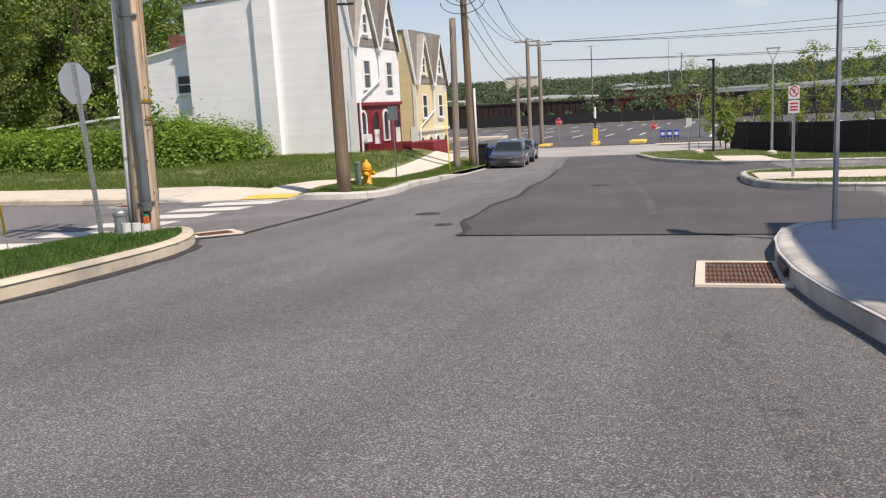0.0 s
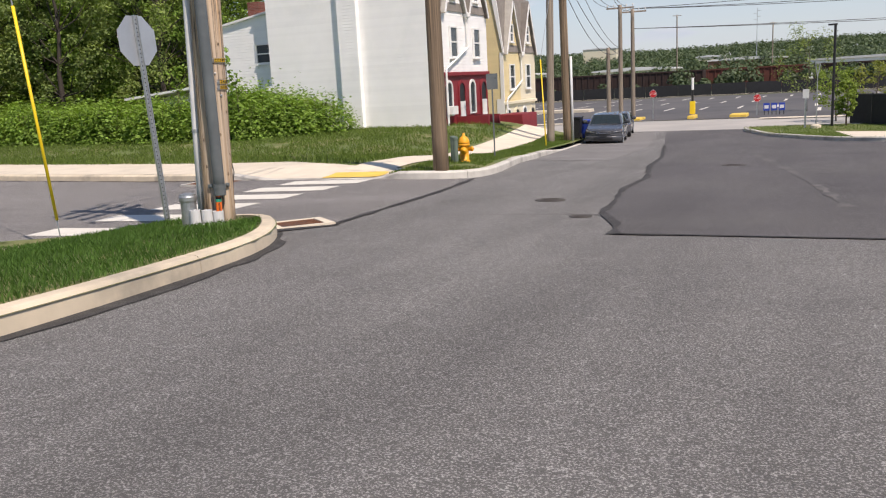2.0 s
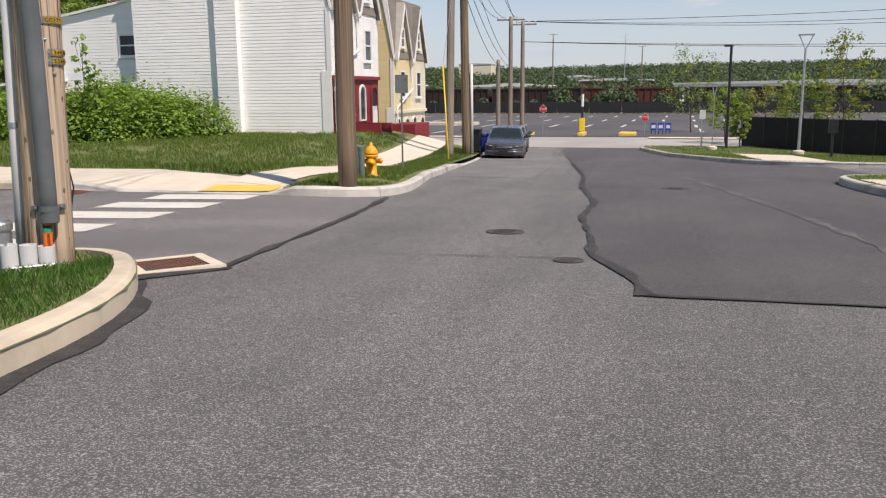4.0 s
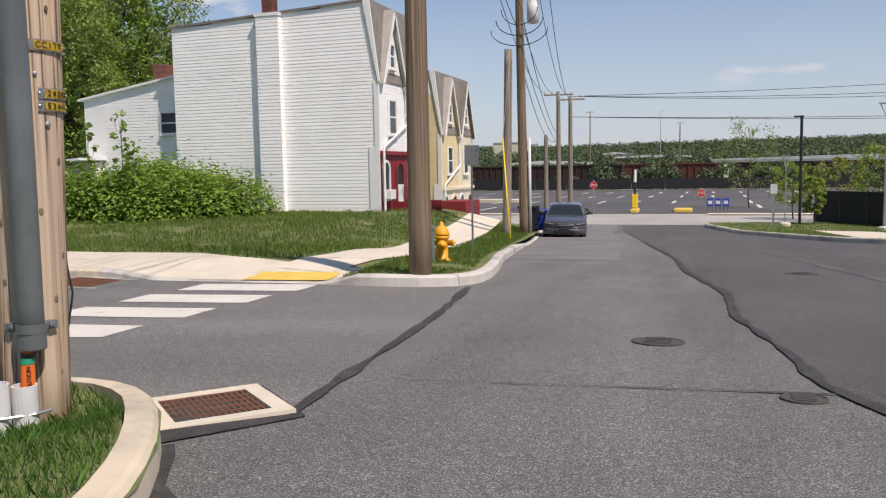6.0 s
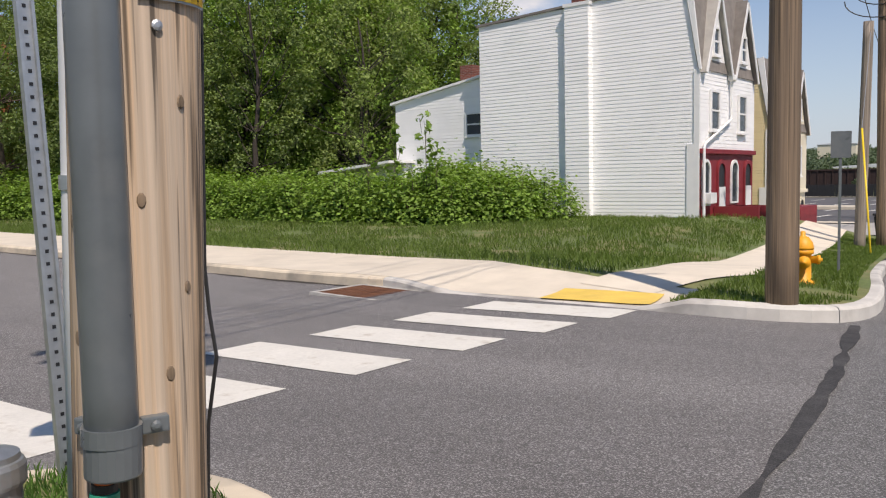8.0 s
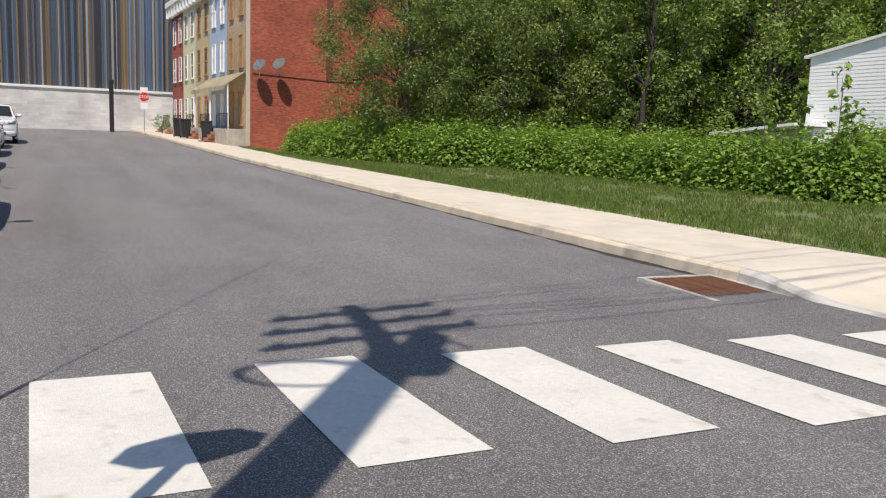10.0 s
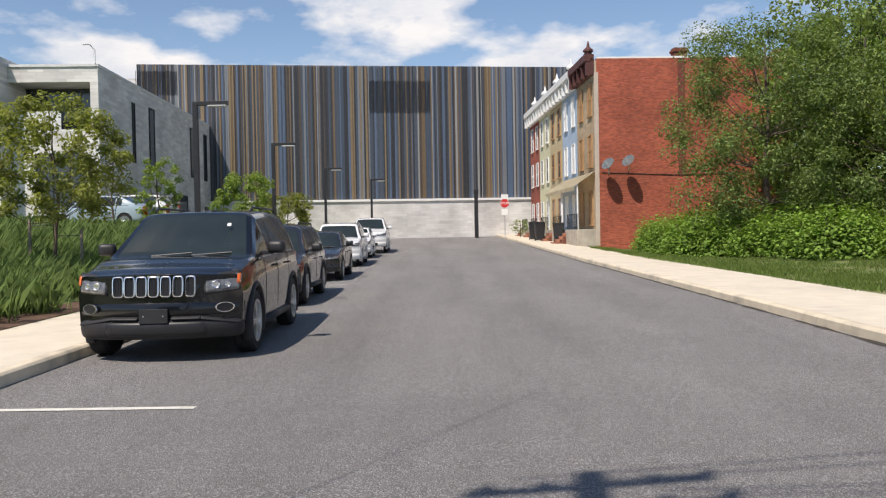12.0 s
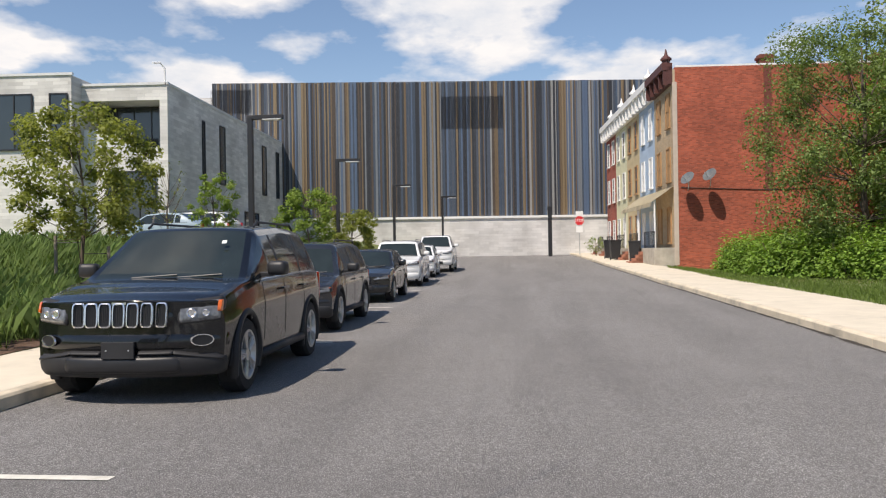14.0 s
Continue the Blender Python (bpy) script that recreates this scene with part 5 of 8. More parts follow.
# ---- brick terrace ----
def terrace():
    base = pose(-56.8, 20.2, 0, 0, 0, 183)
    w, top = 4.95, 10.75
    tan = brick_mat("tan_brick", (0.42, 0.31, 0.19), (0.4, 0.34, 0.26), "x", vary=0.15)
    red = brick_mat("terrace_brick", (0.36, 0.085, 0.045), (0.3, 0.12, 0.085), "y", vary=0.3)
    red_x = brick_mat("terrace_brick_front", (0.3, 0.07, 0.045), (0.26, 0.11, 0.08), "x")
    fronts = ((tan, "tan brick"), (mat("blue_siding", (0.38, 0.48, 0.6), 0.7, 0.08, 1.0), "pale blue"), (mat("tan_paint", (0.52, 0.42, 0.25), 0.7, 0.08, 1.0), "tan painted"),
              (mat("pale_yellow", (0.62, 0.6, 0.4), 0.7, 0.08, 1.0), "pale yellow"), (red_x, "red brick"))
    cor = (mat("brown_cornice", (0.09, 0.03, 0.025), 0.6, 0.15, 3.0), WHITE, WHITE, WHITE, WHITE)
    board = mat("boarded_window", (0.38, 0.22, 0.1), 0.7, 0.2, 2.0)
    for k, (fm, word) in enumerate(fronts):
        th = empty("terrace_house", base @ Matrix.Translation((k * w, 0, 0)), f"three-storey {word} terrace house with bracketed cornice", "house", "brick terrace")
        bm = bm_new()
        box(bm, 0, w, -11.5, -0.06, -1.0, top)
        part("wall", bm, red, th)
        bm = bm_new()
        box(bm, 0.0, w, -0.06, 0.06, -1.0, top - 0.1)
        part("front_wall", bm, fm, th)
        bm = bm_new()
        extrude_xz(bm, [(0, top - 0.9), (w, top - 0.9), (w, top + 0.05), (0, top + 0.05)], 0.06, 0.3)
        extrude_xz(bm, [(0, top - 0.15), (w, top - 0.15), (w, top + 0.25), (0, top + 0.25)], 0.06, 0.62)
        bmesh.ops.recalc_face_normals(bm, faces=bm.faces[:])
        part("cornice", bm, cor[k], th)
        for bx in (0.12, 1.3, 2.5, 3.7, w - 0.12):
            bm = bm_new()
            extrude_xz(bm, [(bx - 0.09, top - 0.95), (bx + 0.09, top - 0.95), (bx + 0.09, top - 0.1), (bx - 0.09, top - 0.1)], 0.3, 0.55)
            bmesh.ops.recalc_face_normals(bm, faces=bm.faces[:])
            part("bracket", bm, cor[k], th)
        bm = bm_new()
        lathe(bm, [(0.2, 0), (0.22, 0.3), (0.3, 0.32), (0.3, 0.42), (0.16, 0.55), (0.1, 0.6), (0.06, 0.8), (0.02, 0.95)], 10, Matrix.Translation((0.2, 0.35, top + 0.1)))
        part("finial", bm, cor[k], th)
        for zf in (1.2, 4.6, 7.6):
            for bx in (1.15, 3.6):
                window(th, pose(bx, 0.07, zf, 0, 0, 180), 1.0, 1.9 if zf > 2 else 2.0, WHITE if k in (1, 3) else (board if k in (0, 2) else WHITE), True, board if k == 0 else (GLASS if k not in (1,) else WHITE))
        if k == 0:
            bm = bm_new()
            box(bm, 0, 0.12, -11.5, -0.1, top, top + 0.1)
            part("coping", bm, WHITE, th)
            for yy, h in ((-5.0, 0.6), (-11.0, 0.5)):
                bm = bm_new()
                box(bm, 0.02, 0.6, yy - 0.4, yy + 0.4, top - 0.2, top + h, None, 0.02)
                box(bm, -0.04, 0.66, yy - 0.46, yy + 0.46, top + h - 0.25, top + h - 0.1, None, 0.02)
                part("chimney", bm, mat("sooty_brick", (0.15, 0.05, 0.035), 0.95, 0.25, 6.0), th, "dark brick chimney stack")
            bm = bm_new()
            box(bm, -0.03, 0.0, -5.2, -4.8, 4.0, top)
            part("stain_strip", bm, mat("dark_brick", (0.16, 0.05, 0.035), 0.95, 0.2, 3.0), th)
            bm = bm_new()
            box(bm, -0.02, 0.05, -0.16, 0.08, 0, top - 0.8)
            part("quoin_strip", bm, mat("pale_strip", (0.5, 0.42, 0.35), 0.8, 0.1, 2.0), th)
            bm = bm_new()
            tube(bm, [(-0.03, -0.3, 4.2), (-0.03, -5, 4.0), (-0.03, -9, 4.1)], 0.02, 6)
            part("wall_cable", bm, CABLE, th)
        # porch awning for the first three
        if k < 2:
            bm = bm_new()
            n = 12
            for i in range(n):
                x0, x1 = i * w / n, (i + 1) * w / n - 0.01
                a = [bm.verts.new(p) for p in ((x0, 0.07, 4.3), (x1, 0.07, 4.3), (x1, 1.3, 3.45), (x0, 1.3, 3.45), (x1, 1.35, 3.2), (x0, 1.35, 3.2))]
                bm.faces.new((a[0], a[1], a[2], a[3]))
                bm.faces.new((a[3], a[2], a[4], a[5]))
            r = bmesh.ops.solidify(bm, geom=bm.faces[:], thickness=0.03)
            part("awning", bm, mat("awning_cream", (0.62, 0.55, 0.4), 0.7, 0.08, 1.5, island=0.15), th)
            for bx in (0.15, w - 0.15):
                bm = bm_new()
                tube(bm, [(bx, 1.1, 0.9), (bx, 1.1, 3.5)], 0.05, 8)
                part("porch_post", bm, WHITE, th)
        bm = bm_new()
        box(bm, 0.05, w - 0.05, 0.05, 1.2, -0.8, 0.95, None, 0.03)
        part("porch", bm, mat("porch_stone", (0.4, 0.36, 0.3), 0.9, 0.2, 2.0, 0.3, 10), th)
        bm = bm_new()
        for i in range(4):
            box(bm, 3.2, 4.3, 1.2, 1.4 + 0.2 * i, -0.8, 0.75 - 0.19 * i)
        part("steps", bm, mat("brick_steps", (0.33, 0.14, 0.09), 0.9, 0.2, 4.0), th)
        bm = bm_new()
        tube(bm, [(0.1, 1.15, 0.95), (0.1, 1.15, 1.85), (2.9, 1.15, 1.85), (2.9, 1.15, 0.95)], 0.025, 6)
        for i in range(1, 12):
            tube(bm, [(0.1 + 0.23 * i, 1.15, 0.95), (0.1 + 0.23 * i, 1.15, 1.85)], 0.012, 5)
        part("railing", bm, BLACKMETAL, th)


terrace()
for yy, zz in ((20.85, 4.6), (22.0, 4.75)):
    th = empty("satellite_dish", pose(-56.75, yy, zz), "grey satellite dish fixed to the brick wall", "satellite dish", "wall dishes")
    bm = bm_new()
    lathe(bm, [(0.02, 0), (0.22, 0.03), (0.4, 0.11), (0.385, 0.115), (0.02, 0.03)], 18, pose(0.75, -0.1, 0.0, 55, 0, 40))
    part("reflector", bm, GALV_DARK, th)
    bm = bm_new()
    tube(bm, [(0, 0, -0.6), (0.35, -0.02, -0.5), (0.6, -0.05, -0.1)], 0.03, 8)
    part("bracket", bm, GALV, th)
    bm = bm_new()
    tube(bm, [(0.72, -0.1, -0.25), (1.0, -0.45, 0.15)], 0.018, 6)
    part("feed_arm", bm, GALV, th)


# ---- hall with the striped wall ----
def hall():
    m = pose(-87.4, 0, 0, 0, 0, 7.5)
    th = empty("hall", m, "large hall with vertical coloured cladding strips above pale brick", "building")
    pale = brick_mat("pale_block", (0.6, 0.59, 0.57), (0.48, 0.47, 0.45), "y", 0.9, 0.25, 0.1)
    bm = bm_new()
    box(bm, -20, 0, -16.9, 34, -1, 16.7)
    part("wall", bm, mat("hall_backing", (0.05, 0.05, 0.055), 0.8, 0.1, 1.0), th)
    bm = bm_new()
    box(bm, 0, 0.35, -60, 34, -1, 3.95)
    part("base_wall", bm, pale, th, "pale brick base wall")
    bm = bm_new()
    box(bm, 0.0, 0.5, -16.9, 34, 3.95, 4.15)
    part("ledge", bm, WHITE, th)
    bm = bm_new()
    box(bm, -20, -0.5, -60, -16.9, -1, 15.6)
    part("side_block", bm, pale, th)
    cols = ((0.04, 0.042, 0.048), (0.07, 0.085, 0.11), (0.09, 0.13, 0.2), (0.17, 0.185, 0.2), (0.15, 0.105, 0.06), (0.08, 0.06, 0.045), (0.03, 0.032, 0.037), (0.28, 0.28, 0.27), (0.055, 0.075, 0.105), (0.21, 0.155, 0.09))
    wts = (4, 4, 4, 4, 4, 3, 4, 2, 4, 3)
    rng = random.Random(5)
    protos = []
    for c in cols:
        bm = bm_new()
        box(bm, 0, 0.12, -0.5, 0.5, 4.15, 16.8)
        protos.append(part("cladding_strip", bm, mat("cladding", c, 0.5, 0.05, 1.0, stretch=(1, 1, 0.1)), th))
    y, first = -16.9, set()
    while y < 25:
        w = rng.choice((0.09, 0.12, 0.15, 0.2))
        i = rng.choices(range(len(cols)), wts)[0]
        mm = Matrix.Translation((0.03 * rng.random(), y + w / 2, 0)) @ Matrix.Diagonal((1, w - 0.015, 1, 1))
        if i in first:
            again(protos[i], mm)
        else:
            first.add(i)
            protos[i].matrix_basis = mm
        y += w
    for y0, y1, z0, z1 in ((4.3, 10.2, 12.4, 15.4), (-17.0, -13.2, 14.0, 16.2)):
        bm = bm_new()
        n = int((y1 - y0) / 0.11)
        for k in range(n):
            box(bm, 0.16, 0.19, y0 + k * 0.11, y0 + k * 0.11 + 0.035, z0, z1)
        part("louvre", bm, BLACKMETAL, th)
    for y0 in (6.5, 9.2):
        bm = bm_new()
        box(bm, -4, -2, y0, y0 + 1.6, 16.7, 17.2)
        part("roof_unit", bm, GALV_DARK, th)


hall()


def grey_building():
    pale = brick_mat("grey_block_y", (0.62, 0.61, 0.58), (0.5, 0.49, 0.47), "y", 0.9, 0.2, 0.14)
    palex = brick_mat("grey_block_x", (0.62, 0.61, 0.58), (0.5, 0.49, 0.47), "x", 0.9, 0.2, 0.14)
    dark = mat("dark_glazing", (0.03, 0.04, 0.045), 0.06, 0.1, 0.5, spec=0.9)
    th = empty("office_building", pose(-58, -9.0, 0, 0, 0, 3), "two-storey pale grey brick office building with tall windows", "building")
    # local x to the east, y to the north; outer corner at the origin
    bm = bm_new()
    box(bm, -30, -2.2, -26, 0, -1, 11.1)
    box(bm, -2.2, 0, -5.2, 0, -1, 7.3)
    box(bm, -2.2, 0, -0.45, 0, 7.3, 11.1)
    box(bm, -2.2, 0, -5.2, -0.45, 10.2, 11.1)
    part("wall", bm, pale, th)
    bm = bm_new()
    box(bm, -10, 1.2, -26, -5.2, -1, 11.55)
    part("wall", bm, pale, th)
    bm = bm_new()
    box(bm, -30, 0.02, 0, 0.03, -1, 11.1)
    part("north_face", bm, palex, th)
    bm = bm_new()
    box(bm, -30, 0.08, -0.1, 0.08, 11.1, 11.25)
    box(bm, -0.1, 0.08, -5.2, 0.0, 11.1, 11.25)
    box(bm, 1.1, 1.28, -26, -5.1, 11.55, 11.7)
    part("coping", bm, GREYPIPE, th)
    wins = [((-2.15, -2.9, 7.35), 4.4, 2.8, 90), ((0.06, -2.2, 2.9), 3.0, 3.1, 90), ((1.26, -8.6, 7.2), 2.2, 3.3, 90), ((1.26, -5.95, 7.2), 1.1, 3.3, 90), ((1.26, -12.5, 7.2), 1.1, 3.3, 90)]
    for p, w, h, a in wins:
        wi = window(th, pose(*p, 0, 0, a), w, h, BLACKMETAL, False, dark, False, 0.08)
        for k in range(1, int(w / 1.2) + 1):
            bm = bm_new()
            box(bm, -w / 2 + k * w / (int(w / 1.2) + 1) - 0.03, -w / 2 + k * w / (int(w / 1.2) + 1) + 0.03, -0.06, 0.0, 0.08, h - 0.08)
            part("mullion", bm, BLACKMETAL, wi)
    for x, z, w, h in ((-6.2, 5.9, 0.5, 4.0), (-10.2, 5.9, 1.2, 4.2), (-21.5, 5.9, 1.3, 4.2), (-26, 5.9, 1.0, 4.2), (-17.5, 1.3, 4.0, 3.0), (-26, 1.2, 1.2, 2.4)):
        window(th, pose(x, 0.06, z, 0, 0, 180), w, h, BLACKMETAL, False, dark, False, 0.06)
    bm = bm_new()
    box(bm, -2.1, -0.06, -5.1, -0.5, 7.3, 7.42)
    box(bm, -0.08, -0.04, -5.1, -2.2, 7.42, 8.5)
    part("balcony_rail", bm, GREYPIPE, th)
    bm = bm_new()
    tube(bm, [(-1.0, -0.5, 11.1), (-1.0, -0.5, 12.3), (-0.8, -0.7, 12.6), (-0.4, -1.0, 12.5)], 0.06, 8)
    part("roof_mast", bm, WHITE, th)


grey_building()

# ---- vehicles ----
def paint_mat(name, c):
    return mat(name, c, 0.25, 0.04, 2.0, coat=0.75, spec=0.3)


CARGLASS = mat("car_glass", (0.02, 0.028, 0.028), 0.04, 0.2, 2.0, spec=0.55)
TYRE = mat("tyre_rubber", (0.018, 0.018, 0.019), 0.85, 0.2, 12.0)
RIM = mat("alloy_rim", (0.5, 0.5, 0.5), 0.35, 0.08, 6.0, metal=0.8)
CHROME = mat("chrome", (0.75, 0.75, 0.76), 0.18, 0.03, 3.0, metal=0.9)
LENS = mat("lamp_lens", (0.13, 0.135, 0.14), 0.1, 0.5, 16.0, coat=1.0)
AMBER = mat("amber_lens", (0.7, 0.14, 0.02), 0.15, 0.1, 9.0, coat=1.0)
REDLENS = mat("red_lens", (0.45, 0.015, 0.015), 0.15, 0.1, 9.0, coat=1.0)
CLAD = mat("grey_cladding", (0.018, 0.018, 0.02), 0.6, 0.15, 6.0)


def loft(bm, stations, prof):
    rings = []
    for st in stations:
        pts = prof(*st)
        ring = [bm.verts.new((st[0], y, z)) for y, z in pts] + [bm.verts.new((st[0], -y, z)) for y, z in reversed(pts[1:-1])]
        rings.append(ring)
    n = len(rings[0])
    for u, v in zip(rings, rings[1:]):
        for k in range(n):
            bm.faces.new((u[k], u[(k + 1) % n], v[(k + 1) % n], v[k]))
    bm.faces.new(rings[0])
    bm.faces.new(rings[-1][::-1])
    bmesh.ops.recalc_face_normals(bm, faces=bm.faces[:])


def wheel(th, x, y, r, side, spokes=5, rim=RIM):
    bm = bm_new()
    w = 0.23
    lathe(bm, [(r * 0.62, -w / 2), (r * 0.93, -w / 2), (r, -w / 2 + 0.04), (r, w / 2 - 0.04), (r * 0.93, w / 2), (r * 0.66, w / 2), (r * 0.64, w / 2 - 0.05), (0.05, w / 2 - 0.08)], 28, pose(x, y, r, 90 if side < 0 else -90, 0, 0))
    wh = part("wheel", bm, TYRE, th, "", True)
    wh.data.shade_flat()
    bm = bm_new()
    mm = pose(x, y, r, 90 if side < 0 else -90, 0, 0)
    lathe(bm, [(r * 0.52, w / 2 - 0.05), (r * 0.66, w / 2 - 0.02), (r * 0.68, w / 2 + 0.006), (r * 0.62, w / 2 + 0.004), (r * 0.56, w / 2 - 0.04)], 28, mm)
    lathe(bm, [(0.02, w / 2 - 0.06), (0.075, w / 2 - 0.05), (0.07, w / 2 - 0.005), (0.02, w / 2)], 14, mm)
    for k in range(spokes):
        a = k * 2 * math.pi / spokes
        for da in (-0.13, 0.13):
            p = [(0.06 * math.cos(a), 0.06 * math.sin(a)), (r * 0.63 * math.cos(a + da), r * 0.63 * math.sin(a + da))]
            tube(bm, [mm @ Vector((*p[0], w / 2 - 0.015)), mm @ Vector((*p[1], w / 2 - 0.012))], 0.022, 6)
    part("rim", bm, rim, wh)


def soften(ob, n=2):
    """Rounds a coarse shell."""
    md = ob.modifiers.new("round", "SUBSURF")
    md.levels = md.render_levels = n
    return ob


def vehicle(m, label, category, paint, L=4.8, W=1.9, top=1.76, hood=1.08, belt=1.12, cowl=1.35, rf=0.85, rr=-1.75, tail=-2.28, wb=2.9, wr=0.37, clad=True, nose=0.2,
            rails=True, rim=RIM, clear=0.26, group="parked vehicles", detail=True):
    """A car: one shell swept along its length and divided into bodywork, pillars and glass."""
    th = empty("car", m, label, category, group)
    hw = W / 2
    f, b = L / 2, -L / 2
    xs = np.linspace(b, f, 112)

    def along(pts, soft):
        v = np.interp(xs, [p[0] for p in pts], [p[1] for p in pts])
        k = max(1, int(soft / (xs[1] - xs[0])))
        pad = np.concatenate([np.full(k, v[0]), v, np.full(k, v[-1])])
        return np.convolve(pad, np.ones(2 * k + 1) / (2 * k + 1), "valid")

    tail = max(tail, b + 0.08)
    roofline = along([(b, belt - 0.12), (b + 0.05, belt - 0.01), (tail, belt + 0.02), (rr, top - 0.05), (rr + 0.5, top - 0.01), ((rf + rr) / 2, top), (rf, top - 0.055), (cowl, hood + 0.03),
                      (cowl + 0.35, hood + 0.0), (f - 0.55, hood - nose * 0.32), (f - 0.22, hood - nose * 0.62), (f, hood - nose * 1.05)], 0.07)
    plan = along([(b, 0.86), (b + 0.15, 0.94), (b + 0.5, 0.99), (-0.4, 1.0), (f - 1.1, 0.995), (f - 0.5, 0.985), (f, 0.955)], 0.1) * hw
    floor_line = along([(b, clear + 0.16), (b + 0.3, clear + 0.03), (b + 0.8, clear), (f - 0.8, clear), (f - 0.25, clear + 0.02), (f, clear + 0.06)], 0.08)
    waist = along([(b, belt - 0.06), (b + 0.4, belt + 0.03), (-0.4, belt + 0.01), (cowl - 0.3, belt - 0.02), (cowl + 0.2, hood - 0.06), (f, hood - nose - 0.06)], 0.15)

    def ring_at(i):
        zt, w, lo = roofline[i], plan[i], floor_line[i]
        sh = min(waist[i], zt - 0.055)
        h = sh - lo
        cab = min(1.0, max(0.0, (zt - sh - 0.055) / (top - belt - 0.055)))
        zw = sh + 0.012 + (zt - sh - 0.012) * (0.5 + 0.36 * cab)
        yw = w * (0.945 - 0.185 * cab)
        pts = [(0, lo), (0.6 * w, lo), (0.9 * w, lo + 0.012), (0.962 * w, lo + 0.06), (0.985 * w, lo + 0.24 * h), (0.992 * w, lo + 0.42 * h), (0.998 * w, lo + 0.58 * h), (1.0 * w, lo + 0.72 * h), (0.986 * w, lo + 0.84 * h), (0.968 * w, sh - 0.018), (0.945 * w, sh + 0.012)]
        for q in (0.33, 0.67, 1.0):
            pts.append((0.945 * w + (yw - 0.945 * w) * q + 0.02 * cab * math.sin(math.pi * q), sh + 0.012 + (zw - sh - 0.012) * q))
        pts += [(yw - (0.035 + 0.02 * cab) * w, zw + 0.72 * (zt - zw)), (yw - 0.12 * w, zt - 0.008), (yw * 0.62, zt + 0.006), (yw * 0.3, zt + 0.012), (0, zt + 0.014)]
        return pts, cab

    rings = [ring_at(i) for i in range(len(xs))]
    n = len(rings[0][0])

    def bent(x, y, z):
        k, q = max(0.0, (x - (f - 1.0)) / 1.0), max(0.0, ((b + 0.6) - x) / 0.6)
        return Vector((x - 0.29 * (abs(y) / hw) ** 2.6 * k ** 1.5 + 0.12 * (abs(y) / hw) ** 2.6 * q, y, z))

    estate = rr < -1.2
    panes = [(0.045, cowl + 0.1), (-0.93, -0.035)] + ([(rr + 0.1, -1.03)] if estate else ([(rr - 0.12, -0.98)] if rr < -1.05 and tail < -1.5 else []))
    faces = {}
    axles = (wb / 2 + 0.08, -wb / 2 + 0.08)
    for i in range(len(xs) - 1):
        xm = (xs[i] + xs[i + 1]) / 2
        (A, ca), (B, cb) = rings[i], rings[i + 1]
        for r in range(n - 1):
            quad = [(xs[i], *A[r]), (xs[i + 1], *B[r]), (xs[i + 1], *B[r + 1]), (xs[i], *A[r + 1])]
            zm = sum(p[2] for p in quad) / 4
            kind = "body"
            if r < 9 and any((xm - ax) ** 2 + (zm - wr) ** 2 < (wr + 0.055) ** 2 for ax in axles) and r > 0:
                continue
            if 10 <= r <= 12 and min(ca, cb) > 0.14 and xm > rr - 0.25:
                hit = [k for k, (p, q) in enumerate(panes) if p < xm < q]
                kind = f"pane{hit[0]}" if hit else (f"pillar{xm < -0.5}" if xm > (rr + 0.05 if estate else -0.95) and xm < 0.1 else "body")
            elif r >= 15 and min(ca, cb) > 0.03 and rf + 0.06 < xm < cowl + 0.03:
                kind = "windscreen"
            elif r >= 15 and min(ca, cb) > 0.1 and tail < xm < rr - 0.04:
                kind = "rear_window"
            for s in (1, -1):
                faces.setdefault((kind, s if kind.startswith("p") else 0), []).append([bent(p[0], s * p[1], p[2]) for p in (quad if s > 0 else quad[::-1])])
    # front and back caps, divided across
    for i in (0, len(xs) - 1):
        P = rings[i][0]
        for r in range(n - 1):
            for k in range(12):
                u, v = -1 + k / 6, -1 + (k + 1) / 6
                faces["body", 0].append([bent(xs[i], y, z) for y, z in ((u * P[r][0], P[r][1]), (v * P[r][0], P[r][1]), (v * P[r + 1][0], P[r + 1][1]), (u * P[r + 1][0], P[r + 1][1]))])
    for (kind, s), quads in faces.items():
        bm = bm_new()
        for q in quads:
            bm.faces.new([bm.verts.new(p) for p in q])
        bmesh.ops.remove_doubles(bm, verts=bm.verts[:], dist=0.0008)
        bmesh.ops.dissolve_degenerate(bm, edges=bm.edges[:], dist=0.0005)
        bmesh.ops.recalc_face_normals(bm, faces=bm.faces[:])
        name, material, lab = ("body", paint, "") if kind == "body" else (("pillar", BLACKPLASTIC, "black door pillar") if kind.startswith("pillar") else ("side_window" if kind.startswith("pane") else kind, CARGLASS, "dark tinted glass"))
        ob = part(name, bm, material, th, lab, True)
        ob.data.set_sharp_from_angle(angle=radians(38))

    def side(x, r0, r1, s, off=0.002):
        """Points on the bodywork at x, from profile row r0 to r1."""
        i = int(round((x - b) / (xs[1] - xs[0])))
        return [bent(x, s * (y + off), z) for y, z in rings[i][0][r0:r1 + 1]]

    for s in (-1, 1):
        bm = bm_new()
        tube(bm, [side(cowl - 0.25 + (b + 0.75 - cowl + 0.25) * k / 16, 10, 10, s, 0.004)[0] for k in range(17)], 0.009, 6)
        part("window_trim", bm, CHROME if estate else BLACKPLASTIC, th)
        bm = bm_new()
        box(bm, -0.09, 0.08, -0.11, 0.11, -0.075, 0.085, pose(cowl - 0.5, s * (hw + 0.12), belt + 0.11, 0, 0, -10 * s), 0.05)
        mi = part("mirror", bm, paint if not clad else BLACKPLASTIC, th, "", True)
        bm = bm_new()
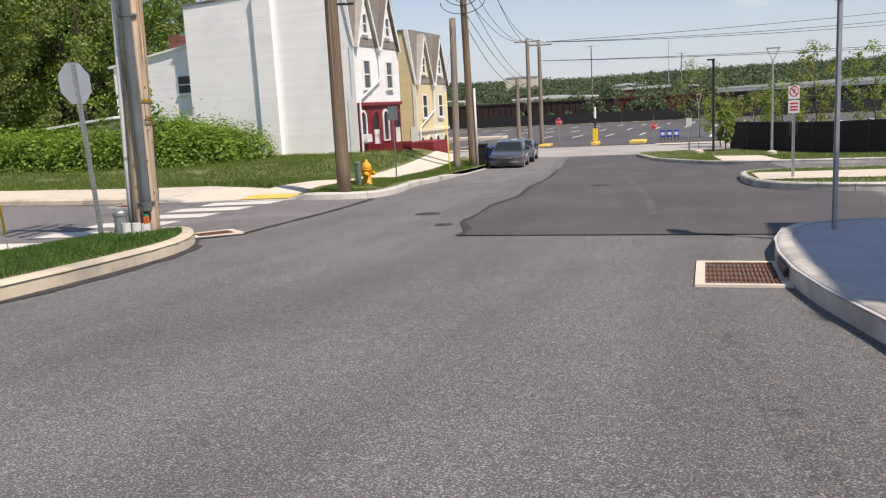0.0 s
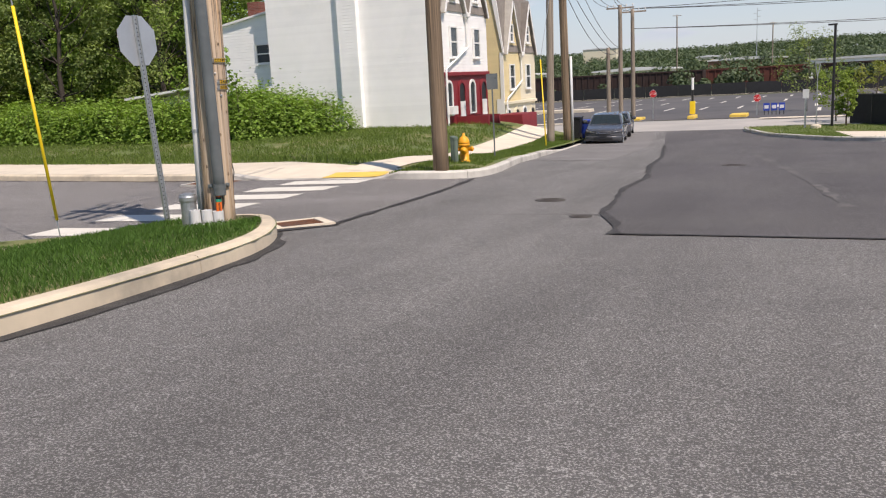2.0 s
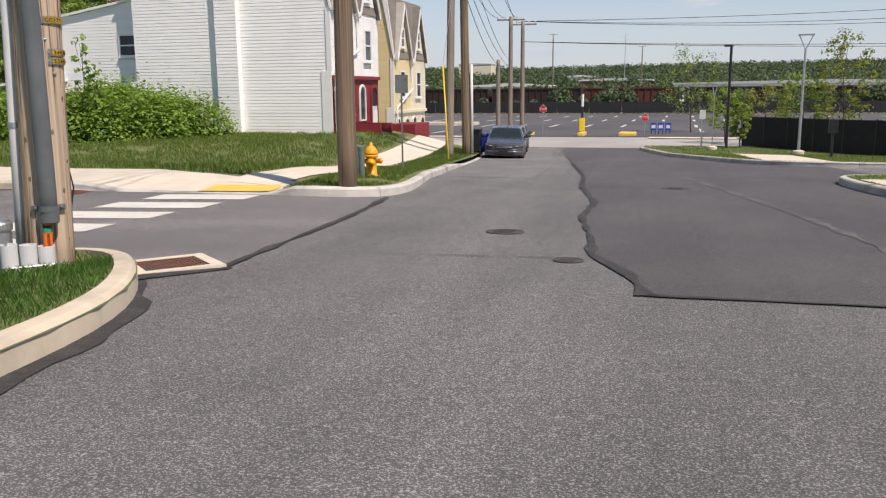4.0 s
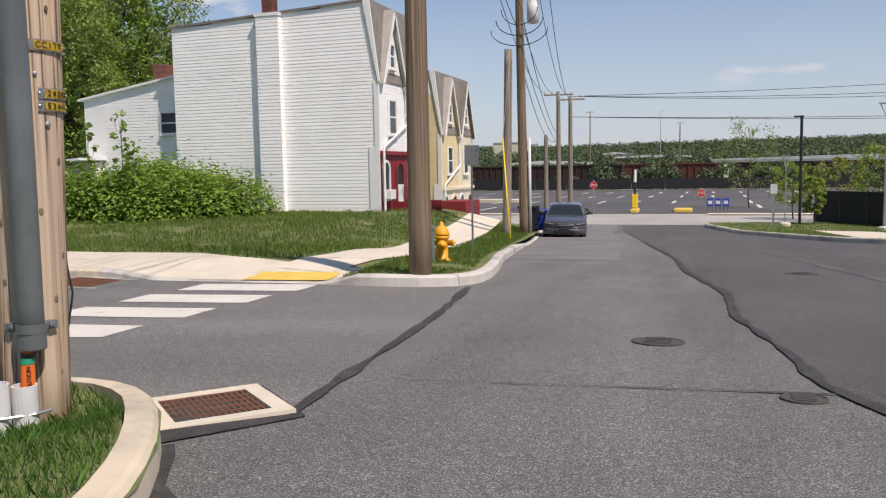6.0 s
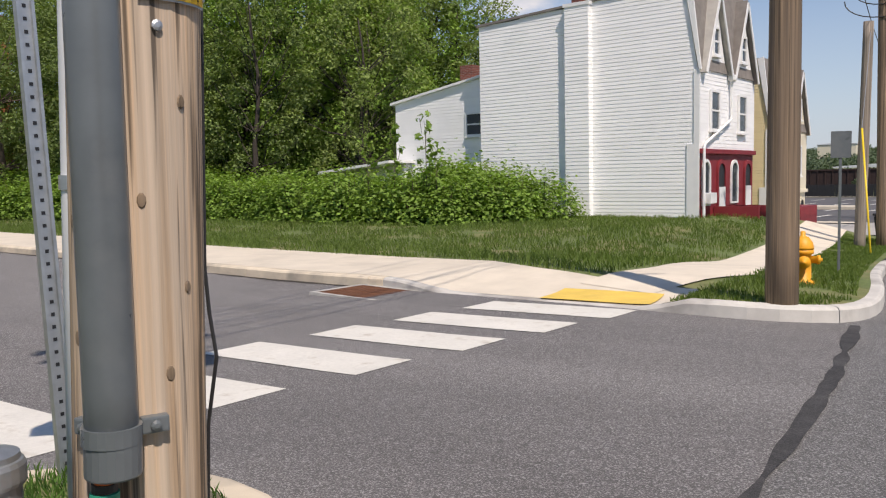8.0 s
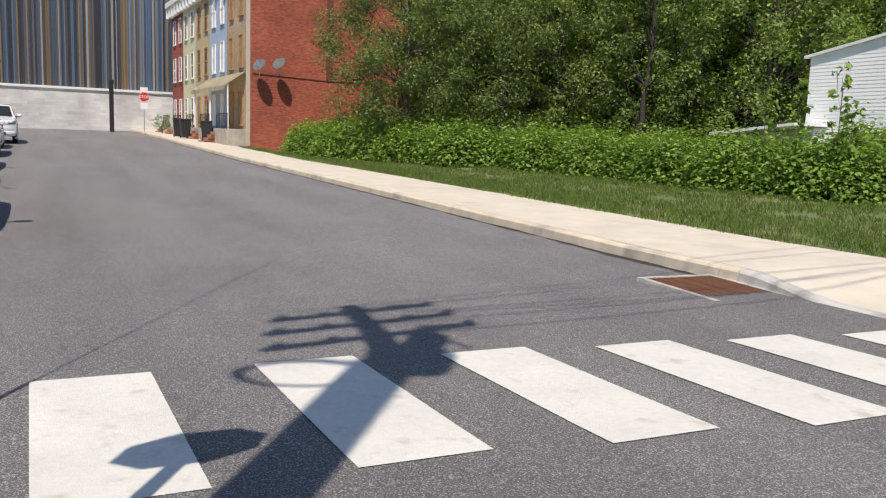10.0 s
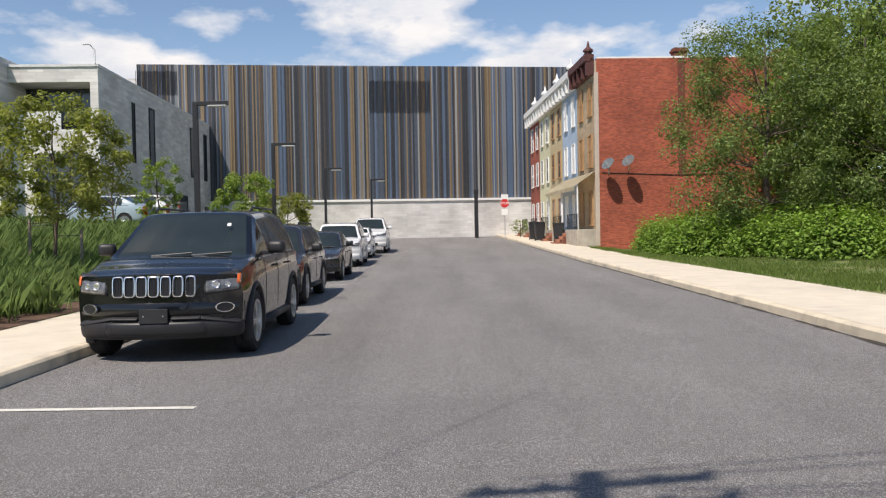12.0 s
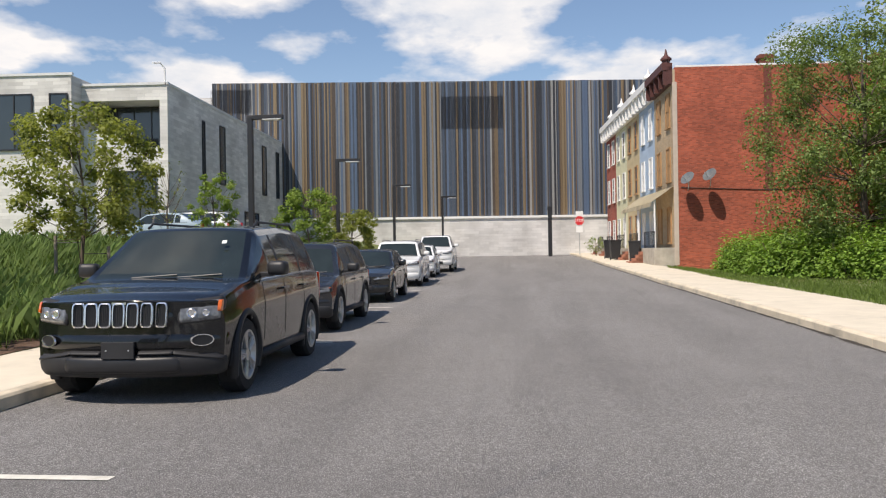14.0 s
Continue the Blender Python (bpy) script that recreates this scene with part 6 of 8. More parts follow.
        box(bm, -0.04, 0.04, -0.08, 0.08, -0.02, 0.03, pose(cowl - 0.5, s * (hw + 0.0), belt + 0.04), 0.01)
        part("mirror_arm", bm, BLACKPLASTIC, mi)
        for x in (0.22, -0.78):
            bm = bm_new()
            tube(bm, [(x - 0.21, s * (hw - 0.006), belt - 0.14), (x - 0.19, s * (hw + 0.022), belt - 0.137), (x - 0.02, s * (hw + 0.022), belt - 0.135), (x, s * (hw - 0.006), belt - 0.135)], 0.014, 8)
            part("door_handle", bm, paint, th)
        for x in (cowl - 0.4, 0.0, -0.98):
            bm = bm_new()
            tube(bm, side(x, 4, 10, s, 0.0), 0.0045, 5)
            part("door_gap", bm, BLACKPLASTIC, th)
        if rails:
            bm = bm_new()
            tube(bm, [(rf - 0.25, s * hw * 0.66, top - 0.03), (rf - 0.38, s * hw * 0.66, top + 0.03), (rr + 0.25, s * hw * 0.66, top + 0.035), (rr + 0.1, s * hw * 0.66, top - 0.03)], 0.015, 8)
            part("roof_rail", bm, BLACKPLASTIC, th)
        bm = bm_new()
        tube(bm, [(axles[1] + wr + 0.1, s * hw * 0.965, clear + 0.07), (axles[0] - wr - 0.1, s * hw * 0.965, clear + 0.07)], 0.055 if clad else 0.02, 8)
        part("sill", bm, CLAD if clad else paint, th, "", True)
        for x in axles:
            bm = bm_new()
            k = 20
            ang = [math.radians(-24 + q * 228 / k) for q in range(k + 1)]
            ri, ro, y0, y1 = wr + 0.04, wr + (0.105 if clad else 0.08), hw - 0.1, hw + (0.008 if clad else 0.002)
            squeeze = lambda px: bent(px, s * hw, 0).x - px
            rows = [[bm.verts.new((x + q * math.cos(a) + squeeze(x + q * math.cos(a)) * 0.6, s * (y - 0.05 * max(0, -math.sin(a))), wr + q * math.sin(a))) for q, y in ((ri, y0), (ri, y1), (ro - 0.02, y1 + 0.002), (ro, y1 - 0.018), (ro, y0))] for a in ang]
            for u, v in zip(rows, rows[1:]):
                for q in range(5):
                    bm.faces.new((u[q], u[(q + 1) % 5], v[(q + 1) % 5], v[q]))
            bmesh.ops.recalc_face_normals(bm, faces=bm.faces[:])
            part("wheel_arch", bm, CLAD if clad else paint, th, "", True)
            bm = bm_new()
            arc = [math.radians(-8 + 9.8 * q) for q in range(21)]
            outer, inner = [[bm.verts.new((x + (wr + 0.06) * math.cos(a), s * yy, wr + (wr + 0.06) * math.sin(a))) for a in arc] for yy in (hw - 0.03, hw - 0.36)]
            for q in range(20):
                bm.faces.new((outer[q], outer[q + 1], inner[q + 1], inner[q]))
            bm.faces.new(inner)
            part("wheel_well", bm, BLACKPLASTIC, th)
            wheel(th, x, s * (hw - 0.125), wr, s, 5, rim)
    # lamps, grille and bumpers follow the nose's curve
    def curve(y):
        return f - 0.3 * (abs(y) / hw) ** 2.6

    def band(name, y0, y1, z0, z1, out, material, parent=th, label="", rake=0.0, rnd=0.03, deep=0.2):
        """A piece of the front that follows the nose's curve; z0, z1: one height, or (at y0, at y1)."""
        pair = lambda v: v if isinstance(v, tuple) else (v, v)
        (a0, a1), (c0, c1) = pair(z0), pair(z1)
        bm = bm_new()
        rings_ = []
        for k in range(13):
            y = y0 + (y1 - y0) * k / 12
            lo, hi = a0 + (a1 - a0) * k / 12, c0 + (c1 - c0) * k / 12
            x = curve(y) + out
            rings_.append([bm.verts.new((xx, y, zz)) for xx, zz in ((x - deep, lo), (x - rnd, lo), (x, lo + rnd), (x - rake, hi - rnd), (x - rake - rnd, hi), (x - deep, hi))])
        for u, v in zip(rings_, rings_[1:]):
            for k in range(6):
                bm.faces.new((u[k], u[(k + 1) % 6], v[(k + 1) % 6], v[k]))
        bm.faces.new(rings_[0])
        bm.faces.new(rings_[-1][::-1])
        bmesh.ops.recalc_face_normals(bm, faces=bm.faces[:])
        return soften(part(name, bm, material, parent, label, True), 1)

    zl = hood - nose - (0.235 if detail == 2 else 0.12)
    for s in (-1, 1):
        a, c = s * hw * (0.56 if detail == 2 else 0.5), s * hw * 0.93
        bz = band("headlight_housing", a - s * 0.02, c + s * 0.01, (zl - 0.005, zl + 0.03), (zl + 0.235, zl + 0.275) if detail == 2 else (zl + 0.1, zl + 0.17), 0.03, BLACKPLASTIC, th, "", 0.05, 0.02)
        hl = band("headlight", a, c, (zl + 0.012, zl + 0.045), (zl + 0.215, zl + 0.255) if detail == 2 else (zl + 0.09, zl + 0.155), 0.042, LENS, th, "clear headlight", 0.05, 0.02)
        band("indicator", c - s * 0.03, c + s * 0.004, zl + 0.12, zl + (0.235 if detail == 2 else 0.14), 0.05, AMBER, hl, "amber indicator", 0.04, 0.01)
        for q, rr_ in ((0.12, 0.046), (0.24, 0.036)) if detail == 2 else ((0.12, 0.03),):
            bm = bm_new()
            ly = a + s * q
            lathe(bm, [(0.01, 0), (rr_ * 0.8, 0.0), (rr_, 0.008), (rr_ * 0.88, 0.012), (rr_ * 0.6, 0.004)], 16, pose(curve(ly) + 0.026, ly, zl + (0.115 if detail == 2 else 0.07), 90, 0, 90 + s * 14))
            part("reflector", bm, CHROME, hl)
        bm = bm_new()
        box(bm, -0.06, 0.05, -0.1, 0.1, -0.2, 0.2, pose(b + 0.08, s * hw * 0.8, belt - 0.2, 0, 0, -s * 20), 0.03)
        part("tail_light", bm, REDLENS, th)
    band("front_bumper", -hw * 0.985, hw * 0.985, clear + 0.24, zl - 0.02, 0.03, paint, th, "", 0.02, 0.05)
    band("lower_bumper", -hw * 0.97, hw * 0.97, clear + 0.0, clear + 0.25, 0.025, CLAD if clad else paint, th, "", -0.03, 0.05)
    band("air_intake", -hw * (0.6 if detail == 2 else 0.52), hw * (0.6 if detail == 2 else 0.52), clear + 0.05, clear + 0.22, 0.052, BLACKMETAL, th, "dark air intake", 0, 0.02)
    bm = bm_new()
    box(bm, f + 0.03, f + 0.06, -0.16, 0.16, clear + 0.2, clear + 0.36, None, 0.004)
    plate_ = part("number_plate", bm, GREYPIPE if paint is WHITECAR else BLACKPLASTIC, th)
    for yy in (-0.11, 0.11):
        bm = bm_new()
        lathe(bm, [(0.008, 0), (0.008, 0.004), (0.003, 0.005)], 8, pose(f + 0.06, yy, clear + 0.28, 0, 90, 0))
        part("screw", bm, GALV, plate_)
    for yy in (-0.38, 0.12):
        bm = bm_new()
        tube(bm, [(cowl + 0.0, yy, hood + 0.045), (cowl - 0.03, yy + 0.5, hood + 0.075)], 0.01, 6)
        part("wiper", bm, BLACKPLASTIC, th)
    if detail != 2:
        g = band("grille", -hw * 0.42, hw * 0.42, zl - 0.03, zl + 0.1, 0.045, BLACKPLASTIC, th, "", 0.02, 0.02)
        for k in range(2):
            band("grille_bar", -hw * 0.4, hw * 0.4, zl + 0.0 + 0.05 * k, zl + 0.018 + 0.05 * k, 0.055, CHROME, g, "", 0, 0.004, 0.03)
    else:
        g = band("grille_panel", -hw * 0.55, hw * 0.55, zl - 0.03, zl + 0.25, 0.022, paint, th, "", 0.03, 0.03)
        for k in range(7):
            yc = (k - 3) * 0.136
            mm = pose(curve(yc) + 0.02, yc, zl - 0.015, 0, -6, -3.0 * (k - 3))
            o, q = [], []
            for t in range(16):
                a = t * math.pi / 8 + math.pi / 16
                cx, cz = math.copysign(abs(math.cos(a)) ** 0.4, math.cos(a)), math.copysign(abs(math.sin(a)) ** 0.4, math.sin(a))
                o.append((0.062 * cx, 0.12 + 0.12 * cz))
                q.append((0.05 * cx, 0.12 + 0.108 * cz))
            bm = bm_new()
            loops = [[bm.verts.new(mm @ Vector((x, y, z))) for y, z in ol] for x, ol in ((0.0, o), (0.022, o), (0.026, q), (-0.005, q))]
            for u, v in zip(loops, loops[1:]):
                for t in range(16):
                    bm.faces.new((u[t], u[(t + 1) % 16], v[(t + 1) % 16], v[t]))
            bmesh.ops.recalc_face_normals(bm, faces=bm.faces[:])
            part("grille_slot", bm, CHROME, g, "chrome grille ring")
            bm = bm_new()
            bm.faces.new([bm.verts.new(mm @ Vector((0.004, y, z))) for y, z in q])
            for t in range(5):
                box(bm, 0.004, 0.01, -0.036 + 0.018 * t - 0.003, -0.036 + 0.018 * t + 0.003, 0.03, 0.21, mm)
            part("grille_mesh", bm, BLACKMETAL, g)
        for s in (-1, 1):
            y = s * hw * 0.77
            mm = pose(curve(y) + 0.034, y, clear + 0.36, 90, 0, 90 + s * 30) @ Matrix.Diagonal((1.45, 0.75, 1, 1))
            bm = bm_new()
            lathe(bm, [(0.066, 0.0), (0.068, 0.015), (0.077, 0.015), (0.08, 0.0)], 20, mm)
            fl = part("fog_lamp_ring", bm, CHROME, th, "chrome fog-lamp ring")
            bm = bm_new()
            lathe(bm, [(0.01, 0.008), (0.066, 0.009), (0.066, 0.0)], 20, mm)
            part("fog_lamp", bm, BLACKMETAL, fl)
            band("bumper_trim", s * hw * 0.18, s * hw * 0.52, clear + 0.225, clear + 0.275, 0.058, CLAD, th, "", 0.02, 0.018)
            band("bumper_trim", s * hw * 0.5, s * hw * 0.95, (clear + 0.225, clear + 0.15), (clear + 0.275, clear + 0.205), 0.05, CLAD, th, "", 0.02, 0.018)
        bm = bm_new()
        for k in range(4):
            box(bm, f + 0.005, f + 0.012, -0.07 + 0.037 * k, -0.042 + 0.037 * k, hood - nose - 0.03, hood - nose - 0.005)
        part("badge", bm, CHROME, th, "small bright badge")
    return th


def big_suv():
    """The black off-roader: seven-slot grille, fog lamps, chrome trim."""
    x, y = -20.8, 8.14
    m = pose(x, y, G(x, y), 0, 0, 2) @ Matrix.Scale(1.03, 4)
    th = vehicle(m, "black off-road car with a seven-slot chrome-ringed grille", "car", paint_mat("black_paint", (0.004, 0.0045, 0.006)), 4.83, 1.98, 1.8, 1.15, 1.16, 1.3, 0.45, -1.75, -2.25, 2.92, 0.385, True, 0.15, detail=2)
    for yy, zz, w in ((0.38, 1.2, 0.22), (0.5, 1.58, 0.05)):
        bm = bm_new()
        t = (zz - 1.1) / (1.74 - 1.1)
        box(bm, -0.004, 0.004, -w / 2, w / 2, -0.025, 0.025, pose(1.3 - 0.66 * t + 0.015, yy, zz, 0, -45, 0))
        part("windscreen_sticker", bm, WHITE, th)
    return th


WHITECAR = paint_mat("white_paint", (0.75, 0.75, 0.74))
big_suv()
DARKBLUE = paint_mat("dark_blue_paint", (0.018, 0.022, 0.03))
for x, y, p, lab, kw in (
        (-27.3, 7.75, DARKBLUE, "dark blue-grey estate car parked at the kerb", dict(L=4.8, W=1.86, top=1.66, hood=1.0, belt=1.04, clad=True)),
        (-35.1, 7.5, paint_mat("black_paint_c", (0.013, 0.014, 0.016)), "black saloon car parked at the kerb", dict(L=4.8, W=1.85, top=1.47, hood=0.92, belt=0.96, cowl=1.15, rf=0.4, rr=-1.1, tail=-1.95, clad=False, rails=False, wr=0.34)),
        (-43.8, 7.1, WHITECAR, "white seven-seat car parked at the kerb", dict(L=5.0, W=1.98, top=1.75, hood=1.1, belt=1.12, clad=False)),
        (-50.2, 7.0, WHITECAR, "small white car between larger ones", dict(L=4.2, W=1.75, top=1.5, hood=0.98, belt=1.0, cowl=1.05, rf=0.5, rr=-1.2, tail=-1.9, wb=2.5, clad=False, rails=False, wr=0.32)),
        (-56.2, 7.2, WHITECAR, "white pickup truck parked at the kerb", dict(L=5.4, W=2.0, top=1.95, hood=1.25, belt=1.28, cowl=1.5, rf=0.9, rr=-0.6, tail=-0.9, clad=False, rails=False, wr=0.4, clear=0.35))):
    vehicle(pose(x, y, G(x, y), 0, 0, 2), lab, "car", p, **kw)
vehicle(pose(-45.0, -3.4, H(-45.0, -3.4) + 0.05, 0, 0, -96), "pale blue saloon car on the upper car park", "car", paint_mat("pale_blue_paint", (0.3, 0.38, 0.43)), L=4.6, W=1.8, top=1.45, hood=0.92, belt=0.96, cowl=1.15, rf=0.4, rr=-1.1, tail=-1.95, clad=False, rails=False, wr=0.33)
vehicle(pose(-50.6, -4.4, H(-50.6, -4.4) + 0.05, 0, 0, -94), "white car on the upper car park", "car", WHITECAR, L=4.6, W=1.85, top=1.65, clad=False)
GREYCAR = paint_mat("grey_paint", (0.07, 0.074, 0.083))
vehicle(pose(-9.85, 37.0, G(-9.85, 37.0), -1.5, 0, -81) @ Matrix.Scale(0.91, 4), "dark grey saloon car parked at the kerb", "car", GREYCAR, L=4.5, W=1.68, top=1.33, hood=0.84, belt=0.87, cowl=1.05, rf=0.3, rr=-1.05, tail=-1.85, wb=2.6, clad=False, rails=False, wr=0.3, clear=0.2, nose=0.16)
vehicle(pose(-10.75, 43.0, G(-10.75, 43.0), 0, 0, -81) @ Matrix.Scale(0.87, 4), "dark silver saloon car behind the grey one", "car", paint_mat("silver_paint", (0.1, 0.1, 0.11)), L=4.4, W=1.65, top=1.3, hood=0.84, belt=0.87, cowl=1.1, rf=0.35, rr=-1.1, tail=-1.95, clad=False, rails=False, wr=0.33)


# ---- bins ----
def bin_(x, y, z, yaw, material, label, h=1.05):
    th = empty("wheelie_bin", pose(x, y, z, 0, 0, yaw), label, "wheelie bin", "wheelie bins")
    bm = bm_new()
    lo, hi = rect(0.5, 0.54), rect(0.68, 0.74)
    a = [bm.verts.new((p, q, 0.06)) for p, q in lo]
    b = [bm.verts.new((p, q, h - 0.08)) for p, q in hi]
    bm.faces.new(a[::-1])
    bm.faces.new(b)
    for k in range(4):
        bm.faces.new((a[k], a[(k + 1) % 4], b[(k + 1) % 4], b[k]))
    bmesh.ops.bevel(bm, geom=bm.edges[:], offset=0.03, segments=2, affect="EDGES")
    part("body", bm, material, th)
    bm = bm_new()
    box(bm, -0.37, 0.37, -0.41, 0.4, h - 0.08, h - 0.01, None, 0.03)
    part("lid", bm, material, th)
    bm = bm_new()
    tube(bm, [(-0.28, 0.4, h - 0.06), (0.28, 0.4, h - 0.06)], 0.02, 8)
    part("handle", bm, material, th)
    for s in (-1, 1):
        bm = bm_new()
        lathe(bm, [(0.03, -0.03), (0.11, -0.03), (0.11, 0.03), (0.03, 0.03)], 14, pose(s * 0.26, 0.24, 0.11, 0, 90, 0))
        part("wheel", bm, TYRE, th)
    bm = bm_new()
    box(bm, -0.12, 0.12, -0.335, -0.325, 0.5, 0.62, pose(0, 0.03, 0, 0, 0, 0))
    part("sticker", bm, GREYPIPE, th)


BLUEBIN = mat("blue_plastic", (0.02, 0.06, 0.4), 0.5, 0.1, 4.0)
for x, y, yaw in ((-60.6, 18.45, 80), (-65.5, 17.8, 95), (-67.6, 17.6, 88)):
    bin_(x, y, G(x, y) + 0.16, yaw, BLACKPLASTIC, "black wheelie bin on the pavement", 1.3)
bin_(-11.0, 36.0, H(-11.0, 36.0), 5, BLACKPLASTIC, "black wheelie bin beside the pole", 0.95)
bin_(-10.72, 36.9, H(-10.72, 36.9), 8, BLUEBIN, "blue recycling bin beside the black bin", 0.82)


# ---- lamps and posts ----
def car_park_lamp(x, y, top, label="black square-armed lamp post"):
    z = H(x, y)
    th = empty("street_lamp", pose(x, y, z, 0, 0, 88), label, "street lamp", "black lamps")
    h = top - z
    bm = bm_new()
    box(bm, -0.09, 0.09, -0.09, 0.09, -0.2, h, None, 0.01)
    part("post", bm, BLACKMETAL, th)
    bm = bm_new()
    box(bm, -0.09, 1.25, -0.08, 0.08, h - 0.1, h + 0.06, None, 0.01)
    part("arm", bm, BLACKMETAL, th)
    bm = bm_new()
    box(bm, 0.5, 1.2, -0.14, 0.14, h - 0.13, h - 0.1)
    part("lamp_head", bm, GREYPIPE, th)


for x, y, t in ((-40, 2.2, 5.95), (-54.6, 2.03, 5.95), (-70.6, 2.5, 5.8), (-83.7, 4.7, 5.75)):
    car_park_lamp(x, y, t)
th = empty("steel_post", pose(-82, 14.05, G(-82, 14) + 0.0), "tall dark square steel post before the wall", "post")
bm = bm_new()
box(bm, -0.2, 0.2, -0.17, 0.17, -0.2, 4.15, None, 0.02)
part("shaft", bm, BLACKMETAL, th)
bm = bm_new()
box(bm, -0.24, 0.24, -0.21, 0.21, 3.9, 4.25, None, 0.02)
part("cap", bm, BLACKMETAL, th)


def park_lamp(x, y, top, label, w=1.0):
    z = G(x, y) + 0.15
    h = top - z
    th = empty("street_lamp", pose(x, y, z), label, "street lamp", "grey lamps")
    bm = bm_new()
    tube(bm, [(0, 0, -0.1), (0, 0, h - 0.55)], [0.065 * w, 0.04 * w], 12)
    part("post", bm, GALV, th)
    for s in (-1, 1):
        bm = bm_new()
        tube(bm, [(0, 0, h - 0.6), (s * 0.25 * w, 0, h - 0.05)], 0.02, 8)
        part("arm", bm, GALV, th)
    bm = bm_new()
    box(bm, -0.3 * w, 0.3 * w, -0.08, 0.08, h - 0.05, h + 0.015, None, 0.015)
    part("lamp_head", bm, GALV, th)
    bm = bm_new()
    lathe(bm, [(0.22, -0.1), (0.22, 0.1), (0.12, 0.14)], 14)
    part("base", bm, CONCRETE, th)


park_lamp(1.4, 40.5, 3.25, "grey steel lamp with a triangular head in the grass")
park_lamp(-1.85, 42.8, 1.4, "small grey steel lamp post in the grass", 0.4)
th = empty("street_lamp", pose(-1.2, 44.0, G(-1.2, 44) + 0.15), "slim dark lamp post near the street end", "street lamp")
bm = bm_new()
tube(bm, [(0, 0, -0.1), (0, 0, 4.5)], 0.06, 10)
part("post", bm, BLACKMETAL, th)
bm = bm_new()
box(bm, -0.3, 0.08, -0.08, 0.08, 4.42, 4.5, None, 0.02)
part("lamp_head", bm, BLACKMETAL, th)


# ---- screened black fence to the east ----
def fence(pts, h, label):
    th = empty("fence", Matrix(), label, "fence")
    line = walk_line(pts, 1.6)
    screen = mat("fence_screen", (0.012, 0.013, 0.014), 0.8, 0.3, 3.0, 0.2, 40)
    for i, p in enumerate(line):
        z = G(p.x, p.y) + 0.12
        bm = bm_new()
        tube(bm, [(p.x, p.y, z), (p.x, p.y, z + h + 0.06)], 0.035, 8)
        part("post", bm, BLACKMETAL, th)
        if i + 1 < len(line):
            q = line[i + 1]
            zq = G(q.x, q.y) + 0.12
            d = (q - p).normalized()
            n = Vector((-d.y, d.x, 0)) * 0.012
            bm = bm_new()
            vs = [bm.verts.new((a.x + s * n.x, a.y + s * n.y, zz)) for s in (1, -1) for a, zz in ((p, z), (q, zq), (q, zq + h), (p, z + h))]
            for f in ((0, 1, 2, 3), (7, 6, 5, 4), (0, 4, 5, 1), (3, 2, 6, 7)):
                bm.faces.new([vs[k] for k in f])
            part("screen", bm, screen, th)
            bm = bm_new()
            tube(bm, [(p.x, p.y, z + h), (q.x, q.y, zq + h)], 0.025, 6)
            part("rail", bm, BLACKMETAL, th)


fence([(-0.4, 46.0), (1.8, 42.6), (4.6, 39.0), (8, 36.5), (13, 34)], 1.35, "black screened chain-link fence above the grass")
th = empty("service_cabinet", pose(2.1, 37.2, G(2.1, 37.2) + 0.15), "small black service box on a post", "cabinet")
bm = bm_new()
box(bm, -0.15, 0.15, -0.1, 0.1, 0.85, 1.35, None, 0.02)
part("box", bm, BLACKMETAL, th)
bm = bm_new()
tube(bm, [(0, 0, -0.1), (0, 0, 0.9)], 0.05, 8)
part("post", bm, BLACKMETAL, th)

# ---- plants ----
def leaf_mesh(name, centres, sizes, normals, material, rng, width=0.55):
    """One quad a leaf, pointed at both ends."""
    n = len(centres)
    u = np.cross(normals, rng.normal(size=(n, 3)))
    u /= np.linalg.norm(u, axis=1, keepdims=True) + 1e-9
    v = np.cross(normals, u)
    v /= np.linalg.norm(v, axis=1, keepdims=True) + 1e-9
    s = sizes[:, None]
    bend = normals * s * 0.15
    co = np.stack([centres - u * s * 0.5, centres + v * s * width * 0.5 + bend, centres + u * s * 0.5, centres - v * s * width * 0.5 + bend], 1).reshape(-1, 3)
    me = bpy.data.meshes.new(name)
    me.vertices.add(4 * n)
    me.vertices.foreach_set("co", co.ravel().astype(np.float32))
    me.loops.add(4 * n)
    me.loops.foreach_set("vertex_index", np.arange(4 * n, dtype=np.int32))
    me.polygons.add(n)
    me.polygons.foreach_set("loop_start", np.arange(0, 4 * n, 4, dtype=np.int32))
    me.update(calc_edges=True)
    me.materials.append(material)
    return me


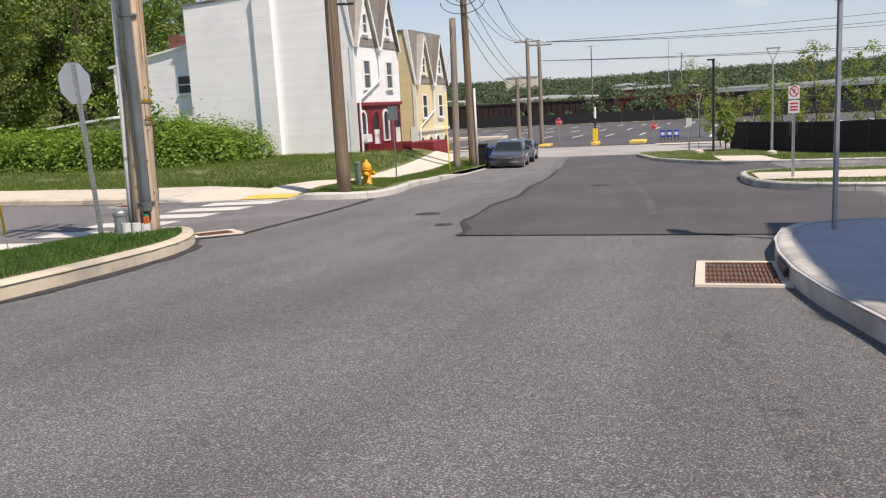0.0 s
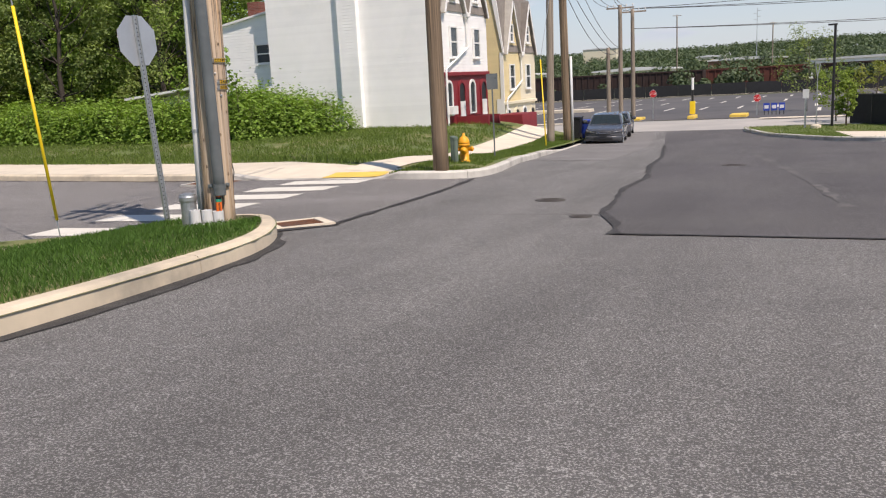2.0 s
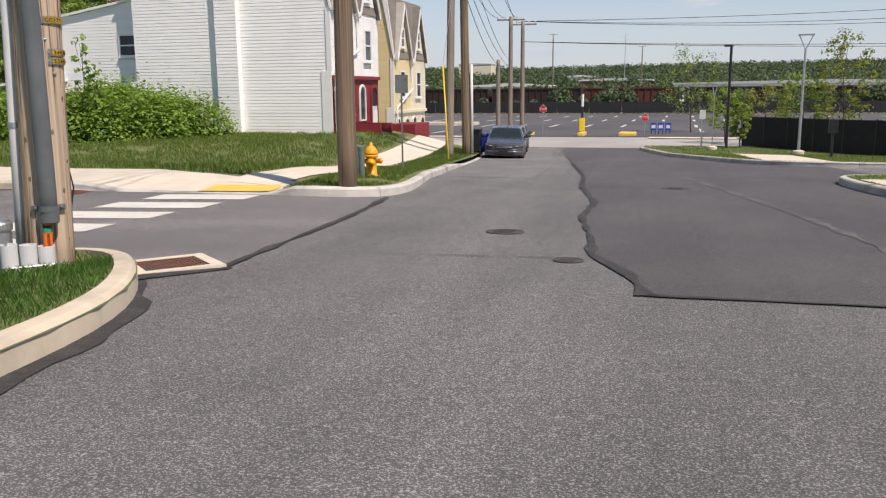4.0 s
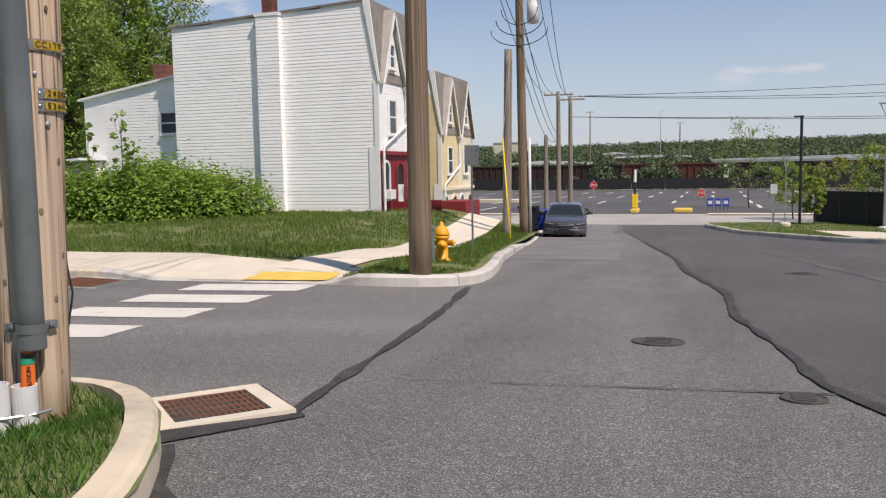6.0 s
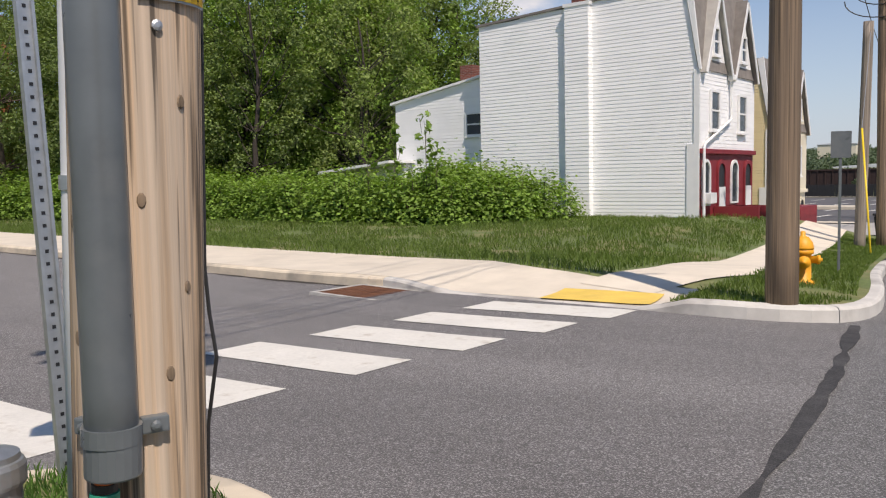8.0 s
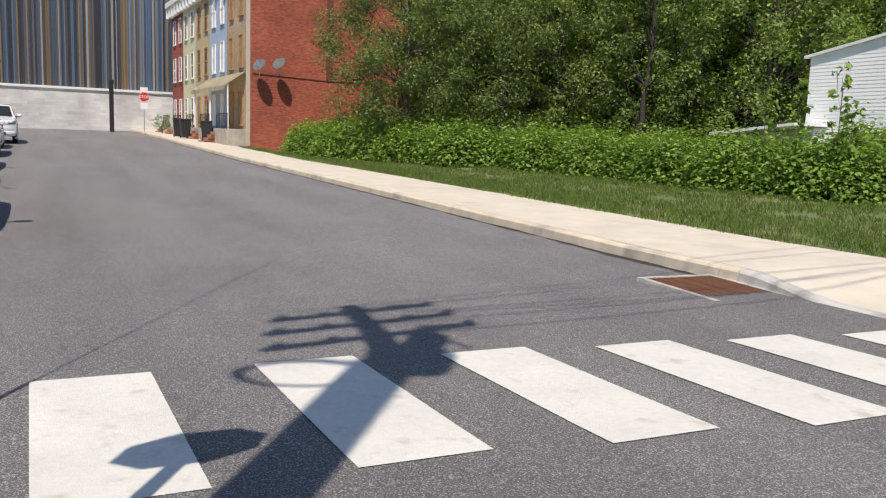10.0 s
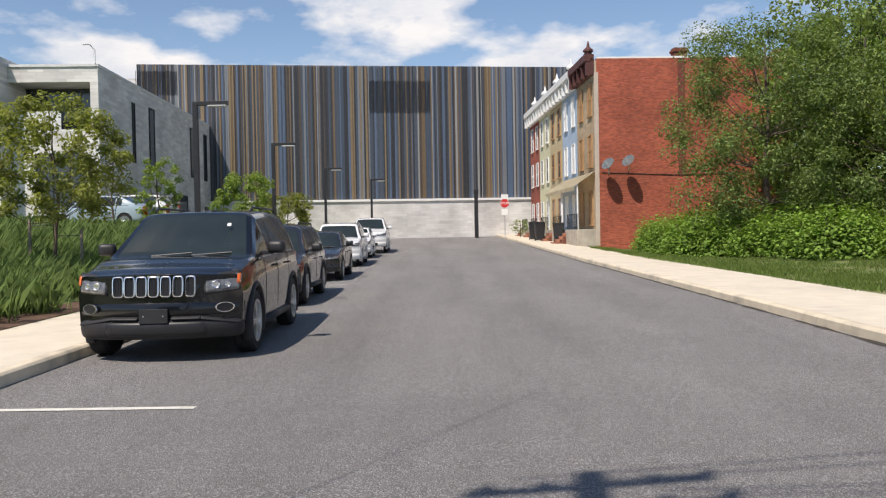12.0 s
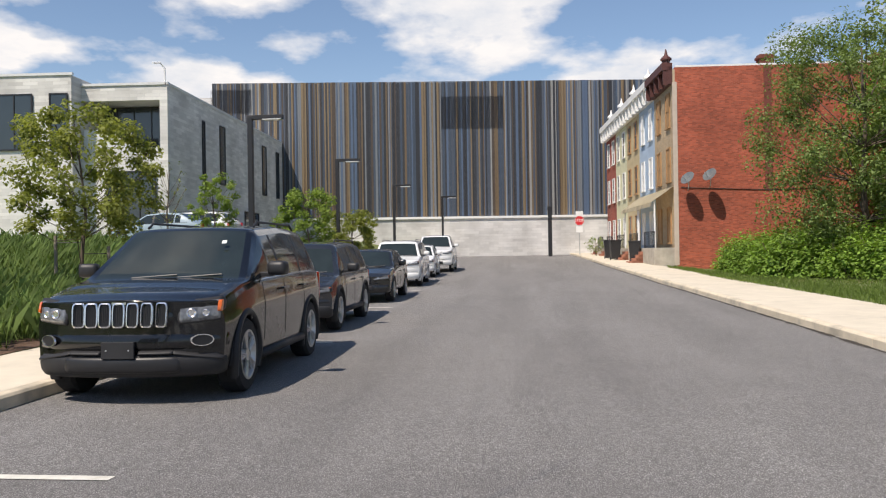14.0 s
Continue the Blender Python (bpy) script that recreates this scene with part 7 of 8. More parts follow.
def tree(name, label, height, spread, clear, leaves, size, material, seed, trunk=0.14, clusters=40, category="tree", group="", gap=0.24, bark=None, lean=0.0):
    """A tapered trunk with limbs, and a crown of leaves gathered in clumps round the limbs' ends."""
    rng = np.random.default_rng(seed)
    th = empty(name, Matrix(), label, category, group)
    bm = bm_new()
    spine = [Vector((0.12 * height * 0.1 * math.sin(k * 1.3 + seed) + lean * k / 6, 0.1 * height * 0.1 * math.cos(k * 1.7 + seed), height * 0.92 * k / 6 - (0.2 if k == 0 else 0))) for k in range(7)]
    tube(bm, spine, [trunk * (1 - 0.13 * k) for k in range(7)], 9)
    ends = []
    for k in range(clusters):
        t = clear / height + (1 - clear / height) * (k + rng.random()) / clusters
        a = k * 2.399 + rng.random()
        r = spread * (0.35 + 0.65 * math.sin(math.pi * min(1, max(0.08, (t - clear / height * 0.8) / (1.08 - clear / height * 0.8)))) ** 0.7) * (0.55 + 0.5 * rng.random())
        i = min(5, int(t * 6 * 0.8))
        base = spine[i].lerp(spine[i + 1], 0.3)
        end = Vector((spine[min(6, int(t * 6))].x + r * math.cos(a), r * math.sin(a), height * t))
        mid = base.lerp(end, 0.55) + Vector((0, 0, -0.06 * height * rng.random()))
        if k % 2 == 0:
            tube(bm, [base, mid, end], [trunk * 0.32 * (1 - 0.4 * t), trunk * 0.2 * (1 - 0.4 * t), 0.012], 5, False)
        ends.append((end, base))
    part("trunk", bm, bark or BARK, th, "", True)
    per = leaves // clusters
    C, S, Nn = [], [], []
    for end, base in ends:
        rad = spread * gap * (0.6 + 0.7 * rng.random())
        d = rng.normal(size=(per, 3))
        d /= np.linalg.norm(d, axis=1, keepdims=True)
        rr = rad * rng.random((per, 1)) ** 0.5
        p = np.array(end)[None] + d * rr * np.array([1, 1, 0.7])
        C.append(p)
        nn = d * 0.6 + rng.normal(size=(per, 3)) * 0.5 + np.array([0, 0, 0.6])
        Nn.append(nn / np.linalg.norm(nn, axis=1, keepdims=True))
        S.append(size * (0.6 + 0.8 * rng.random(per)))
    me = leaf_mesh("crown", np.concatenate(C), np.concatenate(S), np.concatenate(Nn), material, rng)
    c = new("crown", me)
    c.parent = th
    return th


def bush(name, label, w, h, leaves, size, material, seed, group=""):
    rng = np.random.default_rng(seed)
    th = empty(name, Matrix(), label, "shrub", group)
    bm = bm_new()
    for k in range(9):
        a = rng.random() * 6.28
        r = w * 0.4 * rng.random()
        tube(bm, [(0.3 * r * math.cos(a), 0.3 * r * math.sin(a), -0.1), (r * math.cos(a), r * math.sin(a), h * 0.8)], 0.012, 4, False)
    part("stem", bm, BARK, th)
    d = rng.normal(size=(leaves, 3))
    d[:, 2] = np.abs(d[:, 2])
    d /= np.linalg.norm(d, axis=1, keepdims=True)
    lump = 1 + 0.22 * np.sin(d[:, 0] * 7 + seed) * np.cos(d[:, 1] * 6 + seed * 2) + 0.12 * rng.normal(size=leaves)
    r = (0.55 + 0.45 * rng.random(leaves) ** 0.4) * lump
    p = d * r[:, None] * np.array([w / 2, w / 2, h])
    p[:, 2] = np.maximum(p[:, 2] * (0.75 + 0.3 * rng.random(leaves)), 0.03)
    nn = d * 0.5 + rng.normal(size=(leaves, 3)) * 0.4 + np.array([0, 0, 0.9])
    nn /= np.linalg.norm(nn, axis=1, keepdims=True)
    me = leaf_mesh("foliage", p, size * (0.6 + 0.8 * rng.random(leaves)), nn, material, rng, 0.75)
    c = new("foliage", me)
    c.parent = th
    return th


def blades(name, spots, h, w, material, rng, lean=0.35, label=""):
    """Grass: one bent blade, two triangles, at each spot (x, y, z)."""
    n = len(spots)
    a = rng.random(n) * 6.283
    hh = h * (0.5 + rng.random(n))
    out = np.stack([np.cos(a), np.sin(a), np.zeros(n)], 1)
    side = np.stack([-np.sin(a), np.cos(a), np.zeros(n)], 1) * w
    tip = out * (hh * lean * (0.3 + rng.random(n)))[:, None]
    up = np.zeros((n, 3))
    up[:, 2] = hh
    co = np.stack([spots - side, spots + side, spots + up * 0.62 + tip * 0.35 + side * 0.6, spots + up + tip], 1).reshape(-1, 3)
    me = bpy.data.meshes.new(name)
    me.vertices.add(4 * n)
    me.vertices.foreach_set("co", co.ravel().astype(np.float32))
    me.loops.add(4 * n)
    me.loops.foreach_set("vertex_index", np.arange(4 * n, dtype=np.int32))
    me.polygons.add(n)
    me.polygons.foreach_set("loop_start", np.arange(0, 4 * n, 4, dtype=np.int32))
    me.update(calc_edges=True)
    me.materials.append(material)
    return tagged(new(name, me), label, "grass", kind="stuff")


R = np.random.default_rng(11)


def scatter(n, x0, x1, y0, y1, height, keep=lambda x, y: True):
    out = []
    while len(out) < n:
        x, y = R.uniform(x0, x1), R.uniform(y0, y1)
        if keep(x, y):
            out.append((x, y, height(x, y)))
    return np.array(out)


def inside(poly):
    def f(x, y):
        c = False
        j = len(poly) - 1
        for i in range(len(poly)):
            (xi, yi), (xj, yj) = poly[i][:2], poly[j][:2]
            if (yi > y) != (yj > y) and x < (xj - xi) * (y - yi) / (yj - yi) + xi:
                c = not c
            j = i
        return c
    return f


# corner lawn under the utility pole
sw_line = walk_line(SW, 0.25)
sw_edge = []
for i, p in enumerate(sw_line):
    d = (sw_line[min(i + 1, len(sw_line) - 1)] - sw_line[max(i - 1, 0)]).normalized()
    sw_edge.append((p.x - d.y * 0.17, p.y + d.x * 0.17))
sw_in = inside([q for q in sw_edge if q[1] > 1] + [(-14.5, 6.0), (-14.5, 1)])
blades("grass_corner", scatter(80000, -12, -5.6, 2.5, 10.5, H, sw_in), 0.05, 0.003, LUSH, R, 0.5, "thick green grass on the street corner")
# north verge and lawn
verge = inside([(-9.4, 16.56), (-8.9, 16.54), (-8.3, 16.62), (-7.95, 16.98), (-7.84, 17.8), (-8.3, 20), (-9.1, 24.5), (-10.3, 32.5), (-11.3, 38), (-12.6, 38), (-10.15, 24), (-9.35, 19), (-9.42, 17.2)])
blades("grass_verge", scatter(26000, -13, -7.8, 16.5, 38, lambda x, y: land_h(x, y) - 0.01, lambda x, y: verge(x, y) and noise.noise(Vector((x * 1.5, y * 1.2, 8.0))) < 0.35), 0.055, 0.006, GRASS, R, 0.5, "ragged green verge grass along the kerb")
lawn = inside([(-12.2, 18.65), (-11.05, 18.1), (-10.82, 19.2), (-11.55, 24), (-14.1, 37.5), (-16.3, 37), (-16.3, 34.9), (-24, 34.9), (-26, 29), (-36, 27.2), (-47, 21.3), (-56, 20.8), (-56, 19.2), (-30, 19.75), (-13.7, 19.45)])
blades("grass_lawn", scatter(60000, -56, -11, 18, 37, lambda x, y: land_h(x, y) - 0.01, lambda x, y: lawn(x, y) and noise.noise(Vector((x * 0.55, y * 0.8, 2.0))) + 0.5 * noise.noise(Vector((x * 1.9, y * 1.9, 5.0))) < 0.3), 0.1, 0.008, GRASS, R, 0.5, "mown green lawn with dry patches before the houses")
# tall bank grasses
TALL = leafy("tall_grass", (0.14, 0.2, 0.06), 0.5, 0.3)
clumps = scatter(1300, -60, -17, -1.5, 4.7, H, lambda x, y: y < south_kerb(x) - 2.4)
sp = np.repeat(clumps, 45, axis=0) + np.concatenate([R.normal(0, 0.16, (len(clumps) * 45, 2)), np.zeros((len(clumps) * 45, 1))], 1)
blades("bank_grass", sp, 0.5, 0.005, TALL, R, 0.6, "tall arching ornamental grass on the bank")
blades("bank_turf", scatter(80000, -75, -17, -14, -1, H), 0.16, 0.008, GRASS, R, 0.4, "bright green turf on top of the bank")
drape("mulch", [(-15, 5.3), (-75, south_kerb(-75) - 1.95)], [(-15, 4.6), (-75, south_kerb(-75) - 2.6)], 50, 2, lay(H, 0.02), mat("bark_mulch", (0.12, 0.07, 0.045), 0.95, 0.35, 14.0, 0.5, 40))

# shrub belt with broad leaves
kinds = [bush("shrub", "dense bright-green broad-leaved shrub at the lawn's edge", 2.8, 1.85, 2800, 0.15, LEAF, 3 + k, "shrub belt") for k in range(4)]
line = walk_line([(-20.9, 34.2), (-21.4, 31.5), (-22.2, 29.6), (-25, 29.3), (-28, 29.6), (-34, 28.8), (-41.5, 25.2), (-46.7, 23.0), (-50, 22.3), (-53.5, 22.6)], 1.35)
spots = []
for row, back in ((0, 0.0), (1, 1.7), (2, 3.6)):
    for i, p in enumerate(line):
        d = (line[min(i + 1, len(line) - 1)] - line[max(i - 1, 0)]).normalized()
        n = Vector((d.y, -d.x, 0))
        q = p + n * (back + R.uniform(-0.3, 0.3)) + d * R.uniform(-0.4, 0.4)
        if q.x > -24.6 and q.y > 34.3:
            continue
        spots.append((q.x, q.y, 0.82 + 0.2 * R.random() + 0.04 * row))
for i, (x, y, s) in enumerate(spots):
    m = pose(x, y, H(x, y) - 0.03, 0, 0, R.uniform(0, 360)) @ Matrix.Scale(s, 4)
    k = kinds[i % 4]
    if i < 4:
        k.matrix_world = m
    else:
        c = copy_thing(k, m)
        c.scale = (s, s, s)

# woodland behind the belt
BARK_D = mat("bark_dark", (0.045, 0.036, 0.03), 0.9, 0.3, 5.0, 0.5, 20, stretch=(4, 4, 1))
woods = [tree("tree", "tall leafy woodland tree with dark trunk", 12.5, 4.2, 1.5, 9500, 0.2, LEAF_DARK, 21, 0.2, 60, group="woodland", bark=BARK_D),
         tree("tree", "tall leafy woodland tree with dark trunk", 14.0, 3.6, 2.5, 8500, 0.2, LEAF_DEEP, 22, 0.22, 60, group="woodland", bark=BARK_D),
         tree("tree", "leafy green woodland tree with spreading limbs", 11.0, 4.4, 1.0, 10500, 0.19, LEAF, 23, 0.2, 60, group="woodland", bark=BARK_D),
         tree("tree", "thin half-bare woodland tree with grey trunk", 13.5, 3.0, 3.0, 2600, 0.25, LEAF_LIGHT, 24, 0.18, 50, group="woodland", bark=BARK)]
plan = []
for i in range(54):
    t = i / 53
    x = -27 - 31 * t + R.uniform(-1.5, 1.5)
    y = 41.5 - 9.5 * smooth(0.15, 0.8, t) + (i % 3) * 4.2 + R.uniform(-1, 1)
    if x > -36:
        x, y = -38 - R.uniform(0, 5), 40 + R.uniform(0, 9)
    if x < -54 and y < 35:
        continue
    plan.append((x, y, 0.8 + 0.35 * R.random()))
plan += [(-37, 33.5, 0.75), (-41, 31.5, 0.72), (-45.5, 30.0, 0.8), (-49.5, 29.5, 0.74), (-40, 48, 1.2), (-36, 40, 0.95), (-44, 44, 1.2), (-34, 37.5, 0.8)]
for i, (x, y, s) in enumerate(plan):
    m = pose(x, y, H(x, y) - 0.1, 0, 0, R.uniform(0, 360)) @ Matrix.Scale(s, 4)
    k = woods[(i * 7 + i // 3) % 4]
    if i < 4:
        woods[i].matrix_world = m
    else:
        c = copy_thing(k, m)
        c.scale = (s, s, s)
# undergrowth that closes the woodland foot
blades("undergrowth", scatter(26000, -60, -22, 32, 52, H, lambda x, y: not (-34 < x < -15 and 34 < y < 42)), 1.1, 0.07, LEAF_DARK, R, 0.8, "dense dark undergrowth between the tree trunks")
# feathery tree beside the brick end wall
w = tree("tree", "light green feathery tree before the brick wall", 9.8, 4.3, 0.8, 42000, 0.13, LEAF_DEEP, 31, 0.16, 110, gap=0.24)
w.matrix_world = pose(-46.0, 25.9, H(-46.0, 25.9))
w2 = tree("tree", "light green feathery tree before the brick wall", 7.6, 3.6, 0.6, 26000, 0.13, LEAF_DEEP, 32, 0.13, 80, gap=0.25)
w2.matrix_world = pose(-42.0, 29.2, H(-42, 29.2))
# saplings by the shrub belt
for i, (x, y, h) in enumerate(((-24.3, 28.9, 3.3), (-23.2, 29.2, 3.6), (-25.6, 29.0, 3.0), (-22.6, 29.0, 2.6))):
    s = tree("sapling", "thin tall sapling with sparse large leaves", h, 0.28, 1.2, 110, 0.2, LEAF, 40 + i, 0.02, 14, group="saplings", gap=0.5)
    s.matrix_world = pose(x, y, H(x, y))


# staked young tree and the small trees on the bank
def staked(x, y, h, spread, clear, n, size, material, seed, label, stakes=True):
    t = tree("young_tree", label, h, spread, clear, n, size, material, seed, 0.05, 46, group="bank trees", gap=0.26)
    t.matrix_world = pose(x, y, H(x, y))
    if stakes:
        for dx, dy in ((0.1, -0.55), (-0.1, 0.5)):
            st = empty("tree_stake", pose(x + dx, y + dy, H(x + dx, y + dy)), "wooden stake tied to the young tree", "stake", "tree stakes")
            bm = bm_new()
            tube(bm, [(0, 0, -0.3), (0, 0, 1.35)], 0.035, 8)
            part("stake", bm, WOOD_GREY, st)
            bm = bm_new()
            tube(bm, [(0, 0, 1.2), (-dx, -dy, 1.2)], 0.01, 5)
            part("tie", bm, CABLE, st)


staked(-27.0, 3.0, 4.0, 1.45, 1.55, 9500, 0.1, LEAF_OLIVE, 51, "staked young street tree with sparse leaves")
staked(-42.0, 0.0, 3.3, 0.9, 0.9, 2600, 0.12, LEAF_LIGHT, 52, "slim young light-green tree on the bank", False)
staked(-50.0, 1.6, 3.6, 1.45, 0.9, 6500, 0.14, LEAF_LIGHT, 53, "young round-crowned tree on the bank", False)
staked(-55.5, 2.6, 3.0, 1.5, 0.8, 6000, 0.14, LEAF_OLIVE, 54, "young olive-green tree on the bank", False)
staked(-40.5, -1.2, 3.4, 0.8, 1.2, 160, 0.1, LEAF_OLIVE, 55, "nearly bare young tree on the bank", False)
staked(-76.0, 17.4, 1.4, 0.7, 0.3, 500, 0.12, LEAF_DARK, 56, "small dark shrub-like tree by the stop sign", False)
# small trees across the street
for i, (x, y, h, s, lm) in enumerate(((-0.6, 44.2, 2.0, 0.45, LEAF_LIGHT), (2.0, 44.8, 3.2, 1.1, LEAF_LIGHT), (3.4, 43.5, 4.9, 1.1, LEAF_OLIVE), (5.6, 41, 4.6, 1.2, LEAF_LIGHT), (0.8, 48.5, 2.7, 1.2, LEAF_OLIVE), (-1.0, 50.0, 2.6, 1.0, LEAF_LIGHT), (-2.6, 62, 5.3, 2.0, LEAF_DARK))):
    t = tree("young_tree", "young street tree with thin crown in the grass", h, s, h * 0.25, 1500, 0.13, lm, 60 + i, 0.04, 34, group="east trees", gap=0.3)
    t.matrix_world = pose(x, y, G(x, y) + 0.1)
PATH_E = [(-0.5, 32.5), (-0.75, 35), (-1.1, 40.2), (0.95, 39.0), (1.25, 35), (1.5, 31.85)]
PATH_I = [(0.45, 19.2), (4, 19.4), (13, 19.6), (13, 23.2), (4, 23.0), (0.3, 22.4)]
drape("path_east", PATH_E[:3], PATH_E[:2:-1], 12, 3, lay(G, 0.145), CONCRETE)
drape("path_island", PATH_I[:3], PATH_I[:2:-1], 12, 3, lay(G, 0.145), CONCRETE)
on_east, on_island, path_e, path_i = inside([(p.x, p.y) for p in E2]), inside([(p.x, p.y) for p in E1]), inside(PATH_E), inside(PATH_I)
blades("grass_east", scatter(34000, -5, 13, 31, 45, lay(G, 0.13), lambda x, y: on_east(x, y) and not path_e(x, y)), 0.05, 0.008, GRASS, R, 0.5, "rough grass on the far corner")
blades("grass_island", scatter(16000, 0.2, 13, 17, 25.4, lay(G, 0.13), lambda x, y: on_island(x, y) and not path_i(x, y)), 0.04, 0.007, GRASS, R, 0.5, "short grass on the kerbed island")

# ---- distance: car park, train, woods, hills ----
def lot_rows():
    for y0, x0, x1 in ((58.5, -58, -18), (62, -2, 20), (70, -60, 18), (84, -60, 20), (98, -60, 22)):
        bm = bm_new()
        x = x0
        while x < x1:
            z = G(x, y0) + 0.045
            vs = [bm.verts.new(p) for p in ((x, y0, z), (x + 0.24, y0, z), (x + 0.24, y0 + 5, G(x, y0 + 5) + 0.045), (x, y0 + 5, G(x, y0 + 5) + 0.045))]
            bm.faces.new(vs)
            x += 2.75
        tagged(part("stall_lines", bm, PAINT), kind="structure")


lot_rows()
ribbon("kerb_lot", [(-70, 112), (26, 112)], 0.9, lay(G, 0.16), CONCRETE, 4)
ribbon("pavement_lot", [(-70, 54.5), (-15.5, 54.5)], 1.4, lay(G, 0.05), CONCRETE, 2)
ribbon("pavement_lot_east", [(-5.0, 54.5), (30, 54.5)], 1.4, lay(G, 0.05), CONCRETE, 2)
for x0, x1, y, h in ((-13.0, -12.3, 57.2, 0.14), (-9.35, -8.95, 57.0, 0.2), (-6.9, -5.9, 57.6, 0.18), (-26, -20, 74, 0.25)):
    th = empty("traffic_island", pose((x0 + x1) / 2, y, G(x0, y) + 0.03), "yellow-painted kerb island at the car park entry", "traffic island", "yellow islands")
    w = (x1 - x0) / 2
    bm = bm_new()
    box(bm, -w, w, -0.9, 0.9, -0.1, h, None, 0.05)
    part("kerb", bm, YELLOW if x0 > -20 else CONCRETE, th)
stop_sign(-11.6, 57.0, G(-11.6, 57) + 0.2, 0, 1.45, "red stop sign at the car park entry", 0.24)
stop_sign(-5.4, 58.2, G(-5.4, 58) + 0.25, 0, 0.85, "low red stop sign at the car park exit", 0.24)
th = empty("marker_post", pose(-9.15, 57.0, G(-9, 57) + 0.3), "black and white gate post on a yellow island", "post")
bm = bm_new()
tube(bm, [(0, 0, 0), (0, 0, 2.2)], 0.07, 8)
part("post", bm, BLACKMETAL, th)
bm = bm_new()
tube(bm, [(0, 0, 1.5), (0, 0, 2.25)], 0.08, 8)
part("band", bm, WHITE, th)
bm = bm_new()
box(bm, -0.16, 0.16, -0.16, 0.16, 0, 0.8, None, 0.03)
part("housing", bm, YELLOWP, th)
for k in range(3):
    th = empty("ticket_board", pose(-4.9 + 0.45 * k, 59.0, G(-4, 59) + 0.03) @ Matrix.Scale(0.68, 4), "blue and white notice board on the car park", "notice board", "notice boards")
    bm = bm_new()
    box(bm, -0.27, 0.27, -0.03, 0.03, 0.35, 1.05, None, 0.02)
    part("board", bm, BLUEBIN, th)
    bm = bm_new()
    box(bm, -0.18, 0.18, -0.04, -0.032, 0.55, 0.85)
    part("panel", bm, WHITE, th)
    bm = bm_new()
    box(bm, -0.2, -0.15, -0.03, 0.03, -0.05, 0.36)
    box(bm, 0.15, 0.2, -0.03, 0.03, -0.05, 0.36)
    part("frame", bm, BLACKMETAL, th)


def hopper(x, y, material, label):
    z = G(x, y)
    th = empty("rail_wagon", pose(x, y, z + 0.1), label, "rail wagon", "goods train")
    bm = bm_new()
    box(bm, -6.3, 6.3, -1.4, 1.4, 0.6, 3.2, None, 0.05)
    part("body", bm, material, th)
    bm = bm_new()
    for k in range(15):
        box(bm, -6.25 + k * 0.89 - 0.06, -6.25 + k * 0.89 + 0.06, -1.5, -1.4, 0.6, 3.2)
    box(bm, -6.35, 6.35, -1.52, -1.38, 3.1, 3.3)
    part("ribs", bm, material, th)
    for xx in (-5, -3.4, 3.4, 5):
        bm = bm_new()
        lathe(bm, [(0.1, -0.1), (0.45, -0.1), (0.45, 0.1), (0.1, 0.1)], 14, pose(xx, -0.9, 0.42, 90, 0, 0))
        part("wheel", bm, BLACKMETAL, th)


WAGON = mat("wagon_brown", (0.035, 0.019, 0.016), 0.8, 0.25, 1.0, 0.2, 4)
WAGON_R = mat("wagon_red", (0.1, 0.03, 0.02), 0.8, 0.25, 1.0, 0.2, 4)
for k in range(9):
    hopper(-76 + 13.2 * k, 124, WAGON if k % 5 else WAGON_R, "dark brown ribbed rail wagon beyond the car park")
for k in range(4):
    hopper(-52 + 13.2 * k, 134, WAGON_R, "rusty red rail wagon on a farther track")
th = empty("fence", Matrix(), "long dark fence behind the car park", "fence")
for k in range(26):
    x = -78 + 4.2 * k
    bm = bm_new()
    box(bm, x, x + 4.15, 115.9, 116.0, G(x, 116), G(x, 116) + 1.5)
    part("panel", bm, BLACKPLASTIC, th)


def shed(x0, x1, y0, y1, h, material, label, roof=GREYPIPE):
    z = G(x0, y0)
    th = empty("warehouse", pose((x0 + x1) / 2, (y0 + y1) / 2, z), label, "warehouse", "far sheds")
    w, d = (x1 - x0) / 2, (y1 - y0) / 2
    bm = bm_new()
    box(bm, -w, w, -d, d, -0.3, h)
    part("wall", bm, material, th)
    bm = bm_new()
    extrude_xz(bm, [(-w - 0.4, h), (w + 0.4, h), (w + 0.4, h + 0.4), (0, h + 1.0), (-w - 0.4, h + 0.4)], -d - 0.4, d)
    bmesh.ops.recalc_face_normals(bm, faces=bm.faces[:])
    part("roof", bm, roof, th)
    n = int(w * 2 / 6)
    for k in range(n):
        xx = -w + 3 + 6 * k
        bm = bm_new()
        box(bm, xx - 1.2, xx + 1.2, -d - 0.06, -d + 0.05, h * 0.35, h * 0.62)
        part("window", bm, GLASS, th)


shed(-6, 75, 250, 280, 4.4, WHITE, "long white warehouse beyond the railway", mat("pale_roof", (0.45, 0.47, 0.48), 0.6, 0.1, 1.0))
shed(-62, -40, 240, 255, 4.2, SIDING_C, "pale low building beyond the railway")
shed(-110, -78, 230, 250, 4.6, WHITE, "white low building beyond the railway")
shed(-38, -14, 300, 320, 6.0, mat("brown_brick", (0.22, 0.12, 0.08), 0.9, 0.2, 0.5), "brown brick building beyond the railway")
shed(-58, -46, 420, 436, 9.0, SIDING_C, "tall pale building among far trees")
shed(-150, -128, 560, 575, 20.0, SIDING_C, "pale building on the wooded hill")
th = empty("radio_mast", pose(-25, 330, G(-25, 160)), "thin tall radio mast beyond the railway", "mast")
bm = bm_new()
tube(bm, [(0, 0, 0), (0, 0, 24)], [0.25, 0.06], 6)
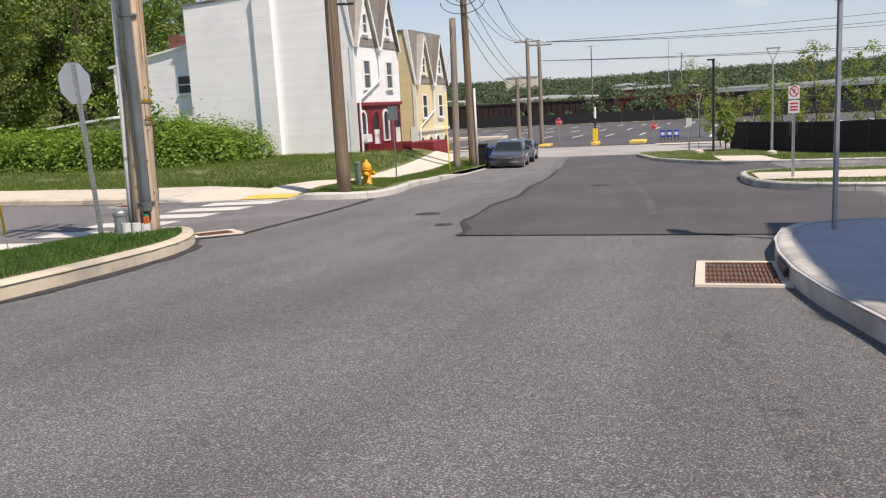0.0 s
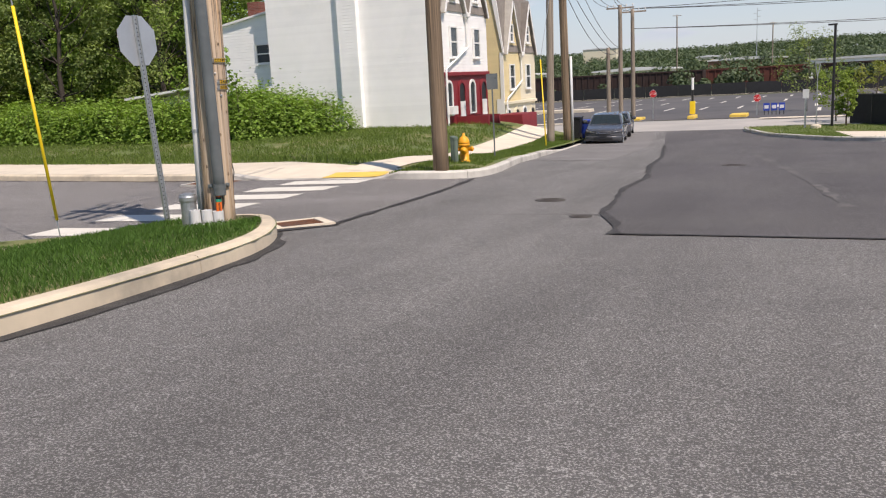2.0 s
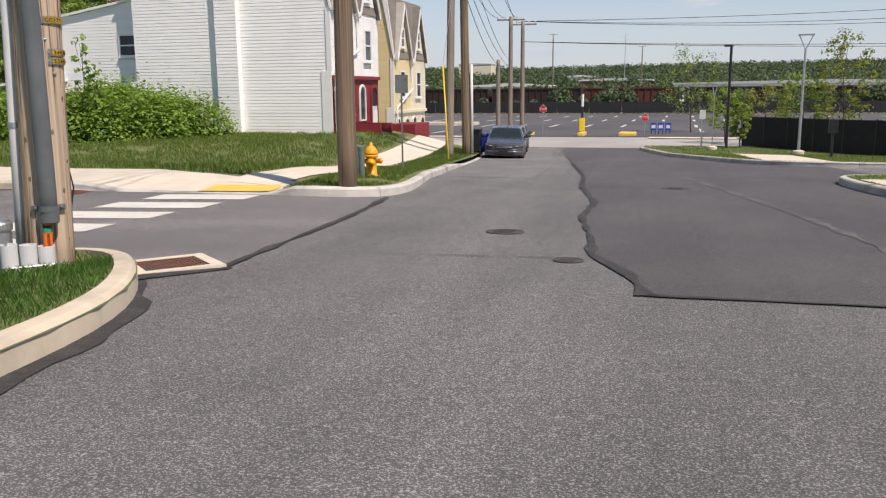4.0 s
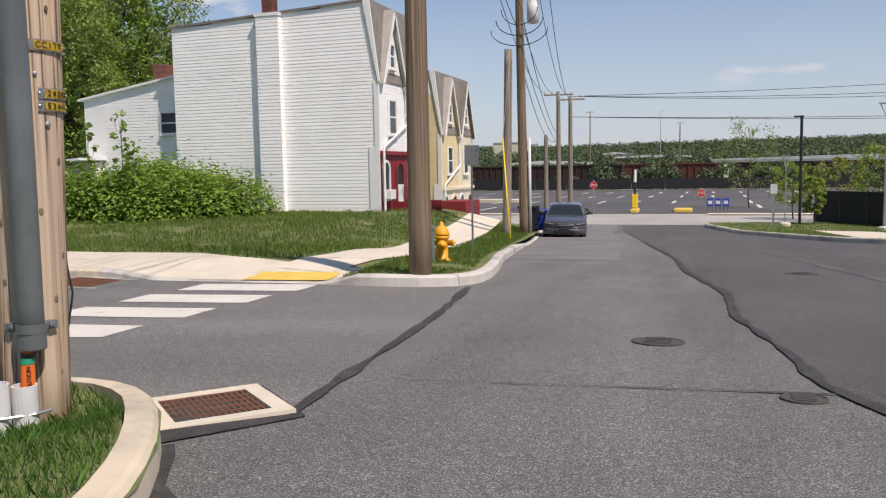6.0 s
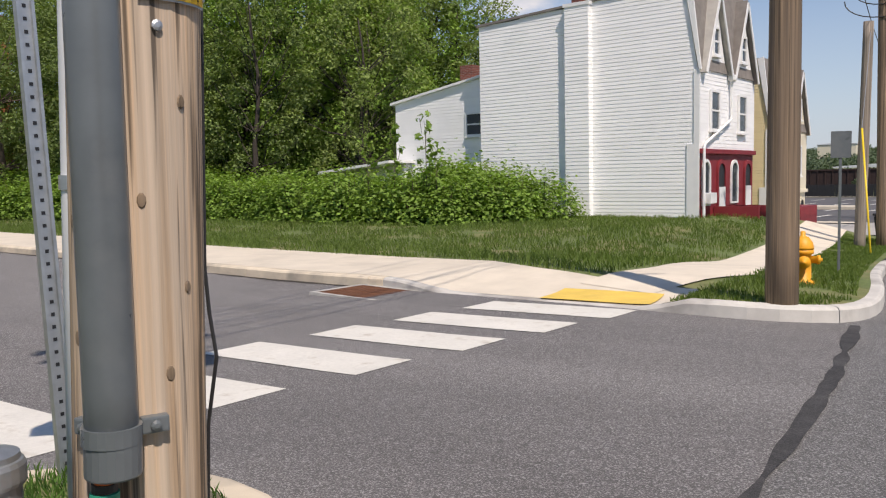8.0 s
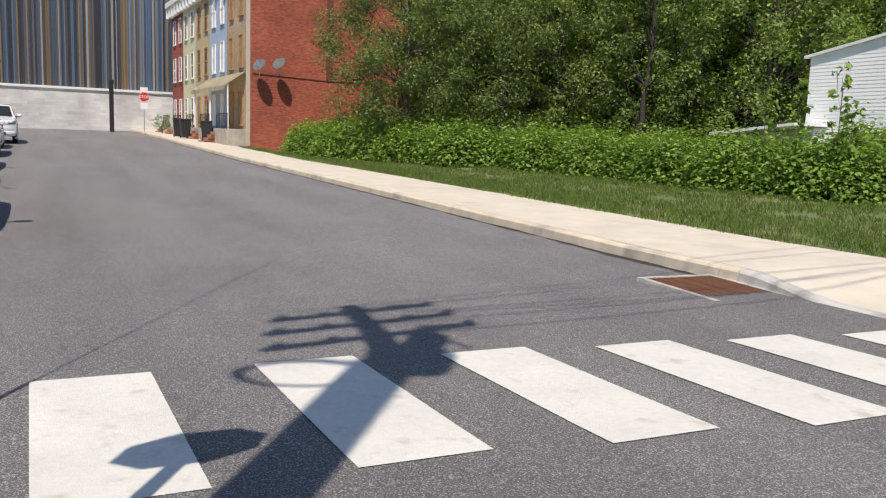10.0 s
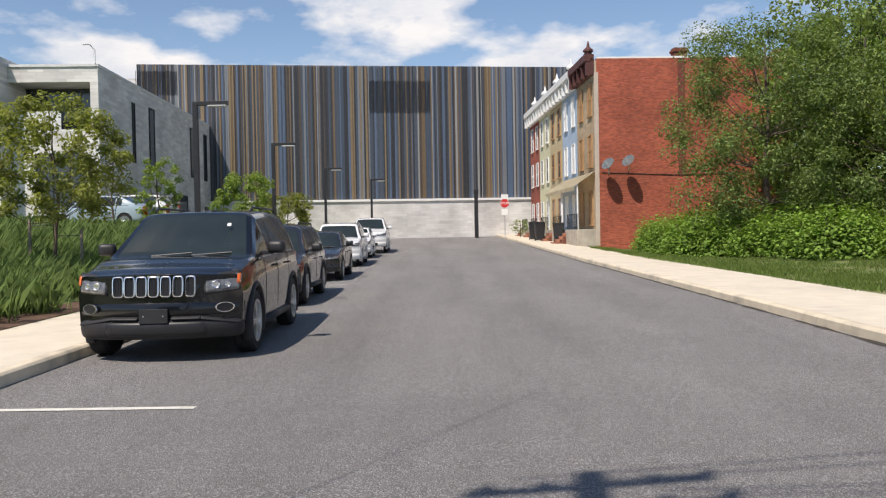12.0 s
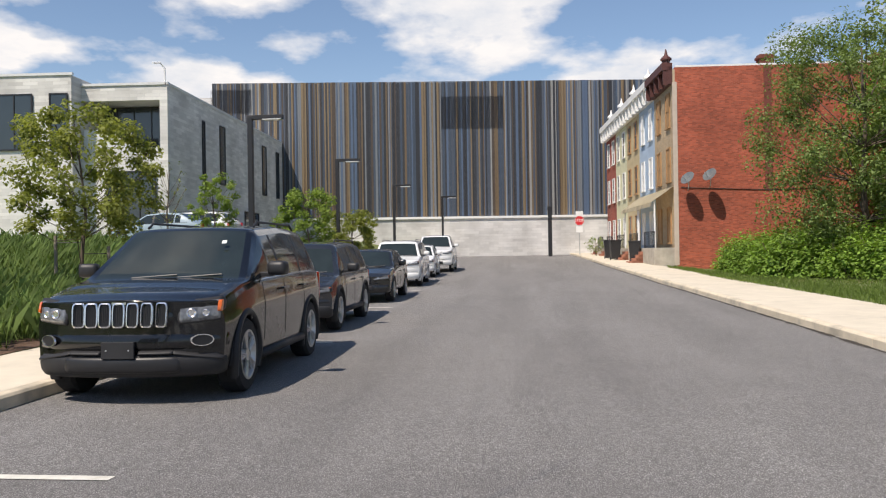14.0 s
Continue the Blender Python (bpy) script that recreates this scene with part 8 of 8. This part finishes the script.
part("mast", bm, GALV, th)
for k in range(4):
    bm = bm_new()
    tube(bm, [(0, 0, 23 - k), (1.2 * (-1) ** k, 0, 23.2 - k)], 0.05, 5)
    part("aerial", bm, GALV, th)


def hill_z(x, y):
    r = 16.5 + 4 * noise.noise(Vector((x * 0.004, 3, 0))) + 3 * noise.noise(Vector((x * 0.013, 7, 0)))
    return -4 + r * smooth(330, 760, y) * (1 - 0.25 * smooth(900, 1500, y))


def hills():
    bm = bm_new()
    xs = [-1500 + 50 * i for i in range(57)]
    ys = [320, 380, 440, 500, 560, 620, 680, 740, 800, 900, 1100, 1500]
    rows = [[bm.verts.new((x, y, hill_z(x, y))) for x in xs] for y in ys]
    for r, s in zip(rows, rows[1:]):
        for j in range(len(xs) - 1):
            bm.faces.new((r[j], r[j + 1], s[j + 1], s[j]))
    # hill green drawn towards grey-blue: distance haze put into the colour
    tagged(part("backdrop_hill", bm, mat("hill_wood", (0.07, 0.095, 0.06), 0.95, 0.3, 0.05)), kind="structure")


hills()
# the haze of distance is painted into this greyed, bluish leaf green
HAZED_LEAF = leafy("far_wood_leaf", (0.085, 0.12, 0.062), 0.28, 0.2)
rng = np.random.default_rng(77)


def far_wood(name, n, x0, x1, y0, y1, size, tall, height, label, material, per=7):
    base = np.column_stack([rng.uniform(x0, x1, n), rng.uniform(y0, y1, n)])
    hh = tall * (0.55 + 0.6 * rng.random(n))
    C, S, Nn = [], [], []
    for (x, y), h in zip(base, hh):
        d = rng.normal(size=(per, 3))
        d /= np.linalg.norm(d, axis=1, keepdims=True)
        d[:, 2] = np.abs(d[:, 2])
        C.append(np.array([x, y, height(x, y) + h * 0.5]) + d * np.array([h * 0.45, h * 0.45, h * 0.5]) * rng.random((per, 1)) ** 0.3)
        nn = d + rng.normal(size=(per, 3)) * 0.4
        Nn.append(nn / np.linalg.norm(nn, axis=1, keepdims=True))
        S.append(size * (0.6 + 0.8 * rng.random(per)))
    me = leaf_mesh(name, np.concatenate(C), np.concatenate(S), np.concatenate(Nn), material, rng, 0.8)
    tagged(new(name, me), label, "woodland", kind="stuff")


far_wood("hill_woods", 9000, -650, 420, 380, 800, 1.25, 9, hill_z, "wooded hillside in the distance", HAZED_LEAF, 40)
far_wood("railway_trees", 230, -150, -4, 140, 235, 0.5, 4.2, G, "scrubby trees behind the railway", HAZED_LEAF, 220)
far_wood("valley_trees", 420, -260, 180, 262, 400, 0.9, 8.0, lambda x, y: G(x, 160), "belt of trees beyond the sheds", HAZED_LEAF, 130)

far_wood("fence_trees", 60, -22, 42, 117.5, 121, 0.35, 3.4, G, "scrubby trees along the railway fence", HAZED_LEAF, 220)
far_wood("fence_scrub", 40, -80, -22, 117.5, 121, 0.3, 1.9, G, "low scrub along the railway fence", HAZED_LEAF, 160)
